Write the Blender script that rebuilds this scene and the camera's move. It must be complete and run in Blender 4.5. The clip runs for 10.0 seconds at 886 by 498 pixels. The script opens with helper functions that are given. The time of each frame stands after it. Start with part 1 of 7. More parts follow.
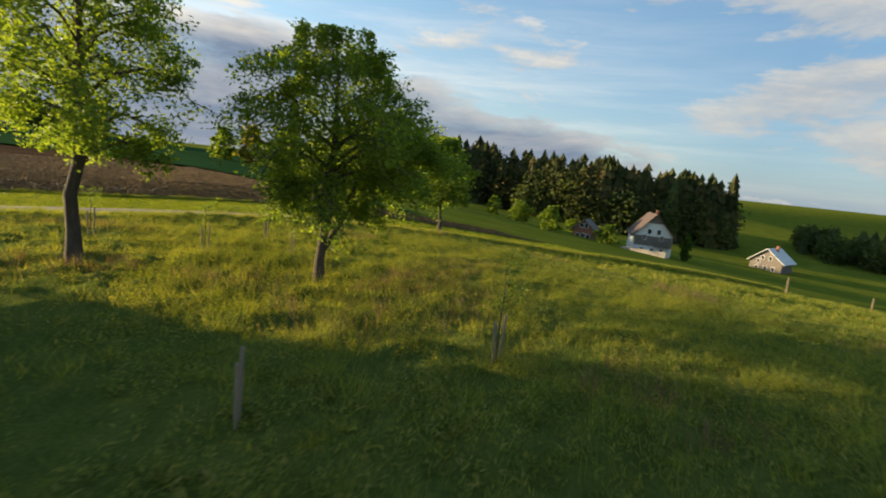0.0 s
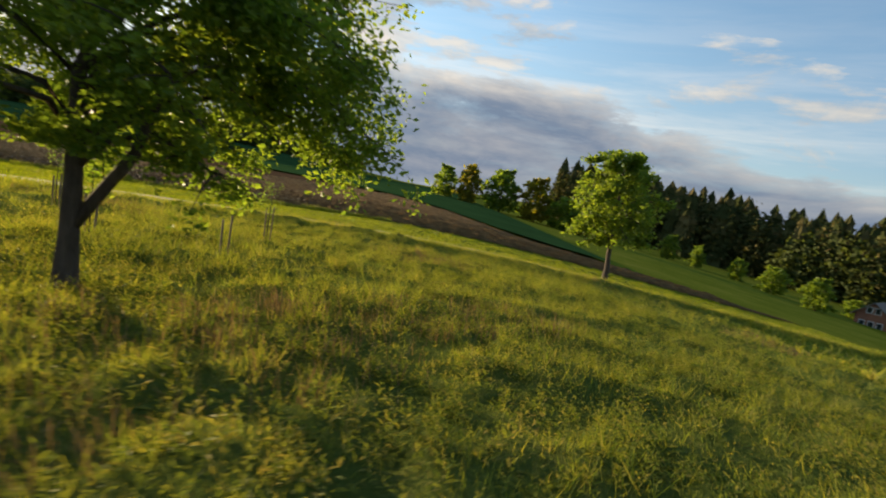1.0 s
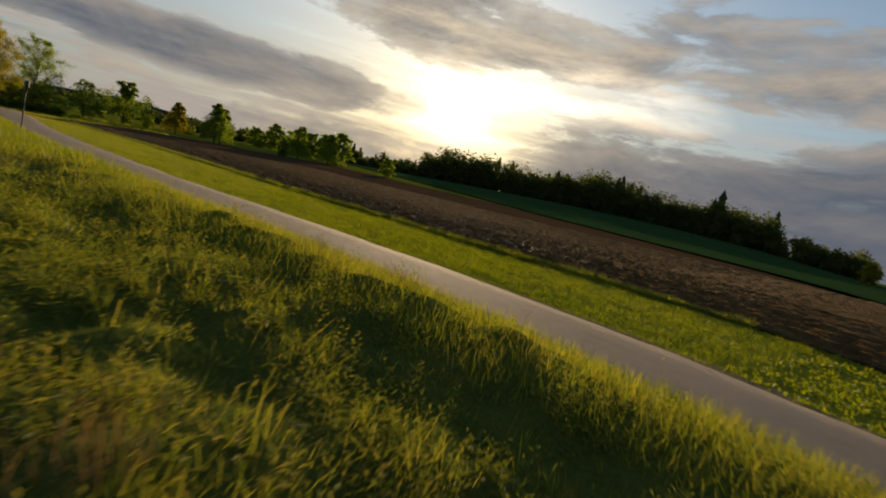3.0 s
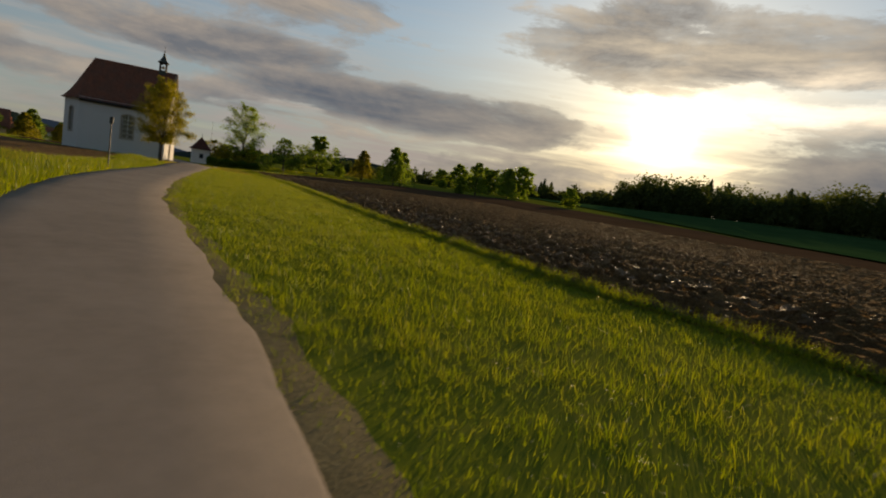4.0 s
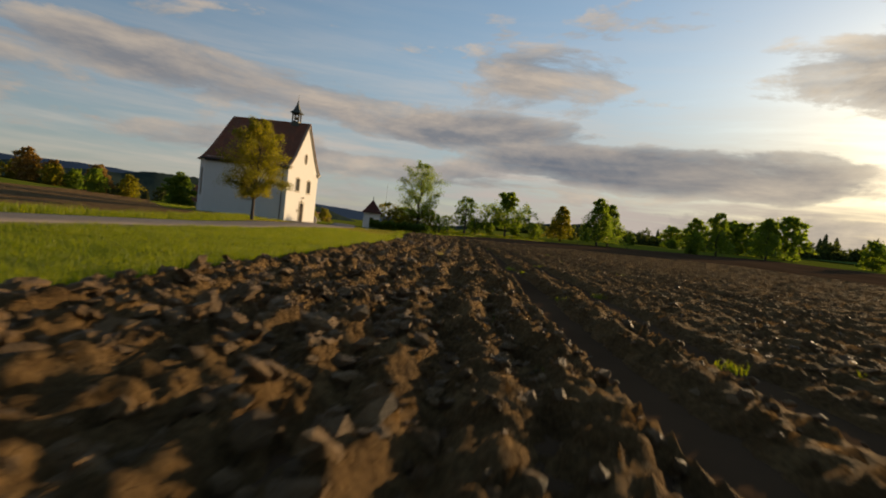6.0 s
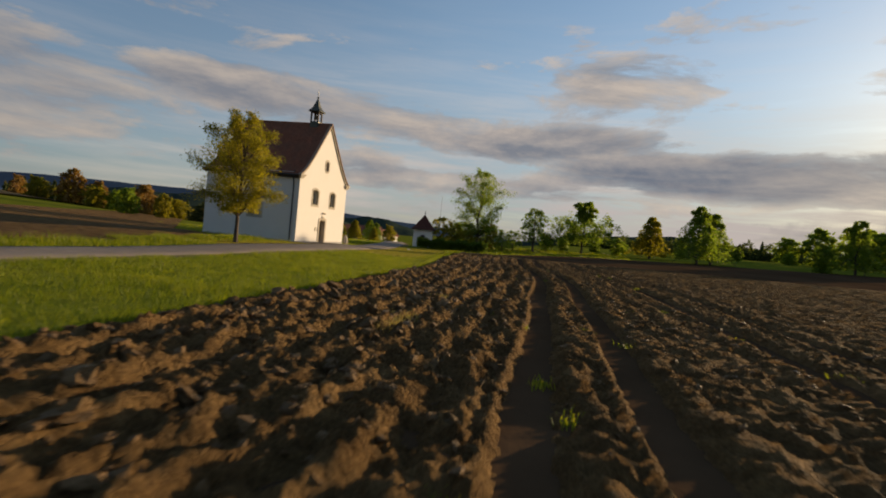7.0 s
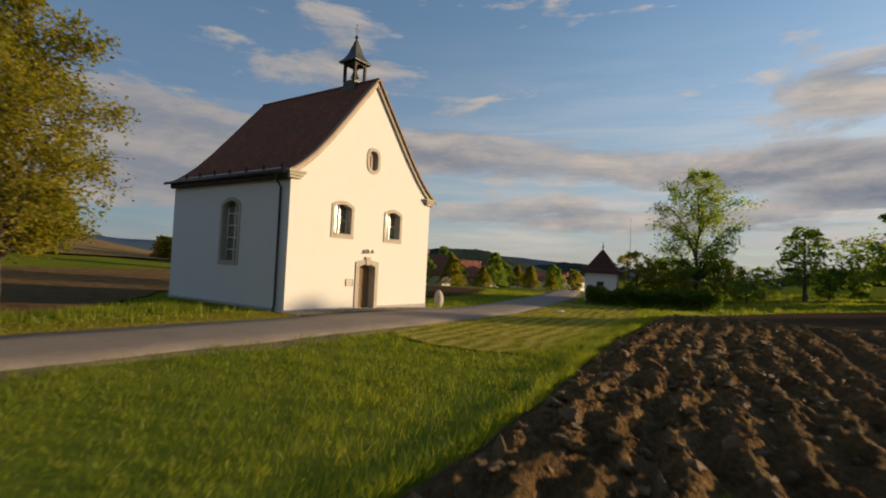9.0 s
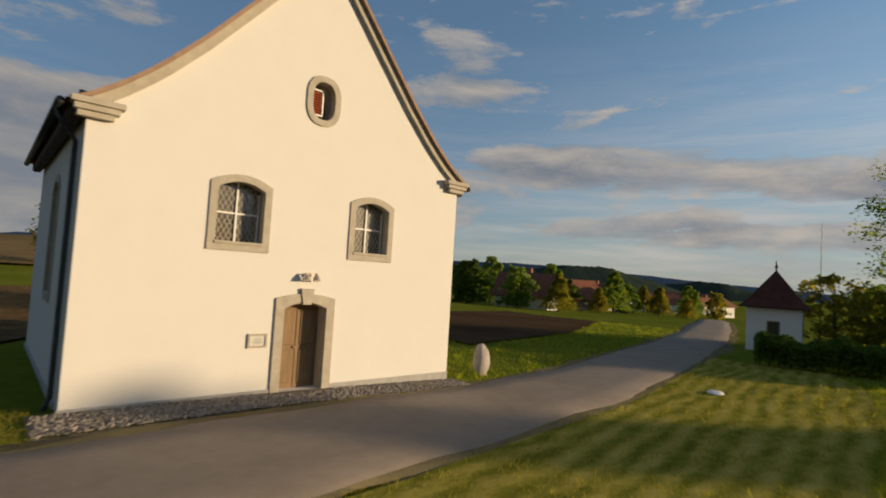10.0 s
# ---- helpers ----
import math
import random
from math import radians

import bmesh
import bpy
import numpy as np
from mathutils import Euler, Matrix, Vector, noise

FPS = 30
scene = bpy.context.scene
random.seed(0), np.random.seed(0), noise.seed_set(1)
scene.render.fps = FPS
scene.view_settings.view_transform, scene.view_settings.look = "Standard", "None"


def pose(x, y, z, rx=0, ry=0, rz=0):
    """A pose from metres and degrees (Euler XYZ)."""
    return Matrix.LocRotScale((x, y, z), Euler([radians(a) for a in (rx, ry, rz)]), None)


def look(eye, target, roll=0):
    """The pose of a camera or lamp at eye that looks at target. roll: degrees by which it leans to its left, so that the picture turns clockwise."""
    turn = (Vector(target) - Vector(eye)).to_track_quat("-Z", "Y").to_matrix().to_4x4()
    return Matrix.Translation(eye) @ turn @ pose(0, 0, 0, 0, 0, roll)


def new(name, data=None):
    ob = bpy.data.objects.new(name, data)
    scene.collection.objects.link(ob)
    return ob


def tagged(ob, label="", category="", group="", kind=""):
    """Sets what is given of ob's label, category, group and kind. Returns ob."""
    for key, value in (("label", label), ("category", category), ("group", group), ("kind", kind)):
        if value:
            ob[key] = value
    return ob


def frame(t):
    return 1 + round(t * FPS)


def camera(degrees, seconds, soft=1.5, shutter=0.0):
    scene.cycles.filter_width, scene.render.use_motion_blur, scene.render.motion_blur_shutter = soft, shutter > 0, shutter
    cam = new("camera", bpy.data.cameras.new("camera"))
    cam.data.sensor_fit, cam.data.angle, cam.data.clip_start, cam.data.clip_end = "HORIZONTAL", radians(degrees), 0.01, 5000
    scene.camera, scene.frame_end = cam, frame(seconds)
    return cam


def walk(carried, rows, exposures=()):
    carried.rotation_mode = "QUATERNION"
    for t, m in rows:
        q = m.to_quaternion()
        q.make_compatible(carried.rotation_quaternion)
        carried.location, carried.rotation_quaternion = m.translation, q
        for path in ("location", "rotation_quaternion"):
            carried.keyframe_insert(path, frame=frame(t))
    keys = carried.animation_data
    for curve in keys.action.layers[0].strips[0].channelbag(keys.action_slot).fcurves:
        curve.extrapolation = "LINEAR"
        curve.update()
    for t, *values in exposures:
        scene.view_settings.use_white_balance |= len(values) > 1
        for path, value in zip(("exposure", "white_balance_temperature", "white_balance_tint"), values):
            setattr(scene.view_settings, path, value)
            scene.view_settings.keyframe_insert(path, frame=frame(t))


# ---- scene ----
SHOTS = [
    (0.0, -66.273, 32.052, 4.705, -211.17, -8.76, 5.90),
    (0.5, -71.944, 28.461, 4.271, -199.36, -8.46, 7.55),
    (1.0, -76.851, 24.160, 3.178, -185.19, -6.62, 9.55),
    (1.5, -80.937, 19.750, 2.277, -169.99, -6.48, 11.00),
    (2.0, -83.311, 14.000, 2.089, -155.77, -7.06, 12.22),
    (2.5, -83.389, 6.954, 2.092, -144.68, -6.65, 12.49),
    (3.0, -81.146, 0.642, 1.950, -134.35, -6.19, 12.72),
    (4.3, -74.300, -12.010, 1.501, -106.74, -5.73, 7.80),
    (4.5, -72.700, -13.309, 1.399, -104.03, -5.18, 7.43),
    (5.0, -67.595, -16.807, 1.201, -96.88, -3.81, 7.20),
    (5.5, -61.798, -20.003, 1.053, -90.65, -2.88, 6.85),
    (7.0, -41.871, -23.419, 1.951, -76.78, -1.59, 5.62),
    (7.5, -35.077, -23.037, 1.928, -71.95, -0.86, 4.64),
    (8.0, -28.210, -22.056, 2.100, -66.74, -0.19, 3.77),
    (8.5, -21.346, -21.107, 2.083, -60.34, 0.88, 3.02),
    (9.0, -14.194, -18.126, 2.224, -54.81, 2.02, 2.72),
    (9.5, -7.531, -15.400, 2.739, -48.33, 2.38, 3.28),
    (10.0, -1.304, -12.191, 3.045, -41.54, 3.14, 3.46),
]


def shot(x, y, z, yaw, pitch, roll):
    """A camera pose: heading from +y to the left, pitch up, roll to its left."""
    return pose(x, y, z, 0, 0, yaw) @ pose(0, 0, 0, 90 + pitch) @ pose(0, 0, 0, 0, 0, roll)


EXPOSURES = [(0.0, 1.65, 6900, 4), (1.0, 1.5, 6900, 5), (1.5, 1.45, 7000, 8), (2.0, 1.5, 7200, 12), (2.5, 0.68, 7500, 11), (3.0, 0.45, 7700, 10), (4.5, 0.3, 7700, 10), (5.5, 0.7, 7700, 10), (7.0, 0.74, 7250, 12), (8.5, 0.86, 7100, 12), (9.5, 0.86, 7050, 9), (10.0, 0.66, 6950, 8)]
cam = camera(81.06, 10.0, soft=1.9, shutter=0.15)
walk(cam, [(t, shot(*row)) for t, *row in SHOTS], exposures=EXPOSURES)

# ---- world and sun ----
SUN_AZ, SUN_EL = radians(-42.5), radians(8.8)
SUN_DIR = Vector((math.cos(SUN_AZ) * math.cos(SUN_EL), math.sin(SUN_AZ) * math.cos(SUN_EL), math.sin(SUN_EL)))
sun = new("sun", bpy.data.lights.new("sun", "SUN"))
sun.data.energy, sun.data.angle, sun.data.color = 3.6, radians(0.9), (1.0, 0.77, 0.50)
sun.matrix_world = look((0, 0, 60), Vector((0, 0, 60)) - SUN_DIR)


class Nodes:
    """Short-hand for building node trees."""

    def __init__(self, tree):
        self.tree = tree
        tree.nodes.clear()

    def add(self, kind, **sets):
        n = self.tree.nodes.new(kind)
        for key, value in sets.items():
            if key in n.inputs:
                n.inputs[key].default_value = value
            elif key == "operation":
                n.operation = value
            elif key == "blend_type":
                n.blend_type = value
            elif key == "data_type":
                n.data_type = value
        return n

    def link(self, a, b):
        self.tree.links.new(a, b)

    def math(self, op, a, b=None, c=None, clamp=False):
        n = self.tree.nodes.new("ShaderNodeMath")
        n.operation, n.use_clamp = op, clamp
        for i, v in enumerate((a, b, c)):
            if v is None:
                continue
            if isinstance(v, (int, float)):
                n.inputs[i].default_value = v
            else:
                self.link(v, n.inputs[i])
        return n.outputs[0]

    def mix(self, fac, a, b, blend="MIX"):
        n = self.tree.nodes.new("ShaderNodeMix")
        n.data_type, n.blend_type = "RGBA", blend
        for i, v in ((0, fac), (6, a), (7, b)):
            if isinstance(v, (int, float)):
                n.inputs[i].default_value = v
            elif isinstance(v, tuple):
                n.inputs[i].default_value = (*v, 1) if len(v) == 3 else v
            else:
                self.link(v, n.inputs[i])
        return n.outputs[2]

    def noise(self, vec, scale, detail=4.0, rough=0.55, distort=0.0):
        n = self.tree.nodes.new("ShaderNodeTexNoise")
        n.inputs["Scale"].default_value, n.inputs["Detail"].default_value = scale, detail
        n.inputs["Roughness"].default_value, n.inputs["Distortion"].default_value = rough, distort
        if vec is not None:
            self.link(vec, n.inputs["Vector"])
        return n.outputs["Fac"]

    def ramp(self, fac, stops):
        n = self.tree.nodes.new("ShaderNodeValToRGB")
        e = n.color_ramp.elements
        while len(e) < len(stops):
            e.new(0.5)
        for i, (pos, col) in enumerate(stops):
            e[i].position = pos
            e[i].color = (*col, 1) if isinstance(col, tuple) else (col, col, col, 1)
        self.link(fac, n.inputs[0])
        return n.outputs[0]

    def mapping(self, vec, scale=(1, 1, 1), rot=(0, 0, 0), loc=(0, 0, 0)):
        n = self.tree.nodes.new("ShaderNodeMapping")
        n.inputs["Scale"].default_value, n.inputs["Rotation"].default_value, n.inputs["Location"].default_value = scale, rot, loc
        self.link(vec, n.inputs["Vector"])
        return n.outputs[0]


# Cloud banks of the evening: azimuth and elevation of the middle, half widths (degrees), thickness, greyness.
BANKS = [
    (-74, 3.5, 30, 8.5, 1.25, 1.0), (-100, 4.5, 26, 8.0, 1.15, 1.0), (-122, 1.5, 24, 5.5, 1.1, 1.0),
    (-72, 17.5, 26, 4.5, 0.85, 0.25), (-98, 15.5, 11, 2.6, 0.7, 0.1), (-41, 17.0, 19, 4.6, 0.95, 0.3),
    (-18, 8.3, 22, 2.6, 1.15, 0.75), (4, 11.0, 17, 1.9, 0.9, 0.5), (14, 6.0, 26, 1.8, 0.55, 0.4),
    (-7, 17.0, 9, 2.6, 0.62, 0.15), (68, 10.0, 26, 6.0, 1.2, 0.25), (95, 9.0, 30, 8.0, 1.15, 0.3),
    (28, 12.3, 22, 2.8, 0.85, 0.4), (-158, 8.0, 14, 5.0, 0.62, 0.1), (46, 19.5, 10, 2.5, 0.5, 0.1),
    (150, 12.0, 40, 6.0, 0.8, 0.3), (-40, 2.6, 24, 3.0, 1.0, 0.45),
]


def build_world():
    w = bpy.data.worlds.new("evening_sky")
    scene.world = w
    w.use_nodes = True
    k = Nodes(w.node_tree)
    sky = k.tree.nodes.new("ShaderNodeTexSky")
    sky.sky_type, sky.sun_disc = "NISHITA", False
    sky.sun_elevation, sky.sun_rotation = SUN_EL, math.pi / 2 - SUN_AZ
    sky.air_density, sky.dust_density, sky.ozone_density = 1.0, 0.6, 2.0
    co = k.tree.nodes.new("ShaderNodeTexCoord").outputs["Generated"]
    sep = k.tree.nodes.new("ShaderNodeSeparateXYZ")
    k.link(co, sep.inputs[0])
    el = k.math("MULTIPLY", k.math("ARCSINE", sep.outputs[2]), 180 / math.pi)
    az = k.math("MULTIPLY", k.math("ARCTAN2", sep.outputs[1], sep.outputs[0]), 180 / math.pi)
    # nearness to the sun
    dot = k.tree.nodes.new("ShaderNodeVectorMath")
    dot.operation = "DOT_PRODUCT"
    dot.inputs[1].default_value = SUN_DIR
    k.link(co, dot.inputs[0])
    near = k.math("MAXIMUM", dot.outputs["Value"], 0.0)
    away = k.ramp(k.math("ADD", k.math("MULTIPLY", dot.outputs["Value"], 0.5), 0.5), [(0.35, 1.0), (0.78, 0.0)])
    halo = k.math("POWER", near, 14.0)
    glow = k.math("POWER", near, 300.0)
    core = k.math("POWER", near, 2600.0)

    # billows: broad masses with fine edges, and the same a little higher up for the lit tops
    def billow(shift):
        at = k.mapping(co, (1.0, 1.0, 3.0), (0, 0, 0.4), (0.35, 0.2, shift))
        return k.math("ADD", k.math("MULTIPLY", k.noise(at, 4.2, 9.0, 0.64, 0.3), 0.6), k.math("MULTIPLY", k.noise(k.mapping(co, (1, 1, 6.5), (0, 0, 1.1), (2.1, 0.7, shift * 2)), 2.6, 7.0, 0.55, 0.4), 0.4))

    here, above = billow(0.0), billow(0.075)
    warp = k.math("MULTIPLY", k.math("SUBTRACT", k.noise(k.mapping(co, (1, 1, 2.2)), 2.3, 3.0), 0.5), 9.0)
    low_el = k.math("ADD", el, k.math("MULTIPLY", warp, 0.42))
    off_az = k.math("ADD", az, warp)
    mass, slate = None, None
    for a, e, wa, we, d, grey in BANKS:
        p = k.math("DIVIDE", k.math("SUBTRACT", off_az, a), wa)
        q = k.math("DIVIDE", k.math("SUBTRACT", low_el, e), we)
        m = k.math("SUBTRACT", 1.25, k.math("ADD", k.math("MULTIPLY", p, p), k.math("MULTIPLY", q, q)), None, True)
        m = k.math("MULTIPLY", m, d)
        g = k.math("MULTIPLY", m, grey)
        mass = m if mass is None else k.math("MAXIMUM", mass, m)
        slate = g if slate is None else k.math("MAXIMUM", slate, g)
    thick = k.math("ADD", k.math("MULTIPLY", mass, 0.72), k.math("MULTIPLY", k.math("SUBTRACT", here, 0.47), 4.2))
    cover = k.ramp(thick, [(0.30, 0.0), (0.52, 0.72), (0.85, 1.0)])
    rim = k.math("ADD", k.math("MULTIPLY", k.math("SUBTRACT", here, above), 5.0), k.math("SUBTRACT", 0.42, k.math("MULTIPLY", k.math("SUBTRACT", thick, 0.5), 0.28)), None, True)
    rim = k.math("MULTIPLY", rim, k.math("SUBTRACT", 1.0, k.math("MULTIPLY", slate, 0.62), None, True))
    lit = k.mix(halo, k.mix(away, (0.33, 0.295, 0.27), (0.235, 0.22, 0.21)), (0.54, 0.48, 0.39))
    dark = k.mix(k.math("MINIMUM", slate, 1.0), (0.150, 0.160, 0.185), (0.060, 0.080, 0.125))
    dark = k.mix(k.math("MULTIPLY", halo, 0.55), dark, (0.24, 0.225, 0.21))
    cloud = k.mix(rim, dark, lit)
    base = k.mix(1.0, sky.outputs[0], (SKY_GAIN * 0.92, SKY_GAIN, SKY_GAIN * 1.08), "MULTIPLY")
    # thin lilac veil in streaks low over the land, paler about the sun
    streak = k.noise(k.mapping(co, (1, 1, 11), (0, 0, 0.3), (0.6, 0.1, 0.3)), 3.0, 6.0, 0.6, 0.3)
    veil = k.math("MULTIPLY", k.ramp(k.math("DIVIDE", el, 30.0), [(0.0, 0.95), (0.15, 0.85), (0.35, 0.62), (0.55, 0.25), (0.85, 0.0)]), k.math("ADD", 0.35, k.math("MULTIPLY", streak, 1.3)), None, True)
    base = k.mix(k.math("MULTIPLY", away, 0.7), base, (0.052, 0.098, 0.178))
    base = k.mix(k.math("MULTIPLY", veil, k.math("SUBTRACT", 1.0, k.math("MULTIPLY", away, 0.85))), base, k.mix(halo, k.mix(k.ramp(streak, [(0.4, 0.0), (0.62, 1.0)]), (0.165, 0.19, 0.24), (0.29, 0.275, 0.285)), (0.29, 0.265, 0.235)))
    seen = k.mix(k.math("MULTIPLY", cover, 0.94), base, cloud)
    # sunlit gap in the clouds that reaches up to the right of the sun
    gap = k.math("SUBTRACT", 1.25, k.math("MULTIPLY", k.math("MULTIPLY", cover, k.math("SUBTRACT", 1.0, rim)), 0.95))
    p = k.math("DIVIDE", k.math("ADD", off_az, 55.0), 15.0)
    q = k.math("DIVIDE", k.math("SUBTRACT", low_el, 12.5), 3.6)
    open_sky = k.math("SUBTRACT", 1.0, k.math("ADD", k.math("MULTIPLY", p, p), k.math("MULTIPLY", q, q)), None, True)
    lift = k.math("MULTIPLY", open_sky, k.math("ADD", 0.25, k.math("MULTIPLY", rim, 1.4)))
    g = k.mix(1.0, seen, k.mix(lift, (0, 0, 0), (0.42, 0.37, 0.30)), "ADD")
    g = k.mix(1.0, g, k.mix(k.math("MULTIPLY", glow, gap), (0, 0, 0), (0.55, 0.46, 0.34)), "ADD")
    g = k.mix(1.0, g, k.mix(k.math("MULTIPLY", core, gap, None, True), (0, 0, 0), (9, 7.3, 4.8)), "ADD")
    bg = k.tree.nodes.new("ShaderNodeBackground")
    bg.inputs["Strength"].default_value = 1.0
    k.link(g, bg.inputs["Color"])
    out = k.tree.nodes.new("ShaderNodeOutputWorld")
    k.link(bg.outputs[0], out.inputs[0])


SKY_GAIN = 0.105
build_world()

# ---- materials ----


def material(name, stops, scale=3.0, rough=0.8, bump=0.0, bump_scale=30.0, fine=0.25, bump_dist=0.03, metal=0.0, coords="Object", spec=0.3, translucent=0.0, island=0.0, stretch=(1, 1, 1), trans_tint=(1.25, 1.2, 0.5)):
    """A surface with two scales of colour variation (stops along a noise), fine grain and relief."""
    m = bpy.data.materials.new(name)
    m.use_nodes = True
    k = Nodes(m.node_tree)
    co = k.tree.nodes.new("ShaderNodeTexCoord").outputs[coords]
    vec = k.mapping(co, stretch)
    f = k.noise(vec, scale, 5.0, 0.6)
    g = k.noise(vec, scale * 9.0, 4.0, 0.65)
    fac = k.math("ADD", k.math("MULTIPLY", f, 1.0 - fine), k.math("MULTIPLY", g, fine))
    if island:
        rnd = k.tree.nodes.new("ShaderNodeNewGeometry").outputs["Random Per Island"]
        fac = k.math("ADD", k.math("MULTIPLY", fac, 1.0 - island), k.math("MULTIPLY", rnd, island))
    col = k.ramp(fac, stops)
    b = k.tree.nodes.new("ShaderNodeBsdfPrincipled")
    b.inputs["Roughness"].default_value, b.inputs["Metallic"].default_value = rough, metal
    b.inputs["Specular IOR Level"].default_value = spec
    k.link(col, b.inputs["Base Color"])
    if bump:
        h = k.noise(vec, bump_scale, 5.0, 0.65)
        bn = k.tree.nodes.new("ShaderNodeBump")
        bn.inputs["Strength"].default_value, bn.inputs["Distance"].default_value = bump, bump_dist
        k.link(h, bn.inputs["Height"])
        k.link(bn.outputs[0], b.inputs["Normal"])
    surf = b.outputs[0]
    if translucent:
        t = k.tree.nodes.new("ShaderNodeBsdfTranslucent")
        k.link(k.mix(1.0, col, trans_tint, "MULTIPLY"), t.inputs["Color"])
        mx = k.tree.nodes.new("ShaderNodeMixShader")
        mx.inputs[0].default_value = translucent
        k.link(surf, mx.inputs[1])
        k.link(t.outputs[0], mx.inputs[2])
        surf = mx.outputs[0]
    out = k.tree.nodes.new("ShaderNodeOutputMaterial")
    k.link(surf, out.inputs[0])
    return m


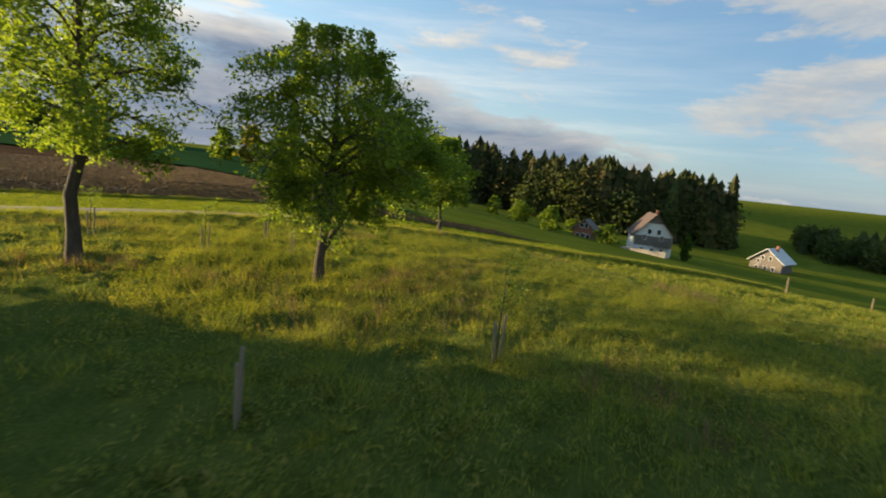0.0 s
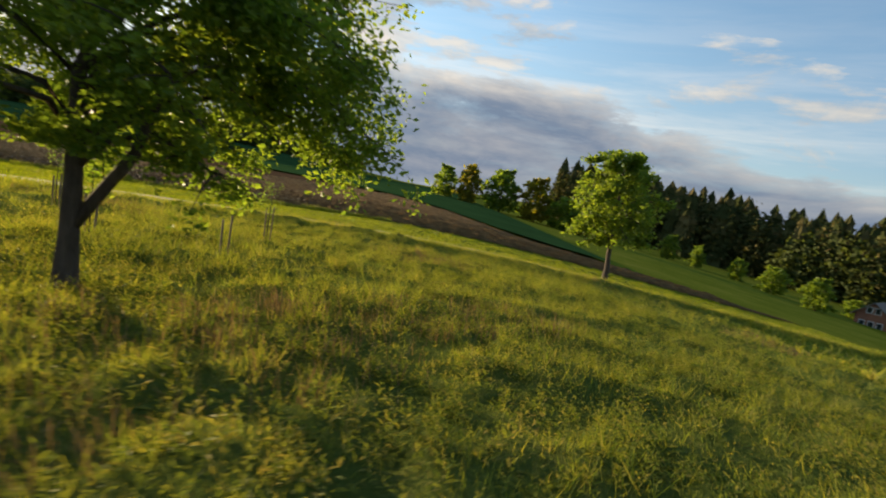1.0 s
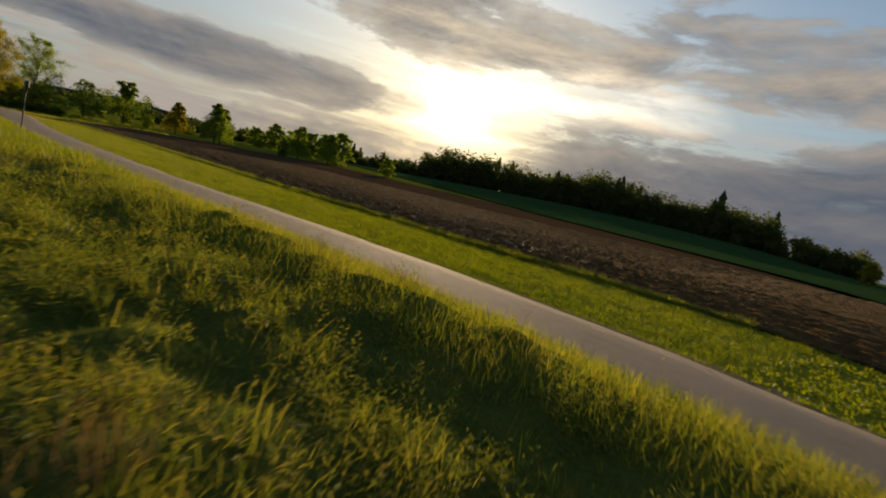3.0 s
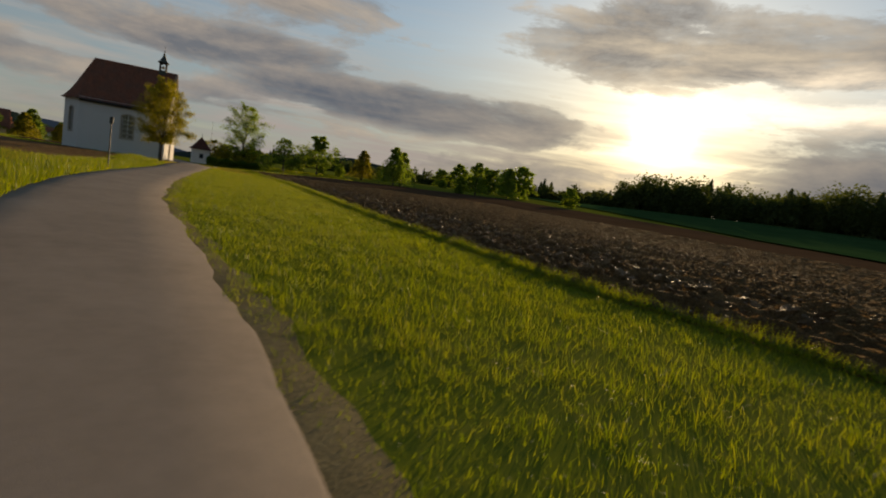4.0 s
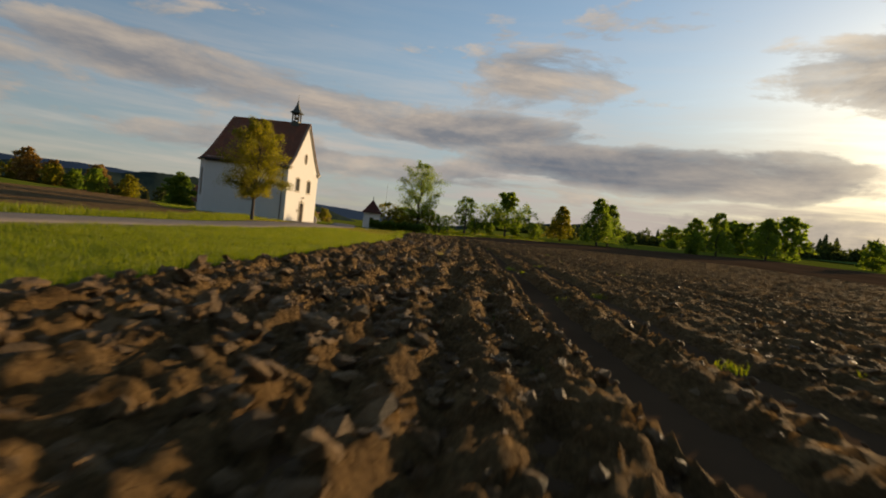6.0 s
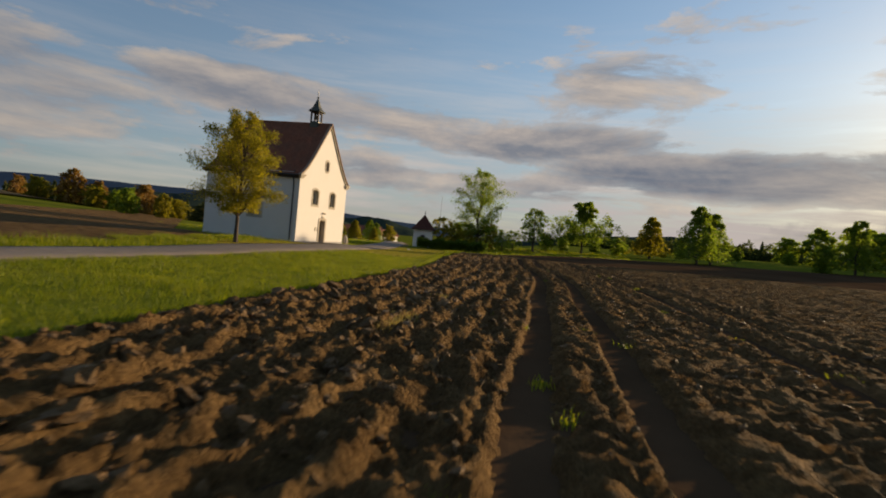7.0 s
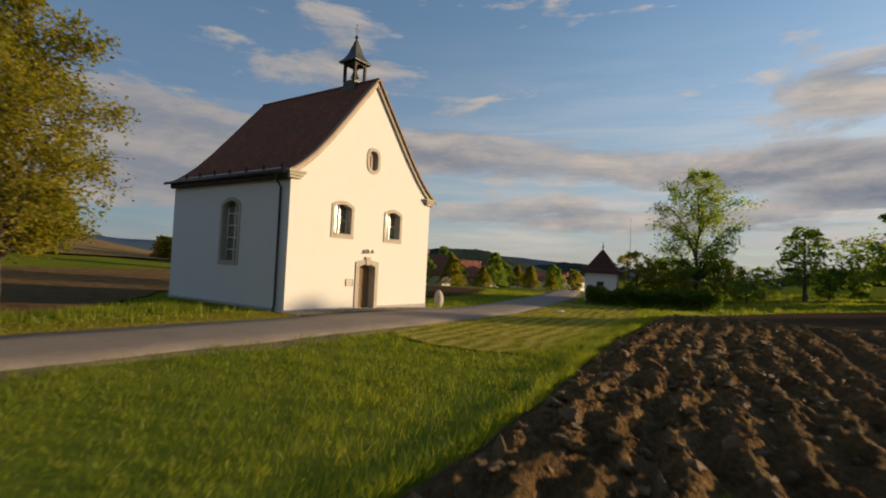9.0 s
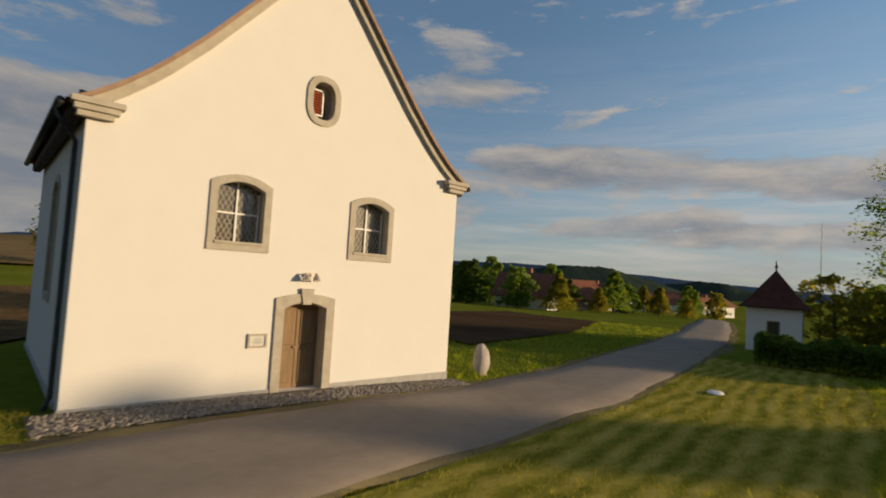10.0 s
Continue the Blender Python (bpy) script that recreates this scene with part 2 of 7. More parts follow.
M = {
    "plaster": material("white_plaster", [(0.2, (0.63, 0.605, 0.56)), (0.8, (0.67, 0.645, 0.60))], 1.2, 0.9, 0.10, 60),
    "stone": material("grey_sandstone", [(0.3, (0.34, 0.30, 0.235)), (0.7, (0.46, 0.41, 0.33))], 4, 0.85, 0.25, 50),
    "plinth": material("grey_plinth_render", [(0.3, (0.30, 0.29, 0.27)), (0.7, (0.42, 0.40, 0.37))], 3, 0.9, 0.3, 40),
    "tile": material("red_clay_tile", [(0.25, (0.19, 0.066, 0.040)), (0.5, (0.28, 0.10, 0.058)), (0.8, (0.38, 0.155, 0.088))], 1.5, 0.9, 0.35, 40, island=0.45, spec=0.05),
    "tile_edge": material("weathered_verge_tile", [(0.3, (0.24, 0.15, 0.10)), (0.7, (0.34, 0.23, 0.155))], 5, 0.8, 0.2),
    "dark_wood": material("dark_stained_wood", [(0.3, (0.03, 0.022, 0.017)), (0.7, (0.07, 0.05, 0.035))], 4, 0.7, 0.3, 40, stretch=(1, 1, 0.15)),
    "door_wood": material("weathered_oak", [(0.3, (0.17, 0.105, 0.052)), (0.7, (0.28, 0.18, 0.095))], 3, 0.65, 0.3, 30, stretch=(6, 6, 0.5)),
    "metal_dark": material("dark_sheet_metal", [(0.3, (0.035, 0.04, 0.045)), (0.7, (0.075, 0.08, 0.085))], 5, 0.45, 0.05, 30, metal=0.6),
    "copper": material("weathered_copper", [(0.3, (0.05, 0.055, 0.045)), (0.7, (0.11, 0.11, 0.085))], 5, 0.5, 0.1, 30, metal=0.5),
    "bronze": material("bell_bronze", [(0.3, (0.12, 0.08, 0.04)), (0.7, (0.2, 0.14, 0.07))], 5, 0.4, metal=0.9),
    "white_paint": material("white_paint", [(0.3, (0.66, 0.65, 0.62)), (0.7, (0.8, 0.79, 0.76))], 4, 0.5),
    "brass": material("pale_metal_lamp", [(0.3, (0.45, 0.38, 0.28)), (0.7, (0.6, 0.5, 0.38))], 8, 0.35, metal=0.7),
    "louvre": material("red_louvre", [(0.3, (0.30, 0.06, 0.03)), (0.7, (0.42, 0.10, 0.05))], 8, 0.7),
    "interior": material("dim_interior_plaster", [(0.3, (0.26, 0.20, 0.15)), (0.7, (0.36, 0.29, 0.22))], 2, 0.9),
    "lead": material("lead_came", [(0.3, (0.30, 0.27, 0.22)), (0.7, (0.45, 0.41, 0.34))], 9, 0.6, metal=0.1),
    "paper": material("notice_paper", [(0.3, (0.55, 0.53, 0.47)), (0.7, (0.68, 0.66, 0.6))], 9, 0.8),
    "ink": material("faded_ink", [(0.3, (0.2, 0.2, 0.2)), (0.7, (0.3, 0.3, 0.3))], 9, 0.8),
    "clod": material("soil_clod", [(0.25, (0.12, 0.072, 0.032)), (0.55, (0.235, 0.142, 0.062)), (0.85, (0.37, 0.232, 0.105))], 5, 0.64, 1.0, 30, fine=0.45, island=0.3, bump_dist=0.12, spec=0.17),
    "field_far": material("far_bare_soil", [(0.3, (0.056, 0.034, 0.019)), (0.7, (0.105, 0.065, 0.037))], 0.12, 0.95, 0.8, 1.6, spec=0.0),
    "crop": material("young_green_crop", [(0.3, (0.020, 0.050, 0.016)), (0.7, (0.04, 0.085, 0.028))], 0.15, 0.95, 0.5, 2.0, spec=0.0),
    "meadow": material("meadow_ground", [(0.28, (0.075, 0.10, 0.012)), (0.5, (0.13, 0.15, 0.018)), (0.75, (0.21, 0.195, 0.036))], 0.16, 0.95, 0.8, 1.6, fine=0.4, spec=0.0),
    "turf": material("meadow_turf_mat", [(0.25, (0.06, 0.095, 0.022)), (0.5, (0.14, 0.175, 0.036)), (0.75, (0.27, 0.26, 0.07))], 1.6, 0.95, 1.0, 30, fine=0.6, bump_dist=0.12, spec=0.0),
    "asphalt": material("worn_asphalt", [(0.25, (0.19, 0.152, 0.118)), (0.5, (0.25, 0.203, 0.16)), (0.8, (0.31, 0.255, 0.205))], 0.35, 0.9, 0.35, 60, fine=0.35, spec=0.1),
    "gravel": material("gravel_bed", [(0.3, (0.13, 0.108, 0.086)), (0.7, (0.23, 0.195, 0.16))], 14, 0.9, 0.9, 35, spec=0.0),
    "pebble": material("river_pebble", [(0.2, (0.15, 0.125, 0.10)), (0.8, (0.29, 0.25, 0.205))], 3, 0.7, 0.2, 30, island=0.7),
    "grass_tall": material("tall_meadow_grass", [(0.15, (0.075, 0.13, 0.028)), (0.42, (0.17, 0.215, 0.042)), (0.63, (0.28, 0.28, 0.062)), (0.84, (0.42, 0.32, 0.14))], 0.5, 0.6, island=0.42, translucent=0.56, spec=0.1, trans_tint=(1.55, 1.4, 0.5)),
    "grass_short": material("fresh_green_grass", [(0.22, (0.068, 0.115, 0.010)), (0.5, (0.155, 0.195, 0.014)), (0.78, (0.30, 0.295, 0.036))], 0.5, 0.5, island=0.4, fine=0.35, translucent=0.5, spec=0.3, trans_tint=(1.75, 1.65, 0.42)),
    "stubble": material("yellowing_cut_grass", [(0.2, (0.15, 0.16, 0.02)), (0.55, (0.27, 0.245, 0.045)), (0.9, (0.42, 0.34, 0.10))], 0.9, 0.7, island=0.45, translucent=0.5, spec=0.1, trans_tint=(1.5, 1.4, 0.7)),
    "straw": material("bleached_straw", [(0.2, (0.30, 0.25, 0.07)), (0.8, (0.52, 0.42, 0.16))], 3, 0.8, island=0.5, translucent=0.4, spec=0.1, trans_tint=(1.2, 1.1, 0.7)),
    "petal": material("yellow_petals", [(0.3, (0.55, 0.40, 0.02)), (0.8, (0.7, 0.52, 0.04))], 4, 0.6, translucent=0.3),
    "tan_field": material("tan_stubble_soil", [(0.3, (0.16, 0.105, 0.05)), (0.7, (0.25, 0.175, 0.085))], 0.12, 0.95, 0.6, 1.2, spec=0.0),
    "dirt": material("trodden_dirt", [(0.3, (0.13, 0.105, 0.055)), (0.6, (0.20, 0.165, 0.09)), (0.85, (0.15, 0.16, 0.04))], 1.6, 0.95, 0.8, 20, fine=0.5, spec=0.0),
    "hut_tile": material("dark_red_old_tile", [(0.3, (0.06, 0.026, 0.02)), (0.7, (0.115, 0.046, 0.033))], 3, 0.85, 0.4, 30, spec=0.1),
    "seed": material("dry_seed_heads", [(0.3, (0.16, 0.10, 0.055)), (0.8, (0.27, 0.18, 0.10))], 2, 0.8, island=0.5, translucent=0.3),
    "bark": material("grey_brown_bark", [(0.3, (0.045, 0.034, 0.025)), (0.7, (0.13, 0.10, 0.075))], 3, 0.9, 1.0, 16, stretch=(3, 3, 0.6)),
    "stake": material("weathered_stake", [(0.3, (0.17, 0.125, 0.08)), (0.7, (0.32, 0.25, 0.17))], 5, 0.85, 0.3, 30, stretch=(4, 4, 0.5)),
    "leaf_green": material("green_leaves", [(0.2, (0.075, 0.13, 0.02)), (0.55, (0.14, 0.205, 0.028)), (0.9, (0.22, 0.26, 0.04))], 0.5, 0.5, island=0.5, translucent=0.6, spec=0.3, trans_tint=(2.0, 1.85, 0.9)),
    "leaf_olive": material("olive_yellow_leaves", [(0.2, (0.12, 0.13, 0.015)), (0.55, (0.21, 0.19, 0.02)), (0.9, (0.305, 0.25, 0.03))], 0.5, 0.5, island=0.5, translucent=0.6, spec=0.3, trans_tint=(1.8, 1.7, 0.8)),
    "leaf_dark": material("dark_green_leaves", [(0.2, (0.045, 0.08, 0.012)), (0.55, (0.08, 0.13, 0.017)), (0.9, (0.14, 0.175, 0.026))], 0.4, 0.6, island=0.5, translucent=0.5, spec=0.2, trans_tint=(1.8, 1.75, 0.9)),
    "leaf_copper": material("orange_brown_leaves", [(0.2, (0.20, 0.12, 0.03)), (0.8, (0.38, 0.23, 0.07))], 0.5, 0.6, island=0.5, translucent=0.45),
    "needle": material("spruce_needles", [(0.2, (0.028, 0.040, 0.015)), (0.55, (0.07, 0.078, 0.028)), (0.9, (0.19, 0.14, 0.06))], 0.05, 0.9, island=0.45, translucent=0.15, spec=0.0),
    "wood_far": material("far_mixed_wood", [(0.2, (0.045, 0.065, 0.02)), (0.6, (0.09, 0.115, 0.03)), (0.9, (0.15, 0.16, 0.04))], 0.03, 0.85, island=0.5, translucent=0.4, trans_tint=(1.7, 1.6, 0.8)),
    # wooded hills: green shifted to blue-grey, distance haze included in the colour
    "hill_wood": material("forested_hill_haze_tint", [(0.3, (0.018, 0.030, 0.026)), (0.7, (0.05, 0.066, 0.046))], 0.04, 1.0, 1.0, 0.12, spec=0.0),
    # distant ridge: the blue of the haze is painted into the base colour
    "mountain": material("haze_tinted_ridge", [(0.3, (0.030, 0.052, 0.090)), (0.7, (0.045, 0.072, 0.115))], 0.001, 1.0, spec=0.0),
    "house_white": material("house_white_render", [(0.3, (0.62, 0.60, 0.56)), (0.7, (0.78, 0.76, 0.71))], 1, 0.85),
    "roof_dark": material("dark_brown_old_roof", [(0.3, (0.07, 0.05, 0.042)), (0.7, (0.13, 0.095, 0.08))], 2, 0.85, 0.4, 14),
    "timber": material("grey_brown_cladding", [(0.3, (0.13, 0.11, 0.09)), (0.7, (0.22, 0.19, 0.16))], 2, 0.85, 0.3, 20),
    "brick_red": material("reddish_cladding", [(0.3, (0.22, 0.09, 0.055)), (0.7, (0.34, 0.15, 0.09))], 2, 0.85),
    "rock": material("pale_boulder", [(0.3, (0.24, 0.20, 0.18)), (0.7, (0.45, 0.40, 0.36))], 3, 0.85, 0.7, 10),
    "pane_dark": material("dark_window_pane", [(0.3, (0.02, 0.022, 0.025)), (0.7, (0.04, 0.042, 0.045))], 2, 0.08, spec=0.6),
    "orange_cloth": material("orange_sheet", [(0.3, (0.5, 0.13, 0.04)), (0.7, (0.6, 0.18, 0.06))], 3, 0.7),
}


def soil_material():
    """Turned earth: crumbs and cracks at three sizes, pale and dark browns mixed by noise."""
    m = bpy.data.materials.new("ploughed_soil")
    m.use_nodes = True
    k = Nodes(m.node_tree)
    co = k.tree.nodes.new("ShaderNodeTexCoord").outputs["Object"]
    wide, grain = k.noise(co, 1.4, 4.0), k.noise(co, 17.0, 8.0, 0.78, 0.4)
    col = k.ramp(k.math("ADD", k.math("MULTIPLY", wide, 0.4), k.math("MULTIPLY", grain, 0.6)), [(0.34, (0.07, 0.041, 0.018)), (0.5, (0.195, 0.117, 0.049)), (0.68, (0.39, 0.24, 0.10))])
    crack = k.tree.nodes.new("ShaderNodeTexVoronoi")
    crack.inputs["Scale"].default_value = 13.0
    bent = k.tree.nodes.new("ShaderNodeVectorMath")
    bent.operation = "MULTIPLY_ADD"
    shake = k.tree.nodes.new("ShaderNodeTexNoise")
    shake.inputs["Scale"].default_value = 9.0
    k.link(co, shake.inputs["Vector"])
    k.link(shake.outputs["Color"], bent.inputs[0])
    bent.inputs[1].default_value = (0.12, 0.12, 0.12)
    k.link(co, bent.inputs[2])
    k.link(bent.outputs[0], crack.inputs["Vector"])
    high = k.math("ADD", k.math("MULTIPLY", k.noise(co, 8.0, 9.0, 0.8, 0.3), 1.0), k.math("MULTIPLY", crack.outputs["Distance"], -0.8))
    b = k.tree.nodes.new("ShaderNodeBsdfPrincipled")
    b.inputs["Roughness"].default_value, b.inputs["Specular IOR Level"].default_value = 0.9, 0.03
    k.link(col, b.inputs["Base Color"])
    bn = k.tree.nodes.new("ShaderNodeBump")
    bn.inputs["Strength"].default_value, bn.inputs["Distance"].default_value = 1.0, 0.16
    k.link(high, bn.inputs["Height"])
    k.link(bn.outputs[0], b.inputs["Normal"])
    out = k.tree.nodes.new("ShaderNodeOutputMaterial")
    k.link(b.outputs[0], out.inputs[0])
    return m


M["soil"] = soil_material()


def glass_material():
    """Leaded panes: mirror-like old glass with a wavy surface over a dark room."""
    m = bpy.data.materials.new("old_leaded_glass")
    m.use_nodes = True
    k = Nodes(m.node_tree)
    co = k.tree.nodes.new("ShaderNodeTexCoord").outputs["Object"]
    b = k.tree.nodes.new("ShaderNodeBsdfPrincipled")
    b.inputs["Base Color"].default_value = (0.10, 0.085, 0.055, 1)
    b.inputs["Roughness"].default_value, b.inputs["IOR"].default_value = 0.14, 1.9
    b.inputs["Specular IOR Level"].default_value = 0.9
    bn = k.tree.nodes.new("ShaderNodeBump")
    bn.inputs["Strength"].default_value, bn.inputs["Distance"].default_value = 0.3, 0.02
    k.link(k.noise(co, 9.0, 3.0), bn.inputs["Height"])
    k.link(bn.outputs[0], b.inputs["Normal"])
    out = k.tree.nodes.new("ShaderNodeOutputMaterial")
    k.link(b.outputs[0], out.inputs[0])
    return m


M["glass"] = glass_material()


def mown_material():
    """Mown grass: pale dry swaths in rows along the lane that bend round at the western end."""
    m = bpy.data.materials.new("mown_swaths")
    m.use_nodes = True
    k = Nodes(m.node_tree)
    co = k.tree.nodes.new("ShaderNodeTexCoord").outputs["Object"]
    sep = k.tree.nodes.new("ShaderNodeSeparateXYZ")
    k.link(k.mapping(co, (1, 1, 1), (0, 0, radians(-9)), (0.5, 0.5, 0)), sep.inputs[0])
    line = k.math("ADD", sep.outputs[1], k.math("MULTIPLY", k.noise(co, 0.18, 2.0), 1.6))
    row = k.math("ADD", k.math("MULTIPLY", k.math("SINE", k.math("MULTIPLY", line, 10.1)), 0.5), 0.5)
    row = k.math("MULTIPLY", row, k.noise(co, 0.8, 3.0))
    f = k.math("ADD", k.math("MULTIPLY", row, 0.3), k.math("MULTIPLY", k.noise(k.mapping(co, (0.7, 1.6, 1), (0, 0, radians(-9))), 1.5, 9.0, 0.8), 0.8))
    col = k.ramp(f, [(0.26, (0.075, 0.09, 0.012)), (0.40, (0.17, 0.165, 0.024)), (0.53, (0.31, 0.265, 0.055)), (0.72, (0.43, 0.35, 0.11))])
    b = k.tree.nodes.new("ShaderNodeBsdfPrincipled")
    b.inputs["Roughness"].default_value, b.inputs["Specular IOR Level"].default_value = 0.95, 0.0
    k.link(col, b.inputs["Base Color"])
    bn = k.tree.nodes.new("ShaderNodeBump")
    bn.inputs["Strength"].default_value, bn.inputs["Distance"].default_value = 0.9, 0.08
    k.link(f, bn.inputs["Height"])
    k.link(bn.outputs[0], b.inputs["Normal"])
    out = k.tree.nodes.new("ShaderNodeOutputMaterial")
    k.link(b.outputs[0], out.inputs[0])
    return m


M["swath"] = mown_material()

# ---- mesh helpers ----


def mesh_of(name, verts, faces, mats, smooth=False, index=None):
    """A mesh from arrays; faces is an (n, k) array or a list of tuples."""
    me = bpy.data.meshes.new(name)
    me.from_pydata([tuple(v) for v in verts] if not isinstance(verts, np.ndarray) else verts.tolist(), [], faces.tolist() if isinstance(faces, np.ndarray) else faces)
    for m in mats if isinstance(mats, (list, tuple)) else [mats]:
        me.materials.append(m)
    if index is not None:
        me.polygons.foreach_set("material_index", np.asarray(index, dtype=np.int32))
    if smooth:
        me.polygons.foreach_set("use_smooth", np.ones(len(me.polygons), dtype=bool))
    me.update()
    return me


def thing(name, label, category, at=(0, 0, 0), turn=0.0, group="", kind=""):
    """An empty at the thing's base that parents its parts."""
    ob = new(name)
    ob.empty_display_size = 0.2
    ob.matrix_world = pose(*at, 0, 0, turn)
    return tagged(ob, label, category, group, kind)


def part(name, bm, mat, parent, label=""):
    """Links a bmesh, or a ready mesh, as one mesh object under a thing or under a part."""
    if isinstance(bm, bmesh.types.BMesh):
        me = bpy.data.meshes.new(name)
        bm.normal_update()
        bm.to_mesh(me)
        bm.free()
        me.materials.append(mat)
    else:
        me = bm
        if mat and not me.materials:
            me.materials.append(mat)
    ob = new(name, me)
    ob.parent = parent
    return tagged(ob, label)


def box(x0, x1, y0, y1, z0, z1, bevel=0.0, bm=None):
    b = bm or bmesh.new()
    made = bmesh.ops.create_cube(b, size=1.0, matrix=Matrix.LocRotScale(((x0 + x1) / 2, (y0 + y1) / 2, (z0 + z1) / 2), None, (x1 - x0, y1 - y0, z1 - z0)))
    if bevel:
        edges = list({e for v in made["verts"] for e in v.link_edges})
        bmesh.ops.bevel(b, geom=edges, offset=bevel, segments=1, affect="EDGES", profile=0.7)
    return b


def lathe(profile, sides=16, bm=None, at=(0, 0, 0), phase=0.0):
    """A turned body from (radius, z) pairs."""
    b = bm or bmesh.new()
    rings = []
    for r, z in profile:
        rings.append([b.verts.new((at[0] + r * math.cos(phase + 2 * math.pi * i / sides), at[1] + r * math.sin(phase + 2 * math.pi * i / sides), at[2] + z)) for i in range(sides)])
    for a, c in zip(rings, rings[1:]):
        for i in range(sides):
            b.faces.new((a[i], a[(i + 1) % sides], c[(i + 1) % sides], c[i]))
    b.faces.new(rings[0][::-1])
    b.faces.new(rings[-1])
    return b


def prism(points, y0, y1, bm=None):
    """A plate from an outline in x and z, between two values of y."""
    b = bm or bmesh.new()
    f = [b.verts.new((x, y0, z)) for x, z in points]
    g = [b.verts.new((x, y1, z)) for x, z in points]
    b.faces.new(f)
    b.faces.new(g[::-1])
    n = len(points)
    for i in range(n):
        b.faces.new((f[(i + 1) % n], f[i], g[i], g[(i + 1) % n]))
    bmesh.ops.recalc_face_normals(b, faces=b.faces)
    return b


def ring_plate(outer, inner, y0, y1, bm=None):
    """A frame between two outlines of equal length in x and z."""
    b = bm or bmesh.new()
    n = len(outer)
    rows = [[b.verts.new((x, y, z)) for x, z in line] for line, y in ((outer, y0), (inner, y0), (inner, y1), (outer, y1))]
    for i in range(n):
        j = (i + 1) % n
        for a, c in ((0, 1), (1, 2), (2, 3), (3, 0)):
            b.faces.new((rows[a][i], rows[a][j], rows[c][j], rows[c][i]))
    bmesh.ops.recalc_face_normals(b, faces=b.faces)
    return b


def tube(points, radii, sides=7):
    """Vertices and faces of a tube along points; returned as lists to be joined."""
    verts, faces = [], []
    pts = [Vector(p) for p in points]
    for i, p in enumerate(pts):
        d = (pts[min(i + 1, len(pts) - 1)] - pts[max(i - 1, 0)]).normalized()
        a = d.orthogonal().normalized()
        c = d.cross(a)
        for s in range(sides):
            w = 2 * math.pi * s / sides
            verts.append(p + (a * math.cos(w) + c * math.sin(w)) * radii[i])
    for i in range(len(pts) - 1):
        for s in range(sides):
            t = (s + 1) % sides
            faces.append((i * sides + s, i * sides + t, (i + 1) * sides + t, (i + 1) * sides + s))
    faces.append(tuple(range(sides))[::-1])
    faces.append(tuple(range((len(pts) - 1) * sides, len(pts) * sides)))
    return verts, faces


class Pile:
    """Collects vertices and faces of many pieces that become one mesh."""

    def __init__(self):
        self.v, self.f, self.n = [], [], 0

    def put(self, verts, faces):
        self.v.extend(verts)
        n = self.n
        self.f.extend(tuple(i + n for i in f) for f in faces)
        self.n += len(verts)

    def mesh(self, name, mat, smooth=False):
        return mesh_of(name, [tuple(v) for v in self.v], self.f, mat, smooth)


# ---- lie of the land ----


def soft(v, w):
    """A smooth ramp: nought below zero, v above."""
    v = np.asarray(v, dtype=float) / w
    return w * np.where(v > 30, v, np.log1p(np.exp(np.minimum(v, 30))))


def hill(x, y, cx, cy, rx, ry, top):
    return top * np.exp(-(((x - cx) / rx) ** 2) - ((y - cy) / ry) ** 2)


# The lane: centre line by x, 3.6 m wide, with slightly ragged edges.
LANE = [(-150, -14.5), (-110, -12.0), (-92, -10.8), (-75, -9.0), (-55, -5.1), (-40, -4.1), (-20, -3.6), (-8, -3.75), (3, -3.7), (13, -2.5), (24, 0.0), (36, 3.0), (50, 7.6), (75, 16.5), (120, 34.0)]


def lane_y(x):
    xs, ys = np.array(LANE, float).T
    fine = np.interp(np.asarray(x, float)[..., None] + np.linspace(-5, 5, 11), xs, ys)
    return fine.mean(-1)


def land(x, y):
    """Height of the ground."""
    x, y = np.asarray(x, float), np.asarray(y, float)
    west = 1 / (1 + np.exp((x + 38) / 6))
    z = -0.30 + 0.035 * west * (soft(y + 7, 2.5) - soft(y - 45, 10))
    z = z + 0.016 * (soft(-y - 22, 5) - soft(-y - 120, 20)) + 0.028 * (soft(x - 14, 5) - soft(x - 110, 20)) / (1 + np.exp((y + 11) / 4))
    z = z + 0.30 * np.exp(-(((x + 3) / 13) ** 2) ** 2 - (((y - 4) / 10.5) ** 2) ** 2)
    z = z + 0.055 * (soft(y - 22, 6) - soft(y - 150, 15)) / (1 + np.exp((x - 34) / 10)) * (1 - west * 0.4)
    z = z - 0.03 * (soft(x - 34, 6) - soft(x - 330, 60)) / (1 + np.exp(-(y - 16) / 7))
    z = z + 0.053 * (soft(-y - 125, 20) - soft(-y - 340, 40)) / (1 + np.exp((x - 260) / 60)) / (1 + np.exp(-(x + 20) / 22))
    z = z + 0.34 * np.exp(-(((y - lane_y(x) - 4.0) / 1.4) ** 2)) / (1 + np.exp((x + 64) / 4))
    z = z - 0.115 * (soft(-x - 80, 5) - soft(-x - 235, 30)) / (1 + np.exp((-y - 190) / 25))
    z = z - 0.045 * (soft(-x - 130, 8) - soft(-x - 235, 30)) / (1 + np.exp((-y - 190) / 25))
    z = z + hill(x, y, -330, -150, 130, 120, 12) + hill(x, y, -420, 60, 120, 150, 6) + hill(x, y, 34, 128, 30, 38, 3.3)
    return z


def ground_z(x, y):
    return float(land(x, y))


def spread(centre, fine, reach, n):
    """Grid lines, close about the centre and wide far out."""
    s = np.linspace(-1, 1, n)
    a = np.arcsinh(reach / fine)
    return centre + fine * np.sinh(a * s)


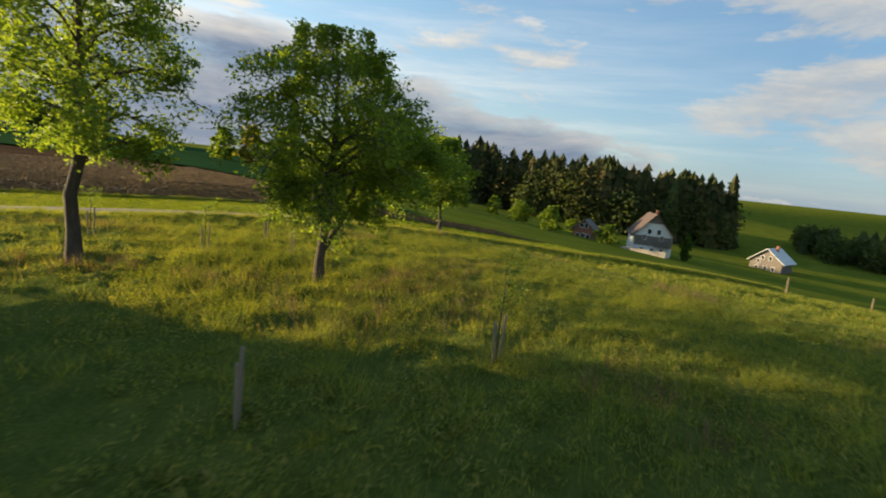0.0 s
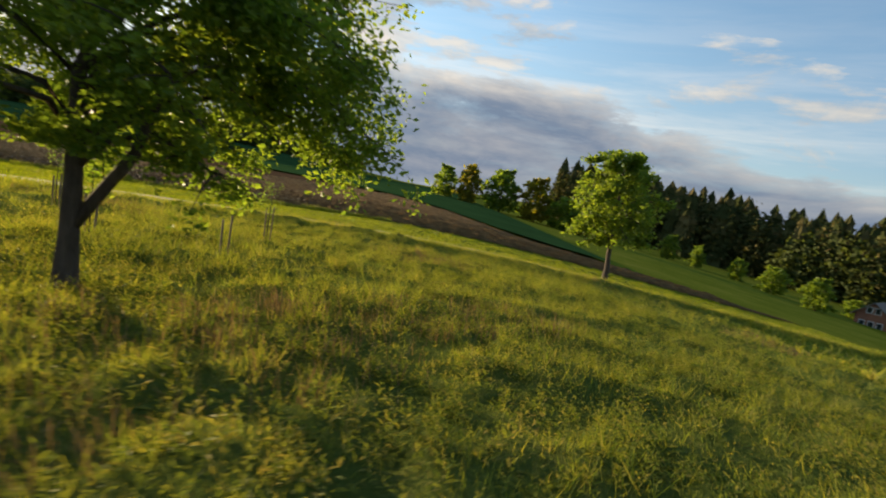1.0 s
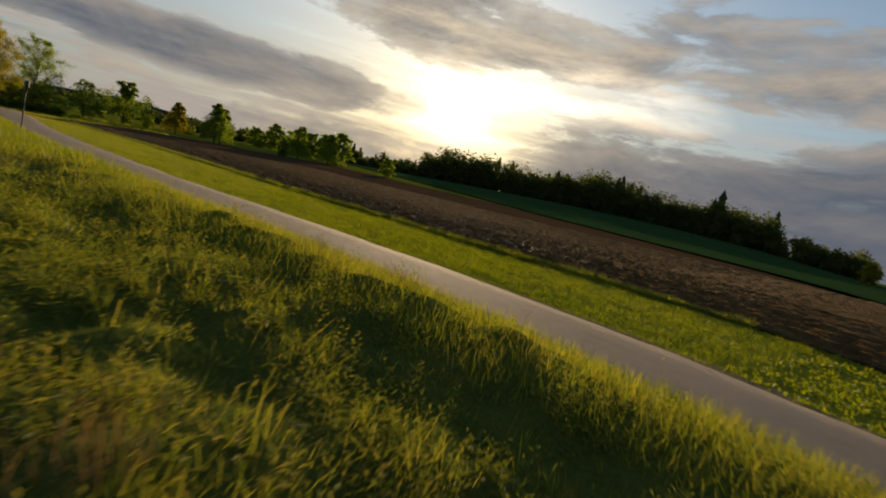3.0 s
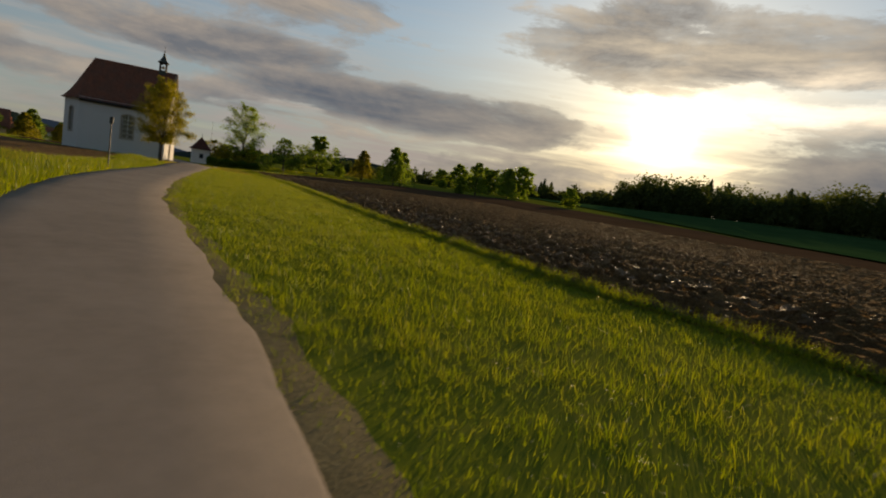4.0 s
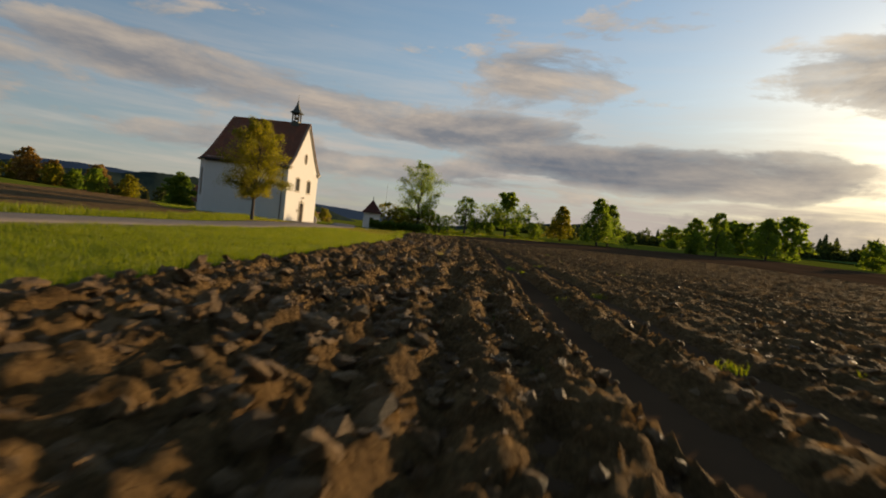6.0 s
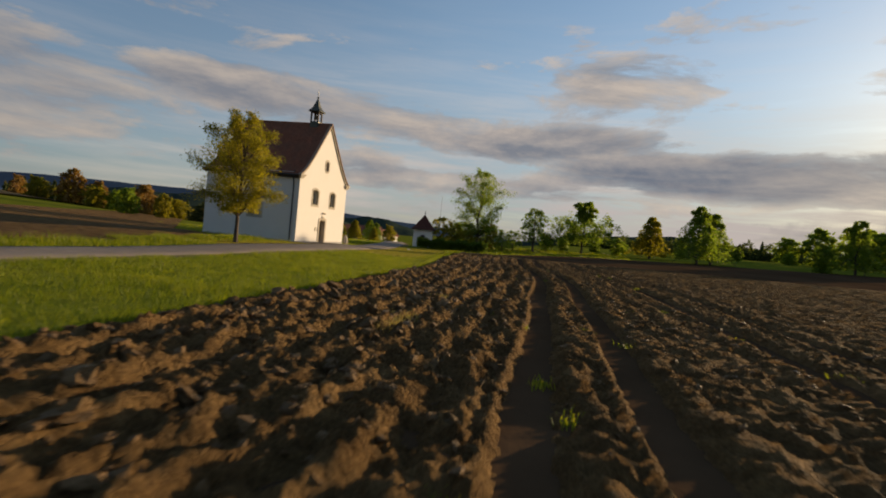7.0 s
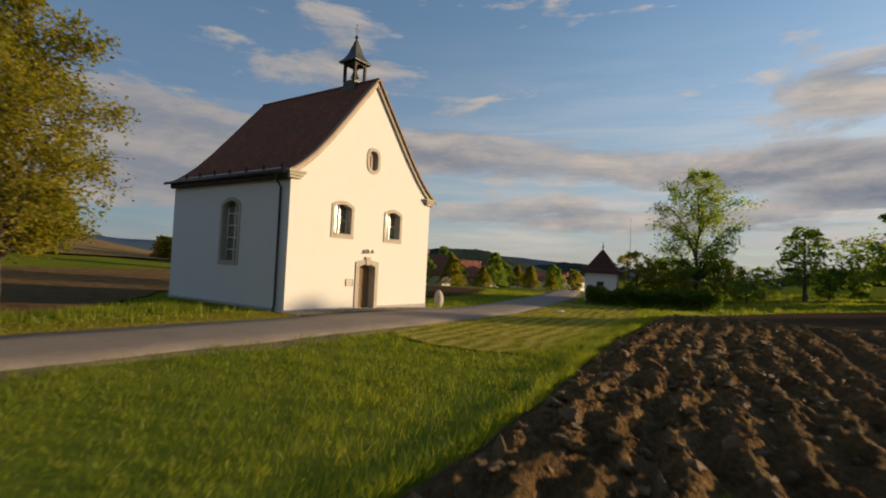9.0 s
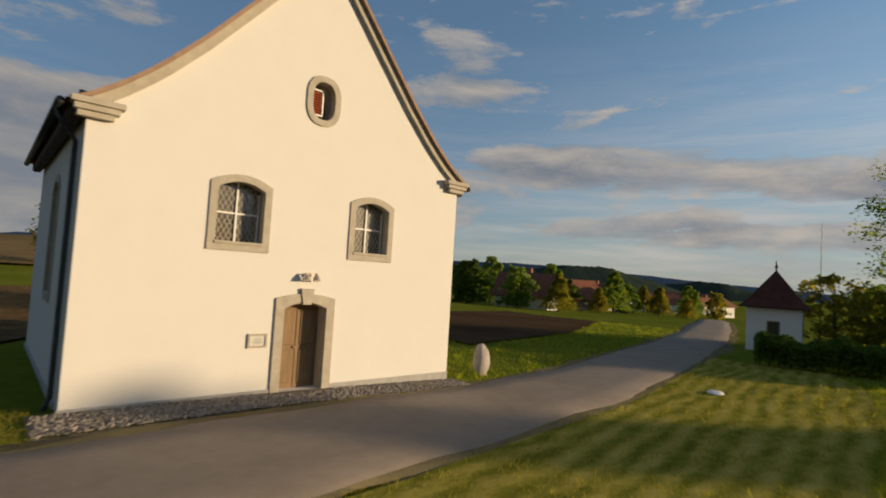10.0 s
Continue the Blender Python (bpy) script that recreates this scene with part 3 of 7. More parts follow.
def sheet(name, xs, ys, mat, lift=0.0, rough=0.0, keep=None, extra=None):
    """A piece of ground on a grid that follows the land."""
    gx, gy = np.meshgrid(xs, ys)
    gz = land(gx, gy) + lift
    if extra is not None:
        gz = gz + extra(gx, gy)
    n, m = gx.shape
    verts = np.stack([gx, gy, gz], -1).reshape(-1, 3)
    i = np.arange(n * m).reshape(n, m)
    faces = np.stack([i[:-1, :-1], i[:-1, 1:], i[1:, 1:], i[1:, :-1]], -1).reshape(-1, 4)
    if keep is not None:
        cx = (gx[:-1, :-1] + gx[1:, 1:]) / 2
        cy = (gy[:-1, :-1] + gy[1:, 1:]) / 2
        faces = faces[keep(cx, cy).ravel()]
    return new(name, mesh_of(name, verts, faces, mat, True))


def inside(poly):
    """A test for points within an outline."""
    px = np.array(poly, float)

    def test(x, y):
        x, y = np.asarray(x, float), np.asarray(y, float)
        hit = np.zeros(x.shape, bool)
        for (x0, y0), (x1, y1) in zip(px, np.roll(px, -1, 0)):
            if y0 == y1:
                continue
            cross = (y > min(y0, y1)) & (y <= max(y0, y1)) & (x < (x1 - x0) * (y - y0) / (y1 - y0) + x0)
            hit ^= cross
        return hit

    return test


def fitted_sheet(name, poly, mat, lift, step, bottom=None):
    """A field whose outline is exact: rows between a lower and an upper edge line, each (x, y) by x."""
    lower, upper = poly
    x0, x1 = max(lower[0][0], upper[0][0]), min(lower[-1][0], upper[-1][0])
    xs = np.linspace(x0, x1, max(2, int((x1 - x0) / step)))
    lo, hi = np.interp(xs, *np.array(lower).T), np.interp(xs, *np.array(upper).T)
    k = max(2, int((hi - lo).max() / step))
    s = np.linspace(0, 1, k)[:, None]
    gx = np.repeat(xs[None], k, 0)
    gy = lo[None] + (hi - lo)[None] * s
    gz = land(gx, gy) + lift
    i = np.arange(k * len(xs)).reshape(k, len(xs))
    faces = np.stack([i[:-1, :-1], i[:-1, 1:], i[1:, 1:], i[1:, :-1]], -1).reshape(-1, 4)
    return new(name, mesh_of(name, np.stack([gx, gy, gz], -1).reshape(-1, 3), faces, mat, True))


ground = sheet("ground", spread(-30, 24, 2600, 240), spread(-4, 20, 2600, 240), M["meadow"], -0.03)
tagged(ground, "rolling green meadow ground of a hilly farm landscape", "ground", kind="structure")

def build_lane():
    xs = np.arange(-150, 110, 0.5)
    yc = lane_y(xs)
    slope = np.gradient(yc, xs)
    cos = 1 / np.sqrt(1 + slope**2)
    rng = np.random.default_rng(3)
    ragged = np.convolve(rng.normal(0, 0.16, len(xs) + 8), np.ones(5) / 5, "same")[4:-4]
    across = np.array([-1.92, -1.8, -0.95, 0.0, 0.95, 1.8, 1.92])
    crown = np.array([-0.05, 0.03, 0.05, 0.07, 0.05, 0.03, -0.05])
    gx = xs[:, None] - slope[:, None] * cos[:, None] * across[None]
    wide = across[None] + np.where(np.abs(across) > 1.7, np.sign(across), 0)[None] * ragged[:, None]
    gy = yc[:, None] + cos[:, None] * wide
    gz = land(xs, yc)[:, None] * 0.5 + land(gx, gy) * 0.5 + crown[None] + 0.02
    n, m = gx.shape
    i = np.arange(n * m).reshape(n, m)
    faces = np.stack([i[:-1, :-1], i[1:, :-1], i[1:, 1:], i[:-1, 1:]], -1).reshape(-1, 4)
    ob = new("road", mesh_of("road", np.stack([gx, gy, gz], -1).reshape(-1, 3), faces, M["asphalt"], True))
    tagged(ob, "narrow worn grey asphalt farm lane", "road", kind="structure")
    # trodden dirt along both edges
    across = np.array([-2.5, -2.15, -1.7, 1.7, 2.15, 2.5])
    worn = np.convolve(rng.normal(0, 0.35, len(xs) + 8), np.ones(4) / 4, "same")[4:-4]
    gx = xs[:, None] - slope[:, None] * cos[:, None] * across[None]
    gy = yc[:, None] + cos[:, None] * (across[None] + np.where(np.abs(across) > 2.4, np.sign(across), 0)[None] * worn[:, None])
    gz = land(gx, gy) + np.array([-0.05, 0.02, 0.0, 0.0, 0.02, -0.05])[None]
    i = np.arange(gx.size).reshape(gx.shape)
    cells = [np.stack([i[:-1, j], i[1:, j], i[1:, j + 1], i[:-1, j + 1]], -1) for j in (0, 1, 3, 4)]
    ob = new("lane_shoulder", mesh_of("lane_shoulder", np.stack([gx, gy, gz], -1).reshape(-1, 3), np.concatenate(cells), M["dirt"], True))
    tagged(ob, "trodden dirt and dry grass along the lane edges", "lane shoulder", kind="structure")


build_lane()

# The bare field south of the lane: its northern edge by x.
FIELD_N = [(-116, -21.5), (-95, -22.0), (-75, -20.3), (-69.8, -18.95), (-65, -17.72), (-60.5, -17.4), (-56, -17.0), (-51, -16.5), (-35, -15.9), (-25, -15.5), (-12, -14.9), (-8, -14.5), (-4, -13.9), (4, -12.5), (9, -12.0), (19, -11.1), (30, -17.5), (41, -26.0), (48, -39.0), (56, -60.0), (66, -84.0)]
FIELD_S = [(-116, -22.5), (-91, -36.0), (-84, -53.0), (-76, -65.0), (-61, -79.0), (-20, -105.0), (20, -118.0), (66, -85.0)]


def field_edge(x):
    return np.interp(x, *np.array(FIELD_N, float).T)


def lattice(i, j, seed):
    """A fixed random number for each cell of a grid."""
    n = (i * 374761393 + j * 668265263 + seed * 974711) & 0x7FFFFFFF
    n = ((n ^ (n >> 13)) * 1274126177) & 0x7FFFFFFF
    return ((n ^ (n >> 16)) & 0xFFFF) / 65535.0


def lumps(u, v, cell, seed, fill=0.8):
    """Rounded lumps of uneven size on a jittered grid, highest one wins."""
    u, v = np.asarray(u, float) / cell, np.asarray(v, float) / cell
    iu, iv = np.floor(u).astype(np.int64), np.floor(v).astype(np.int64)
    top = np.zeros(u.shape)
    for du in (-1, 0, 1):
        for dv in (-1, 0, 1):
            i, j = iu + du, iv + dv
            cu, cv = i + lattice(i, j, seed), j + lattice(i, j, seed + 1)
            r = 0.35 + 0.5 * lattice(i, j, seed + 2)
            s = 0.6 + 0.8 * lattice(i, j, seed + 3)
            tilt = (lattice(i, j, seed + 4) - 0.5) * 1.4
            x, y = (u - cu) * s, (v - cv) / s
            q = 1 - (x * x + y * y) / (r * r)
            h = np.sqrt(np.clip(q, 0, None)) * r * (0.7 + tilt * (u - cu)) * (lattice(i, j, seed + 5) < fill)
            top = np.maximum(top, h)
    return top * cell


def furrows(x, y):
    """Relief of the ploughing: rows of turned lumps along the edge, wheel ruts further out."""
    x, y = np.asarray(x, float), np.asarray(y, float)
    d = field_edge(x) - y
    u = x + 0.25 * np.sin(d * 3.1) + 0.15 * np.sin(x * 1.7)
    near = np.clip(1.25 - d / 25, 0.85, 1)
    row = d + 0.12 * np.sin(x * 0.9) + 0.07 * np.sin(x * 2.7)
    z = 0.09 * np.sin(row * 2 * np.pi / 0.78) * np.clip(1 - (d - 6) / 5, 0.3, 1)
    coarse = np.clip(1.0 - (d - 6) / 9, 0.5, 1)
    z = z + near * (coarse * 0.36 * lumps(u * 0.62 + 0.4 * row, row, 0.5, 3, 0.6) + 0.58 * lumps(u, row * 1.1, 0.27, 17, 0.75) + 1.0 * lumps(u + 0.3 * row, row, 0.165, 29, 0.8) + 0.9 * lumps(u, row + 0.2 * u, 0.09, 43, 0.7))
    z = z * np.clip(0.35 + 0.8 * d, 0.35, 1) - 0.12 * np.exp(-(d / 0.22) ** 2)
    for r in RUTS:
        q = np.abs(d - r + 0.05 * np.sin(x * 0.5))
        k = np.clip((q - 0.24) / 0.14, 0, 1)
        z = z * (0.10 + 0.90 * k) - 0.07 * (1 - k)
        ridge = np.exp(-(((d - r + 0.42 + 0.05 * np.sin(x * 0.5)) / 0.06) ** 2))
        z = z * (1 - 0.6 * ridge) + ridge * (0.13 + 0.03 * np.sin(x * 22))
    return z


RUTS = (7.3, 8.9, 12.6, 14.4)


def build_field():
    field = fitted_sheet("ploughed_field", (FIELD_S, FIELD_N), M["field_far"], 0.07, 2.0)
    tagged(field, "wide ploughed field of dark brown soil", "field", kind="structure")
    # close relief along the camera's way
    xs = np.concatenate([np.arange(-112.0, -74, 0.5), np.arange(-74.0, -66, 0.2), np.arange(-66, -14, 0.078), np.arange(-14, 9, 0.085), np.arange(9, 21, 0.11)])
    ds = np.concatenate([np.arange(-0.15, 7.0, 0.066), np.arange(7.0, 16, 0.12), np.arange(16, 30, 0.33), np.arange(30, 48, 0.7)])
    gx, gd = np.meshgrid(xs, ds)
    rng = np.random.default_rng(5)
    gy = field_edge(gx) - gd
    fade = np.clip((48 - gd) / 1.5, 0, 1) * np.clip((gx + 112) / 3, 0, 1) * np.clip((21 - gx) / 3, 0, 1)
    gz = land(gx, gy) + 0.08 - 0.15 * np.clip((gd - 46.5) / 1.5, 0, 1) - 0.12 * np.clip((0.1 - gd) / 0.2, 0, 1) + (furrows(gx, gy) + rng.normal(0, 0.006, gx.shape)) * fade
    n, m = gx.shape
    i = np.arange(n * m).reshape(n, m)
    faces = np.stack([i[:-1, :-1], i[1:, :-1], i[1:, 1:], i[:-1, 1:]], -1).reshape(-1, 4)
    faces = faces[(gy > np.interp(gx, *np.array(FIELD_S, float).T) + 0.2)[:-1, :-1].ravel()]
    ob = new("field_furrows", mesh_of("field_furrows", np.stack([gx, gy, gz], -1).reshape(-1, 3), faces, M["soil"], True))
    tagged(ob, "freshly ploughed dark soil with furrows and wheel ruts", "soil", kind="structure")


build_field()


# The freshly mown patch beside the lane: southern and northern edge by x.
MOWN_S = [(-0.75, -8.6), (-0.5, -9.9), (0.0, -10.9), (1.1, -11.4), (3.3, -11.5), (7.8, -10.9), (15.8, -10.2), (22, -9.0), (27, -6.5)]
MOWN_N = [(-0.75, -8.3), (-0.4, -6.6), (0.2, -6.0), (4, -5.75), (13, -4.6), (24, -2.2), (27, -1.5)]


def mown(x, y, by=0.0):
    return (y > np.interp(x, *np.array(MOWN_S, float).T) - by) & (y < np.interp(x, *np.array(MOWN_N, float).T) + by) & (x > -0.75) & (x < 27)


# southern edge of the bare field behind the chapel tree, by x
NORTH_S = [(-40, 3.6), (-25, 2.2), (-12, 0.9), (-7.5, 1.8), (-5, 5.0), (-1, 9.5), (2, 14.5), (40, 45)]


def far_fields():
    a = fitted_sheet("crop_field", ([(-102, -360), (160, -360)], [(-102, -34), (-91, -37.5), (-84, -54.5), (-76, -67), (-61, -81), (-20, -107.5), (20, -122), (160, -128)]), M["crop"], 0.3, 6.0)
    tagged(a, "dark green crop field on the slope below the wood", "field", kind="structure")
    b = fitted_sheet("bare_field_north", (NORTH_S, [(-40, 34), (-20, 35), (10, 37.5), (40, 50)]), M["soil"], 0.06, 0.7)
    tagged(b, "bare brown field behind the chapel tree", "field", kind="structure")
    c = fitted_sheet("stubble_field_north", ([(-90, 56), (60, 58)], [(-90, 200), (60, 200)]), M["tan_field"], 0.25, 6.0)
    tagged(c, "tan stubble field on the northern rise", "field", kind="structure")
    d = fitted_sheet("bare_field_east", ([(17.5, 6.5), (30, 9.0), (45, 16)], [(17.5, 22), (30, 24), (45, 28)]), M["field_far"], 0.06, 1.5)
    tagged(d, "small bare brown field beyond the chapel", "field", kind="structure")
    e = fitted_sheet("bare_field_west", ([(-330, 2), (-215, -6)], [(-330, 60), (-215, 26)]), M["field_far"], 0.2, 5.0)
    tagged(e, "distant brown field beside the far houses", "field", kind="structure")
    f = fitted_sheet("mown_verge", (MOWN_S, MOWN_N), M["swath"], 0.02, 0.3)
    tagged(f, "freshly mown yellowish grass beside the lane", "grass", kind="structure")


far_fields()

# ---- grass ----


def leaf_cards(rng, centres, size, flat=0.5, slim=0.55):
    """Small folded leaves about the given places: two triangles each."""
    n = len(centres)
    a = rng.normal(0, 1, (n, 3))
    a[:, 2] *= flat
    a /= np.linalg.norm(a, axis=1, keepdims=True)
    b = np.cross(a, rng.normal(0, 1, (n, 3)))
    b /= np.linalg.norm(b, axis=1, keepdims=True)
    s = (size * rng.uniform(0.6, 1.4, n))[:, None]
    up = np.cross(a, b) * s * 0.25
    v = np.stack([centres - a * s, centres - b * s * slim + up, centres + a * s, centres + b * s * slim + up], 1).reshape(-1, 3)
    f = (np.arange(n)[:, None] * 4 + np.array([0, 1, 2, 3])).tolist()
    return v, f


def blades(rng, x, y, height, width, lean, lift=0.0):
    """Bent blades of grass: five vertices and a quad and a triangle each."""
    n = len(x)
    z = land(x, y) + lift
    turn = rng.uniform(0, 2 * np.pi, n)
    side = np.stack([np.cos(turn), np.sin(turn), np.zeros(n)], -1) * (width / 2)[:, None]
    tilt = rng.uniform(0, 2 * np.pi, n)
    out = np.stack([np.cos(tilt), np.sin(tilt)], -1) * (lean * height)[:, None]
    out[:, 0] += 0.10 * height
    p = np.stack([x, y, z - 0.02], -1)
    mid = p + np.concatenate([out * 0.35, (height * 0.6)[:, None]], 1)
    tip = p + np.concatenate([out, (height * (1 - 0.45 * lean))[:, None]], 1)
    v = np.stack([p - side, p + side, mid + side * 0.7, mid - side * 0.7, tip], 1).reshape(-1, 3)
    b = np.arange(n)[:, None] * 5
    quads = (b + np.array([0, 1, 2, 3])).tolist()
    tris = (b + np.array([3, 2, 4])).tolist()
    return v, quads + tris


def spikes(rng, x, y, height, width, lean, lift=0.0):
    """Plain pointed blades, one triangle each, for grass further off."""
    n = len(x)
    turn, tilt = rng.uniform(0, 2 * np.pi, n), rng.uniform(0, 2 * np.pi, n)
    side = np.stack([np.cos(turn), np.sin(turn), np.zeros(n)], -1) * (width / 2)[:, None]
    p = np.stack([x, y, land(x, y) + lift - 0.02], -1)
    tip = p + np.stack([np.cos(tilt) * lean * height, np.sin(tilt) * lean * height, height * (1 - 0.4 * lean)], -1)
    v = np.stack([p - side, p + side, tip], 1).reshape(-1, 3)
    return v, (np.arange(n)[:, None] * 3 + np.array([0, 1, 2])).tolist()


def sprigs(rng, x, y, high, lift, leaves, size):
    """Leafy stems: whorls of pointed leaves up a leaning stem, each leaf a folded quad."""
    n = len(x)
    base = np.stack([x, y, land(x, y) + lift - 0.02], -1)
    lean = np.stack([rng.normal(0.05, 0.16, n), rng.normal(0, 0.16, n), np.ones(n)], -1) * high[:, None]
    q = (np.arange(leaves) + 0.6) / leaves
    at = base[:, None] + lean[:, None] * q[None, :, None]
    turn = rng.uniform(0, 6.28, (n, 1)) + np.arange(leaves)[None] * 2.4 + rng.normal(0, 0.3, (n, leaves))
    long = size * (1.25 - 0.75 * q)[None] * rng.uniform(0.7, 1.35, (n, leaves))
    rise = rng.uniform(0.1, 0.8, (n, leaves)) + 0.5 * q[None]
    out = np.stack([np.cos(turn), np.sin(turn), rise], -1)
    out /= np.linalg.norm(out, axis=2, keepdims=True)
    side = np.stack([-np.sin(turn), np.cos(turn), np.zeros_like(turn)], -1) * (0.19 * long)[..., None]
    mid, tip = at + out * (long * 0.55)[..., None], at + out * (long * 1.25)[..., None]
    tip[..., 2] -= 0.25 * long
    v = np.stack([at, mid + side, tip, mid - side], 2).reshape(-1, 3)
    return v, (np.arange(n * leaves)[:, None] * 4 + np.array([0, 1, 2, 3])).tolist()


def tufted(rng, n, x0, x1, y0, y1, keep, clump=0.7, tufts=None):
    """Places of blades, gathered in uneven tufts."""
    k = tufts or max(1, n // 40)
    cx, cy = rng.uniform(x0, x1, k), rng.uniform(y0, y1, k)
    i = rng.integers(0, k, n)
    r = (rng.uniform(0.14, 0.55, k) * (0.6 + 0.7 * rng.random(k)))[i]
    loose = rng.random(n) > clump
    gx, gy = rng.normal(0, 0.75, n), rng.normal(0, 0.75, n)
    x = np.where(loose, rng.uniform(x0, x1, n), cx[i] + gx * r)
    y = np.where(loose, rng.uniform(y0, y1, n), cy[i] + gy * r)
    dome = 0.35 + np.exp(-0.6 * (gx * gx + gy * gy))
    size = np.where(loose, 0.5, (0.55 + 0.95 * rng.random(k))[i] * dome)
    ok = keep(x, y)
    return x[ok], y[ok], size[ok]


def patch(x, y, s=0.13):
    """A slow wave over the land, for uneven growth."""
    return 0.5 + 0.25 * np.sin(x * s * 2.1 + 1.7 * np.sin(y * s)) + 0.25 * np.sin(y * s * 2.6 + 1.3 * np.sin(x * s * 1.7 + 2))


def build_grass():
    rng = np.random.default_rng(21)
    north = lambda x, y: (y > lane_y(x) + 2.1 + 0.15 * np.sin(x * 3)) & ~((x > -1.5) & (x < 11) & (y > -2)) & ~((x > -40) & (y > np.interp(x, *np.array(NORTH_S, float).T) - 0.1))
    strip = lambda x, y: (y < lane_y(x) - 1.95 - 0.12 * np.sin(x * 2.3)) & (y > field_edge(x) + 0.02 + 0.18 * np.sin(x * 1.7) * np.sin(x * 0.6))
    # tall meadow: rank tussocks with hollows between
    sets = []
    for make, n, box_, hh, ww, tufts in ((blades, 42000, (-88, -67, -5, 31), 0.27, 0.009, 1500), (spikes, 90000, (-88.1, -67, -5, 31), 0.24, 0.013, 1500), (spikes, 90000, (-98, -58, -6, 34), 0.28, 0.018, 2200), (spikes, 60000, (-60, -38, -4, 11), 0.36, 0.045, 1500), (spikes, 85000, (-160, -96, -15, 44), 0.45, 0.11, 2600), (spikes, 24000, (-98, -40, 34, 60), 0.45, 0.08, 900)):
        x, y, s = tufted(rng, n, *box_, north, 0.6 if ww < 0.012 else 0.8, tufts)
        rise = hummocks(x, y)
        h = hh * s * rng.uniform(0.55, 1.3, len(x)) * (0.45 + 0.55 * patch(x, y) + 3.6 * rise)
        sets.append(make(rng, x, y, h, ww * rng.uniform(0.6, 1.3, len(x)), rng.uniform(0.25, 1.0, len(x)), rise))
    # high fringe on the bank above the lane
    x = rng.uniform(-112, -62, 45000)
    y = lane_y(x) + 1.95 + 3.2 * rng.random(45000) ** 1.3
    h = rng.uniform(0.22, 0.5, 45000) * (0.85 + 0.3 * patch(x, y, 0.6))
    sets.append(spikes(rng, x, y, h, np.full(45000, 0.022), rng.uniform(0.1, 0.7, 45000)))
    x = rng.uniform(-152, -110, 12000)
    y = lane_y(x) + 1.95 + 3.5 * rng.random(12000)
    sets.append(spikes(rng, x, y, rng.uniform(0.3, 0.65, 12000), np.full(12000, 0.1), rng.uniform(0.1, 0.6, 12000)))
    # leafy herbs in stands: upright stems with leaves that shrink towards the tip
    for n, box_, k, share, big in ((15000, (-88, -66, -5, 31), 1000, 8, 0.085), (8000, (-97, -57, -6, 33), 1200, 6, 0.11)):
        x, y, s = tufted(rng, n, *box_, north, 0.85, k)
        rise = hummocks(x, y)
        high = (0.08 + 0.34 * s * rng.uniform(0.6, 1.25, len(x))) * (0.55 + 0.5 * patch(x, y) + 2.0 * rise)
        sets.append(sprigs(rng, x, y, high, rise, share, big))
    meadow = Joined(sets)
    tagged(new("meadow_grass", meadow.mesh("meadow_grass", M["grass_tall"])), "tall tufted meadow grass, green and straw-coloured", "grass", kind="stuff")
    # buttercups
    cx, cy = rng.uniform(-87, -80, 26), rng.uniform(15, 22, 26)
    i = rng.integers(0, 26, 700)
    x, y = cx[i] + rng.normal(0, 0.6, 700), cy[i] + rng.normal(0, 0.6, 700)
    z = land(x, y) + hummocks(x, y) + rng.uniform(0.15, 0.5, 700)
    v, f = leaf_cards(rng, np.stack([x, y, z], -1), np.full(700, 0.013))
    tagged(new("buttercups", mesh_of("buttercups", v, f, M["petal"])), "patch of small yellow meadow flowers", "flowers", kind="stuff")
    # brownish seed stalks
    x, y, s = tufted(rng, 40000, -95, -55, -6, 32, lambda a, b: north(a, b) & ((patch(a + 9, b, 0.21) > 0.82) | (np.hypot(a + 73.2, b - 19.2) < 2.6) | (np.hypot(a + 71.0, b - 20.5) < 2.4) | (np.hypot(a + 75.5, b - 17.0) < 2.2) | (np.hypot(a + 69.0, b - 15.5) < 2.0)), 0.6, 700)
    sets = [blades(rng, x, y, rng.uniform(0.3, 0.62, len(x)), np.full(len(x), 0.012), rng.uniform(0.1, 0.6, len(x)), hummocks(x, y))]
    tagged(new("seed_grass", Joined(sets).mesh("seed_grass", M["seed"])), "brownish flowering grass stalks in the meadow", "grass", kind="stuff")
    # fresh strip between lane and field
    sets = []
    for n, box_, hh, ww in ((80000, (-78, -28, -20.5, -6), 0.175, 0.009), (150000, (-77.9, -28, -20.5, -6), 0.15, 0.009), (90000, (-30, 2, -16.5, -5), 0.18, 0.013), (50000, (0, 24, -13.4, -8.5), 0.25, 0.013), (45000, (-118, -78, -23, -9), 0.13, 0.05)):
        x, y, s = tufted(rng, n, *box_, lambda a, b: strip(a, b) & ~mown(a, b, -0.3) & ~((a > 0.5) & (b > -8)), 0.6, n // 45)
        h = hh * (0.35 + 0.6 * s) * rng.uniform(0.6, 1.25, len(x)) * (0.75 + 0.5 * patch(x, y, 0.3))
        sets.append((blades if box_[0] == -78 else spikes)(rng, x, y, h, ww * rng.uniform(0.7, 1.3, len(x)), rng.uniform(0.15, 0.8, len(x))))
    # rank fringe that hangs over the edge of the soil
    x = rng.uniform(-76, 22, 26000)
    y = field_edge(x) + 0.12 - 0.02 + 0.35 * rng.random(26000) ** 1.5 - 0.16 * (0.5 + 0.5 * np.sin(x * 2.1))
    h = rng.uniform(0.14, 0.42, 26000) * (0.7 + 0.6 * patch(x, y, 0.9))
    sets.append(spikes(rng, x, y, h, np.full(26000, 0.011), rng.uniform(0.2, 0.9, 26000), 0.06))
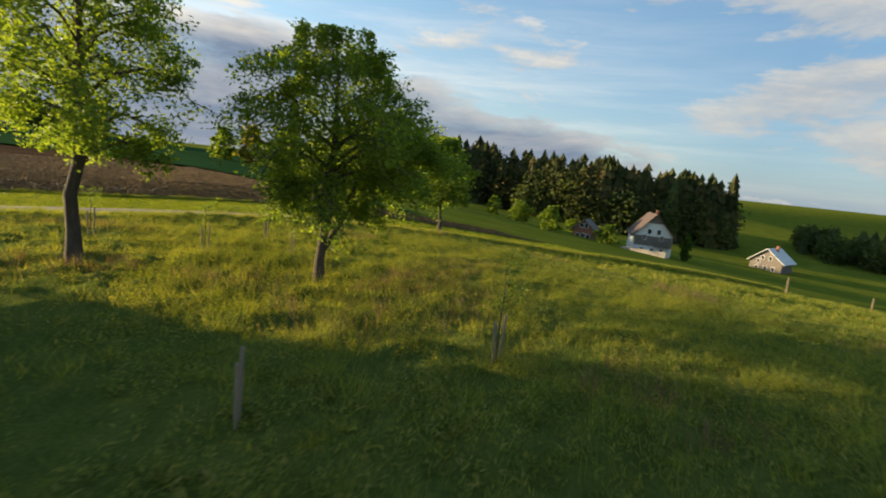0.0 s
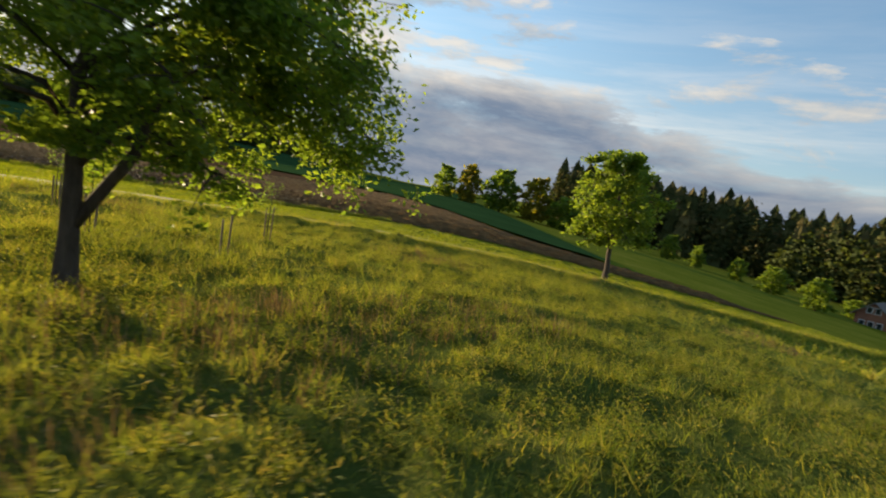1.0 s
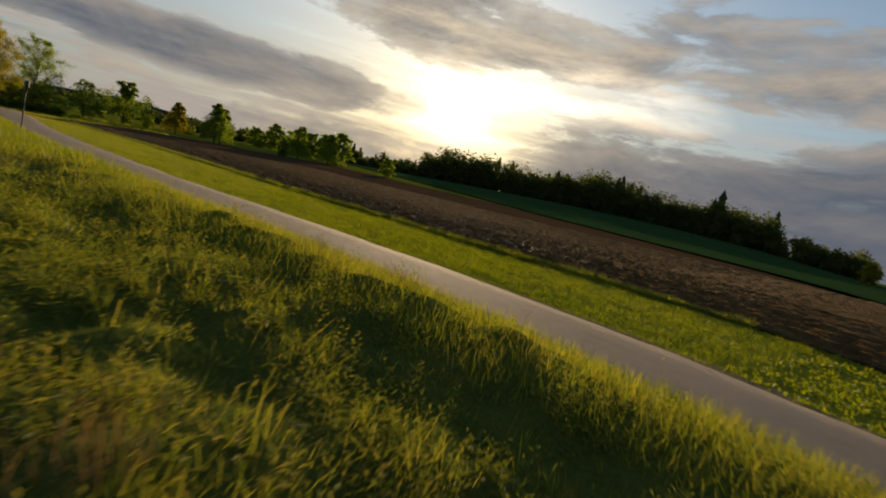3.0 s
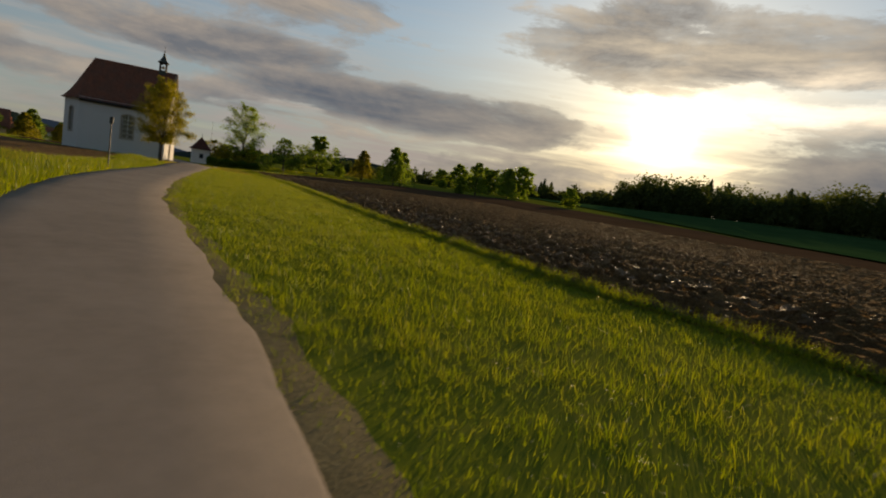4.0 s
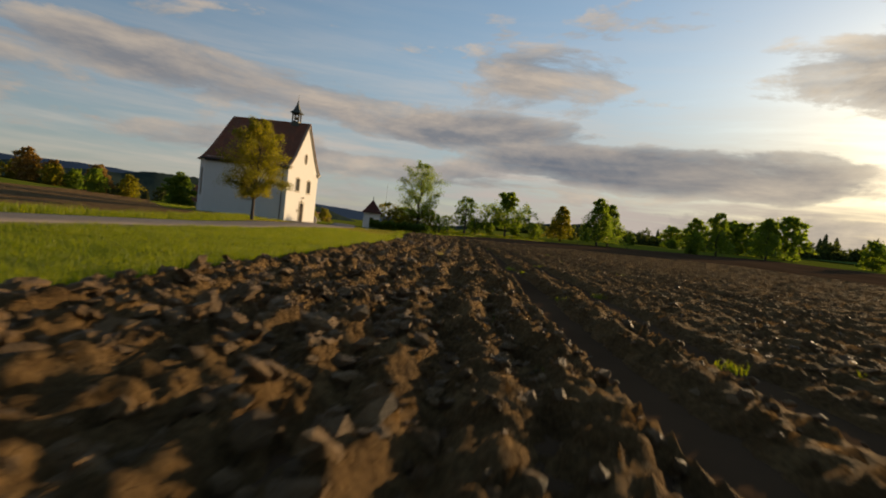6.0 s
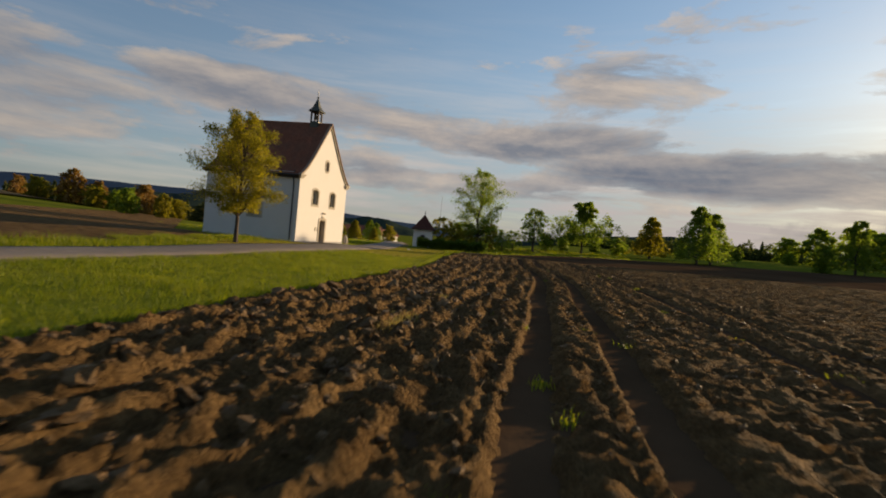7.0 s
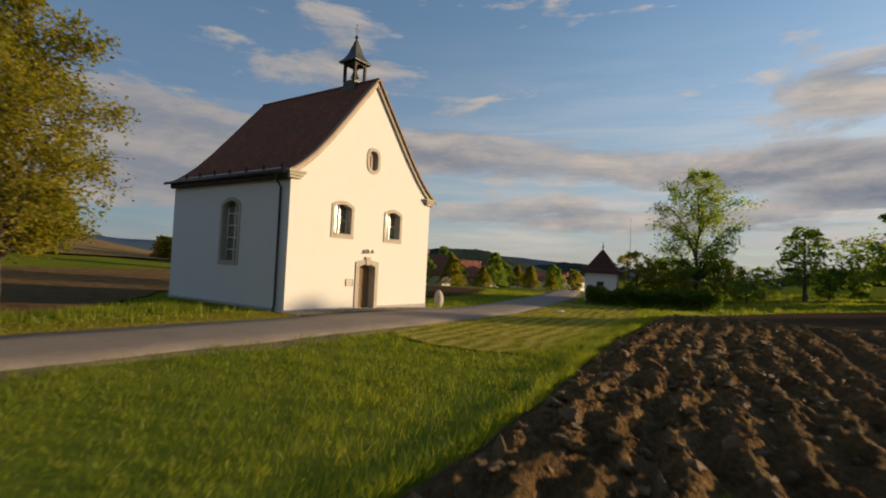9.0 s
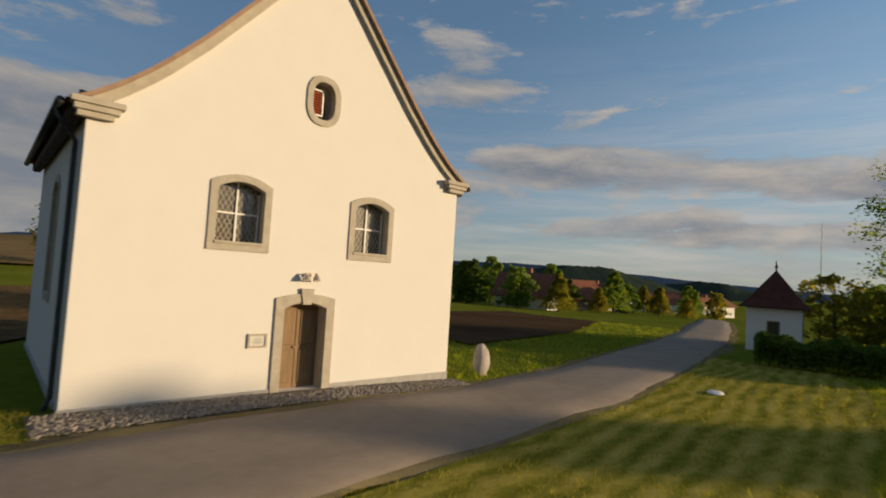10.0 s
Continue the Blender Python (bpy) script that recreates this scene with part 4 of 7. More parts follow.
    tagged(new("verge_grass", Joined(sets).mesh("verge_grass", M["grass_short"])), "bright fresh green grass strip beside the field", "grass", kind="stuff")
    # verge on the chapel's side of the lane, and mown stubble
    sets = []
    x, y, s = tufted(rng, 42000, -42, 0, -2.2, 11, lambda a, b: north(a, b) & ((a < -16) | (b > lane_y(a) + 3.0)), 0.6, 1200)
    sets.append(spikes(rng, x, y, 0.24 * s * rng.uniform(0.5, 1.4, len(x)), np.full(len(x), 0.035), rng.uniform(0.1, 0.6, len(x))))
    x = rng.uniform(-62, -13, 15000)
    y = lane_y(x) + 1.8 + 2.6 * rng.random(15000) ** 1.4
    sets.append(spikes(rng, x, y, rng.uniform(0.25, 0.7, 15000) * (0.5 + 0.7 * patch(x, y, 0.5)), np.full(15000, 0.03), rng.uniform(0.1, 0.6, 15000)))
    # rank grass left standing before the bare field
    x = rng.uniform(-17, -2.4, 9000)
    y = 1.2 + np.clip(0.12 * (x + 8), 0, 1) + 1.5 * rng.random(9000)
    sets.append(spikes(rng, x, y, rng.uniform(0.2, 0.55, 9000) * (0.5 + 0.6 * patch(x, y, 0.9)), np.full(9000, 0.022), rng.uniform(0.1, 0.6, 9000)))
    x, y, s = tufted(rng, 45000, 10.5, 46, -1, 26, lambda a, b: (b > lane_y(a) + 1.9) & ~inside([(17.5, 6.5), (30, 9.0), (45, 16), (45, 28), (17.5, 22)])(a, b), 0.5, 900)
    sets.append(spikes(rng, x, y, 0.14 * s * rng.uniform(0.5, 1.4, len(x)), np.full(len(x), 0.05), rng.uniform(0.1, 0.6, len(x))))
    x, y, s = tufted(rng, 60000, -1, 27, -11.6, 0, lambda a, b: (b < lane_y(a) - 1.95) & mown(a, b, 0.15), 0.3, 900)
    # cut grass lies in rows
    k = rng.integers(0, 11, len(x))
    keep = rng.random(len(x)) < 0.75
    yr = np.interp(x, *np.array(MOWN_N, float).T) - 0.3 - 0.62 * k + rng.normal(0, 0.11, len(x)) + 0.12 * np.sin(x * 0.7 + k)
    y = np.where(keep & mown(x, yr), yr, y)
    xs_ = rng.uniform(-16, -0.4, 22000)
    ys_ = lane_y(xs_) + 1.95 + 2.6 * rng.random(22000)
    stubble = [spikes(rng, xs_, ys_, rng.uniform(0.03, 0.12, 22000), np.full(22000, 0.02), rng.uniform(0.2, 0.9, 22000))]
    stubble += [spikes(rng, x, y, 0.10 * s * rng.uniform(0.4, 1.5, len(x)), np.full(len(x), 0.028), rng.uniform(0.3, 1.0, len(x)), 0.02)]
    tagged(new("mown_grass", Joined(stubble).mesh("mown_grass", M["stubble"])), "cut yellowing grass stubble beside the lane", "grass", kind="stuff")
    x, y, s = tufted(rng, 50000, 17, 62, -34, -2, lambda a, b: (b > field_edge(a) + 0.3) & (b < lane_y(a) - 6) & ~mown(a, b), 0.5, 900)
    sets.append(spikes(rng, x, y, 0.2 * s * rng.uniform(0.5, 1.4, len(x)), np.full(len(x), 0.07), rng.uniform(0.1, 0.6, len(x))))
    tagged(new("lawn_grass", Joined(sets).mesh("lawn_grass", M["grass_short"])), "short grass verge round the chapel and the lane", "grass", kind="stuff")
    # weeds on the ploughed soil
    cx, cy = rng.uniform(-60, 5, 60), rng.uniform(0.6, 14, 60)
    i = rng.integers(0, 60, 2600)
    x = cx[i] + rng.normal(0, 0.13, 2600)
    y = field_edge(x) - np.maximum(cy[i], 0.4) + rng.normal(0, 0.1, 2600)
    big = np.array(((-31.2, 4.25), (-30.7, 4.2), (-30.3, 4.3), (-31.5, 4.3), (-31.9, 4.2), (-26.0, 4.2)))
    i = rng.integers(0, 6, 900)
    xb, yb = big[i, 0] + rng.normal(0, 0.16, 900), field_edge(big[i, 0]) - big[i, 1] + rng.normal(0, 0.16, 900)
    dry = [blades(rng, xb, yb, rng.uniform(0.14, 0.34, 900), np.full(900, 0.014), rng.uniform(0.3, 0.9, 900), 0.12)]
    tagged(new("field_tufts", Joined(dry).mesh("field_tufts", M["straw"])), "straw-yellow grass tufts turned up by the plough", "grass tufts", kind="stuff")
    sets = [blades(rng, x, y, rng.uniform(0.06, 0.2, 2600), np.full(2600, 0.014), rng.uniform(0.3, 0.9, 2600), 0.1)]
    tagged(new("field_weeds", Joined(sets).mesh("field_weeds", M["grass_short"])), "small tufts of yellow-green weed on the soil", "weeds", kind="stuff")


def hummocks(x, y):
    """Uneven tussocks of the rank meadow, faded out at its borders."""
    x, y = np.asarray(x, float), np.asarray(y, float)
    fade = np.clip((x + 99) / 4, 0, 1) * np.clip((-57 - x) / 4, 0, 1) * np.clip((36 - y) / 4, 0, 1) * np.clip((y - lane_y(x) - 2.2) / 1.2, 0, 1)
    w = 0.4 * np.sin(x * 1.9 + 2 * np.sin(y * 0.7))
    return fade * (0.30 * lumps(x + w, y + 0.3 * np.sin(x * 1.3), 1.0, 61, 0.7) + 0.26 * lumps(x * 0.9, y + w, 0.5, 71, 0.7))


def meadow_turf():
    ob = sheet("meadow_turf", np.arange(-99, -56.9, 0.24), np.arange(-8, 36.1, 0.24), M["turf"], 0.02, keep=lambda x, y: y > lane_y(x) + 2.4, extra=hummocks)
    tagged(ob, "hummocky meadow turf under rank grass", "ground", kind="structure")


class Joined:
    """Joins sets of (vertex array, face list)."""

    def __init__(self, sets):
        self.sets = sets

    def mesh(self, name, mat, smooth=False):
        v, f, n = [], [], 0
        for verts, faces in self.sets:
            v.append(verts)
            f += faces if n == 0 else [[i + n for i in face] for face in faces]
            n += len(verts)
        return mesh_of(name, np.concatenate(v), f, mat, smooth)


meadow_turf()
build_grass()

# ---- the chapel ----
WID, MID, EAVE, RIDGE = 9.95, 4.975, 6.0, 11.62
RIDGE_END = 9.4
# roof: distance from the ridge against height, steep above and flaring at the eaves
ROOF = [(0.0, 11.62), (1.0, 10.42), (2.0, 9.20), (3.0, 8.0), (3.8, 7.14), (4.4, 6.6), (4.9, 6.23), (5.35, 5.98)]


def roof_z(u):
    return float(np.interp(u, *np.array(ROOF).T))


def arch(x0, x1, z0, z1, rise, n=8):
    """An opening's outline with a flat segmental arch on top."""
    pts = [(x0, z0), (x1, z0), (x1, z1 - rise)]
    for i in range(1, n):
        s = 1 - i / n
        pts.append((x0 + (x1 - x0) * s, z1 - rise + rise * 4 * s * (1 - s)))
    pts.append((x0, z1 - rise))
    return pts


def oval(cx, cz, rx, rz, n=20):
    """An upright oval with flattened sides."""
    pts = []
    for i in range(n):
        a = 2 * math.pi * i / n
        c, s = math.cos(a), math.sin(a)
        pts.append((cx + rx * np.sign(c) * min(1.0, abs(c) ** 0.75 * 1.05), cz + rz * np.sign(s) * abs(s) ** 0.9))
    return pts


def cut(ob, cutters):
    """Takes openings out of a wall for good, and removes the cutting bodies."""
    helpers = []
    for bm in cutters:
        me = bpy.data.meshes.new("opening")
        bm.to_mesh(me)
        bm.free()
        c = new("opening", me)
        c.parent = ob.parent
        helpers.append(c)
        mod = ob.modifiers.new("opening", "BOOLEAN")
        mod.operation, mod.object, mod.solver = "DIFFERENCE", c, "EXACT"
    bpy.context.view_layer.update()
    done = bpy.data.meshes.new_from_object(ob.evaluated_get(bpy.context.evaluated_depsgraph_get()))
    ob.modifiers.clear()
    ob.data = done
    for c in helpers:
        bpy.data.objects.remove(c)


def leaded_window(parent, x0, x1, z0, z1, rise, recess, bars=True):
    """Stone surround, recessed glazing with white cross bars and lead lattice, in the plane y = 0."""
    w = 0.17
    win = part("window", ring_plate(arch(x0, x1, z0, z1, rise), arch(x0 + w, x1 - w, z0 + w, z1 - w, rise * 0.8), -0.035, 0.22), M["stone"], parent, "stone-framed leaded chapel window")
    a, b, c, d = x0 + w, x1 - w, z0 + w, z1 - w
    part("window_sill", box(a - 0.02, b + 0.02, -0.06, 0.12, c - 0.02, c + 0.05, 0.01), M["stone"], win)
    y = recess
    part("glass", prism(arch(a - 0.02, b + 0.02, c, d + 0.02, rise * 0.8), y, y + 0.015), M["glass"], win, "old leaded glass reflecting the low sun")
    bm = bmesh.new()
    mx = (a + b) / 2
    rows = max(1, round((d - c) / 0.62))
    box(mx - 0.022, mx + 0.022, y - 0.045, y - 0.002, c, d, 0.0, bm)
    for i in range(1, rows):
        z = c + (d - c) * i / rows
        box(a, b, y - 0.043, y - 0.004, z - 0.02, z + 0.02, 0.0, bm)
    box(a, a + 0.035, y - 0.044, y - 0.003, c, d - rise, 0.0, bm)
    box(b - 0.035, b, y - 0.044, y - 0.003, c, d - rise, 0.0, bm)
    part("glazing_bar", bm, M["white_paint"], win, "thin white glazing bars")
    pile = Pile()
    s = 0.125
    n = int((d - c + (b - a)) / s) + 2
    for k in range(-int((d - c) / s) - 2, n):
        for sign in (1, -1):
            xa = a + k * s if sign > 0 else b - k * s
            t0, t1 = 0.0, (d - c - rise * 0.2) / 1.75
            lo = max(t0, (a - xa) / sign if sign > 0 else (xa - b))
            hi = min(t1, (b - xa) / sign if sign > 0 else (xa - a))
            if hi - lo > 0.03:
                p, q = (xa + sign * lo, c + lo * 1.75), (xa + sign * hi, c + hi * 1.75)
                e = 0.008
                pile.put([(p[0] - e, y - 0.006, p[1]), (p[0] + e, y - 0.006, p[1]), (q[0] + e, y - 0.006, q[1]), (q[0] - e, y - 0.006, q[1])], [(0, 1, 2, 3)])
    part("lead_lattice", pile.mesh("lead_lattice", M["lead"]), None, win, "diamond lead lattice")
    return win


def wall_run(chapel, at, turn, length, opening=None):
    """A side wall in its own plane, from its corner along local x; outside faces local -y."""
    me = bpy.data.meshes.new("wall")
    bm = box(0, length, 0, 0.6, -0.6, EAVE + 0.25)
    bm.to_mesh(me)
    bm.free()
    me.materials.append(M["plaster"])
    w = new("wall", me)
    w.parent = chapel
    w.matrix_local = pose(*at, 0, 0, turn)
    tagged(w, "white plastered side wall")
    if opening:
        x0, x1, z0, z1 = opening
        c = prism(arch(x0 + 0.1, x1 - 0.1, z0 + 0.1, z1 - 0.1, 0.28), -1, 1)
        c.transform(pose(*at, 0, 0, turn))
        cut(w, [c])
        leaded_window(w, x0, x1, z0, z1, 0.3, 0.3)
    part("plinth", box(-0.02, length + 0.02, -0.05, 0.1, -0.6, 0.11, 0.012), M["plinth"], w, "grey rendered plinth")
    return w


def build_chapel():
    ch = thing("chapel", "small white plastered chapel with steep red-brown tiled roof", "chapel", (0, 0, 0))
    gable = [(0, -0.7), (WID, -0.7), (WID, EAVE - 0.02)]
    us = np.linspace(4.95, 0, 24)
    gable += [(MID + u, roof_z(u) - 0.16) for u in us] + [(MID - u, roof_z(u) - 0.16) for u in us[::-1][1:]]
    gable.append((0, EAVE - 0.02))
    f = part("wall", prism(gable, 0, 0.6), M["plaster"], ch, "sunlit white gable front")
    DOOR = (4.14, 5.76)
    cut(f, [
        prism(arch(DOOR[0] + 0.2, DOOR[1] - 0.2, -0.02, 2.22, 0.16), -1, 1),
        prism(arch(2.52, 3.74, 3.47, 5.05, 0.2), -1, 1),
        prism(arch(6.17, 7.39, 3.47, 5.05, 0.2), -1, 1),
        prism(oval(5.04, 7.44, 0.34, 0.54), -1, 1),
    ])
    leaded_window(f, 2.41, 3.85, 3.37, 5.16, 0.22, 0.34)
    leaded_window(f, 6.06, 7.50, 3.37, 5.16, 0.22, 0.34)
    # oval opening with louvre
    ov = part("oval_window", ring_plate(oval(5.04, 7.44, 0.48, 0.66), oval(5.04, 7.44, 0.32, 0.5), -0.04, 0.3), M["stone"], f, "oval stone-framed opening")
    for i in range(9):
        bm = box(4.74, 5.10, -0.05, 0.05, -0.008, 0.008)
        bm.transform(pose(0, 0.22, 7.16 + i * 0.066, 35, 0, 0))
        part("slat", bm, M["louvre"], ov, "red louvre slat" if i == 0 else "")
    part("shutter_frame", ring_plate([(4.72, 7.08), (5.12, 7.08), (5.12, 7.78), (4.72, 7.78)], [(4.76, 7.12), (5.08, 7.12), (5.08, 7.74), (4.76, 7.74)], 0.17, 0.27), M["white_paint"], ov)
    # door
    fr = part("door_frame", ring_plate(arch(DOOR[0], DOOR[1], -0.12, 2.42, 0.12), arch(DOOR[0] + 0.23, DOOR[1] - 0.23, -0.11, 2.2, 0.15), -0.05, 0.5), M["stone"], f, "grey stone door surround with keystone")
    part("keystone", prism([(4.84, 2.15), (5.06, 2.15), (5.13, 2.55), (4.77, 2.55)], -0.085, 0.1), M["stone"], fr)
    part("threshold", box(DOOR[0] + 0.05, DOOR[1] - 0.05, -0.28, 0.6, -0.3, -0.06, 0.015), M["stone"], fr)
    for x0, x1 in ((4.36, 4.945), (4.955, 5.54)):
        lf = part("door_leaf", box(x0, x1, 0.40, 0.46, -0.05, 2.24), M["door_wood"], fr, "weathered oak door leaf, standing closed")
        for z0, z1 in ((0.12, 0.95), (1.08, 2.0)):
            part("panel", box(x0 + 0.08, x1 - 0.08, 0.375, 0.41, z0, z1, 0.012), M["door_wood"], lf)
        if x0 < 4.5:
            part("door_handle", lathe([(0.01, 0), (0.025, 0.01), (0.025, 0.05), (0.01, 0.06)], 8, None, (4.89, 0.36, 1.0)), M["brass"], lf)
    part("meeting_strip", box(4.925, 4.975, 0.385, 0.402, -0.04, 2.2, 0.004), M["door_wood"], fr)
    # notice beside the door
    no = part("notice_frame", ring_plate([(3.52, 1.11), (3.99, 1.11), (3.99, 1.44), (3.52, 1.44)], [(3.57, 1.16), (3.94, 1.16), (3.94, 1.39), (3.57, 1.39)], -0.045, 0.0), M["stone"], f, "small framed notice by the door")
    part("notice_sheet", box(3.565, 3.945, -0.02, -0.006, 1.155, 1.395), M["paper"], no)
    for i, (w, z) in enumerate(((0.22, 1.345), (0.28, 1.305), (0.25, 1.27), (0.27, 1.235), (0.18, 1.2))):
        part("text_bar", box(3.755 - w / 2, 3.755 + w / 2, -0.024, -0.021, z - 0.006, z + 0.006), M["ink"], no)
    # lamp over the door
    la = part("wall_lamp", lathe([(0.035, 0), (0.05, 0.02), (0.03, 0.08), (0.012, 0.1)], 10, None, (4.96, -0.12, 2.86)), M["brass"], f, "two-armed wall lamp over the door")
    part("bracket", box(4.955, 4.975, -0.13, 0.0, 2.93, 2.955), M["brass"], la)
    part("arm", box(4.82, 5.12, -0.135, -0.115, 2.925, 2.945), M["brass"], la)
    for x in (4.83, 5.11):
        bm = lathe([(0.10, -0.17), (0.085, -0.09), (0.045, -0.02), (0.03, 0.02)], 12)
        bm.transform(pose(x, -0.15, 2.93, -14))
        part("lamp_shade", bm, M["brass"], la)
    # verge trim that follows the roof, and the tile edge on it
    line = [(MID - u, roof_z(u)) for u in np.linspace(5.2, 0, 22)] + [(MID + u, roof_z(u)) for u in np.linspace(0, 5.2, 22)[1:]]
    for name, d0, d1, y0, y1, mat, lab in (("verge_trim", 0.055, 0.25, -0.12, 0.02, M["stone"], "grey verge band under the gable roof"), ("verge_tile", -0.03, 0.055, -0.22, 0.05, M["tile_edge"], "orange-red edge of the gable tiles")):
        bm = bmesh.new()
        rows = []
        for i, (x, z) in enumerate(line):
            a, b = line[max(i - 1, 0)], line[min(i + 1, len(line) - 1)]
            d = Vector((b[0] - a[0], b[1] - a[1])).normalized()
            nx, nz = d[1], -d[0]
            if i == len(line) // 2:
                nx, nz = 0, -1.35
            rows.append([bm.verts.new((x + nx * q, y, z + nz * q)) for q, y in ((d0, y0), (d1, y0), (d1, y1), (d0, y1))])
        for a, b in zip(rows, rows[1:]):
            for j in range(4):
                bm.faces.new((a[j], b[j], b[(j + 1) % 4], a[(j + 1) % 4]))
        bm.faces.new(rows[0])
        bm.faces.new(rows[-1][::-1])
        bmesh.ops.recalc_face_normals(bm, faces=bm.faces)
        part(name, bm, mat, ch, lab)
    # stepped stone returns at the foot of the gable
    for s, x in ((1, 0.0), (-1, WID)):
        bm = bmesh.new()
        for out, up, z0, z1 in ((0.62, 0.20, 5.98, 6.10), (0.54, 0.15, 5.86, 5.98), (0.45, 0.09, 5.74, 5.86)):
            xs = sorted((x - s * (0.30 - (6.1 - z1) * 0.5), x + s * out))
            box(xs[0], xs[1], -0.06 - up, 0.06, z0, z1, 0.012, bm)
        part("cornice_return", bm, M["stone"], ch, "moulded grey stone cornice return")
    # sides and apse
    wall_run(ch, (0.0, 9.5, 0), -90, 8.9, (4.42, 6.02, 1.86, 5.08))
    wall_run(ch, (WID, 0.6, 0), 90, 8.9, (3.5, 5.1, 1.86, 5.08))
    a, b = Vector((0, 9.5)), Vector((2.8, 11.7))
    wall_run(ch, (2.8, 11.7, 0), math.degrees(math.atan2(-(b - a)[1], -(b - a)[0])), (b - a).length, (1.2, 2.4, 1.86, 5.08))
    wall_run(ch, (7.15, 11.7, 0), 180, 4.35)
    wall_run(ch, (WID, 9.5, 0), math.degrees(math.atan2(2.2, -2.8)), (b - a).length)
    for x0, x1 in ((0, DOOR[0] - 0.02), (DOOR[1] + 0.02, WID)):
        part("plinth", box(x0 - 0.04, x1, -0.05, 0.02, -0.7, 0.09, 0.012), M["plinth"], ch, "grey rendered plinth")
    part("chapel_floor", box(0.3, WID - 0.3, 0.3, 9.9, -0.3, -0.07), M["interior"], ch)
    part("inner_wall", box(0.62, WID - 0.62, 2.6, 2.7, -0.1, 6.1), M["interior"], ch)
    part("ceiling_boards", box(0.5, WID - 0.5, 0.6, 9.9, 6.1, 6.2), M["interior"], ch)
    # roof, in courses of tiles
    corners = [Vector((-0.375, RIDGE_END + 0.3)), Vector((2.62, 12.12)), Vector((7.33, 12.12)), Vector((WID + 0.375, RIDGE_END + 0.3))]
    top = Vector((MID, RIDGE_END))
    verts, faces = [], []
    steps = 46
    prev = None
    for i in range(steps + 1):
        s = i / steps
        for lip in ((0.0,) if i in (0,) else (0.028, 0.0)):
            u = 5.35 * s
            z = roof_z(u) + lip
            row = [(MID - u, -0.2), (MID - u, RIDGE_END * 0.34), (MID - u, RIDGE_END * 0.67)] + [tuple(top + (c - top) * s) for c in corners] + [(MID + u, RIDGE_END * 0.67), (MID + u, RIDGE_END * 0.34), (MID + u, -0.2)]
            ids = list(range(len(verts), len(verts) + len(row)))
            verts += [(x, y, z) for x, y in row]
            if prev:
                for j in range(len(row) - 1):
                    faces.append((prev[j], ids[j], ids[j + 1], prev[j + 1]))
            prev = ids
    roof = part("roof", mesh_of("roof", verts, faces, M["roof"]), None, ch, "steep red-brown plain tile roof, flared at the eaves")
    bm = box(MID - 0.12, MID + 0.12, -0.2, RIDGE_END - 0.05, RIDGE - 0.09, RIDGE + 0.035, 0.04)
    part("ridge_tiles", bm, M["tile"], roof)
    # eaves moulding and gutter on each side
    for s in (-1, 1):
        x = MID + s * 5.05
        part("eaves_moulding", box(min(x, x + s * 0.2) - 0.02, max(x, x + s * 0.2) + 0.02, 0.02, RIDGE_END + 0.1, 5.70, 5.98, 0.04), M["dark_wood"], ch, "dark eaves moulding")
        v, fa = tube([(MID + s * 5.42, -0.1, 5.96), (MID + s * 5.42, RIDGE_END + 0.35, 5.96)], [0.075, 0.075], 10)
        part("gutter", mesh_of("gutter", v, fa, M["metal_dark"], True), None, ch, "dark metal gutter")
        v, fa = tube([(MID + s * 5.42, 0.45, 5.93), (MID + s * 5.3, 0.5, 5.65), (MID + s * 5.06, 0.54, 5.35), (MID + s * 5.06, 0.54, 0.25), (MID + s * 5.14, 0.54, 0.05), (MID + s * 5.2, 0.54, -0.2)], [0.05] * 6, 8)
        part("downpipe", mesh_of("downpipe", v, fa, M["metal_dark"], True), None, ch, "dark metal downpipe")
    for i in range(7):
        part("snow_hook", box(-0.1, 0.02, -0.01 + i * 1.3 + 0.6, 0.01 + i * 1.3 + 0.6, 6.2, 6.42), M["metal_dark"], roof)
    belfry(ch)
    return ch


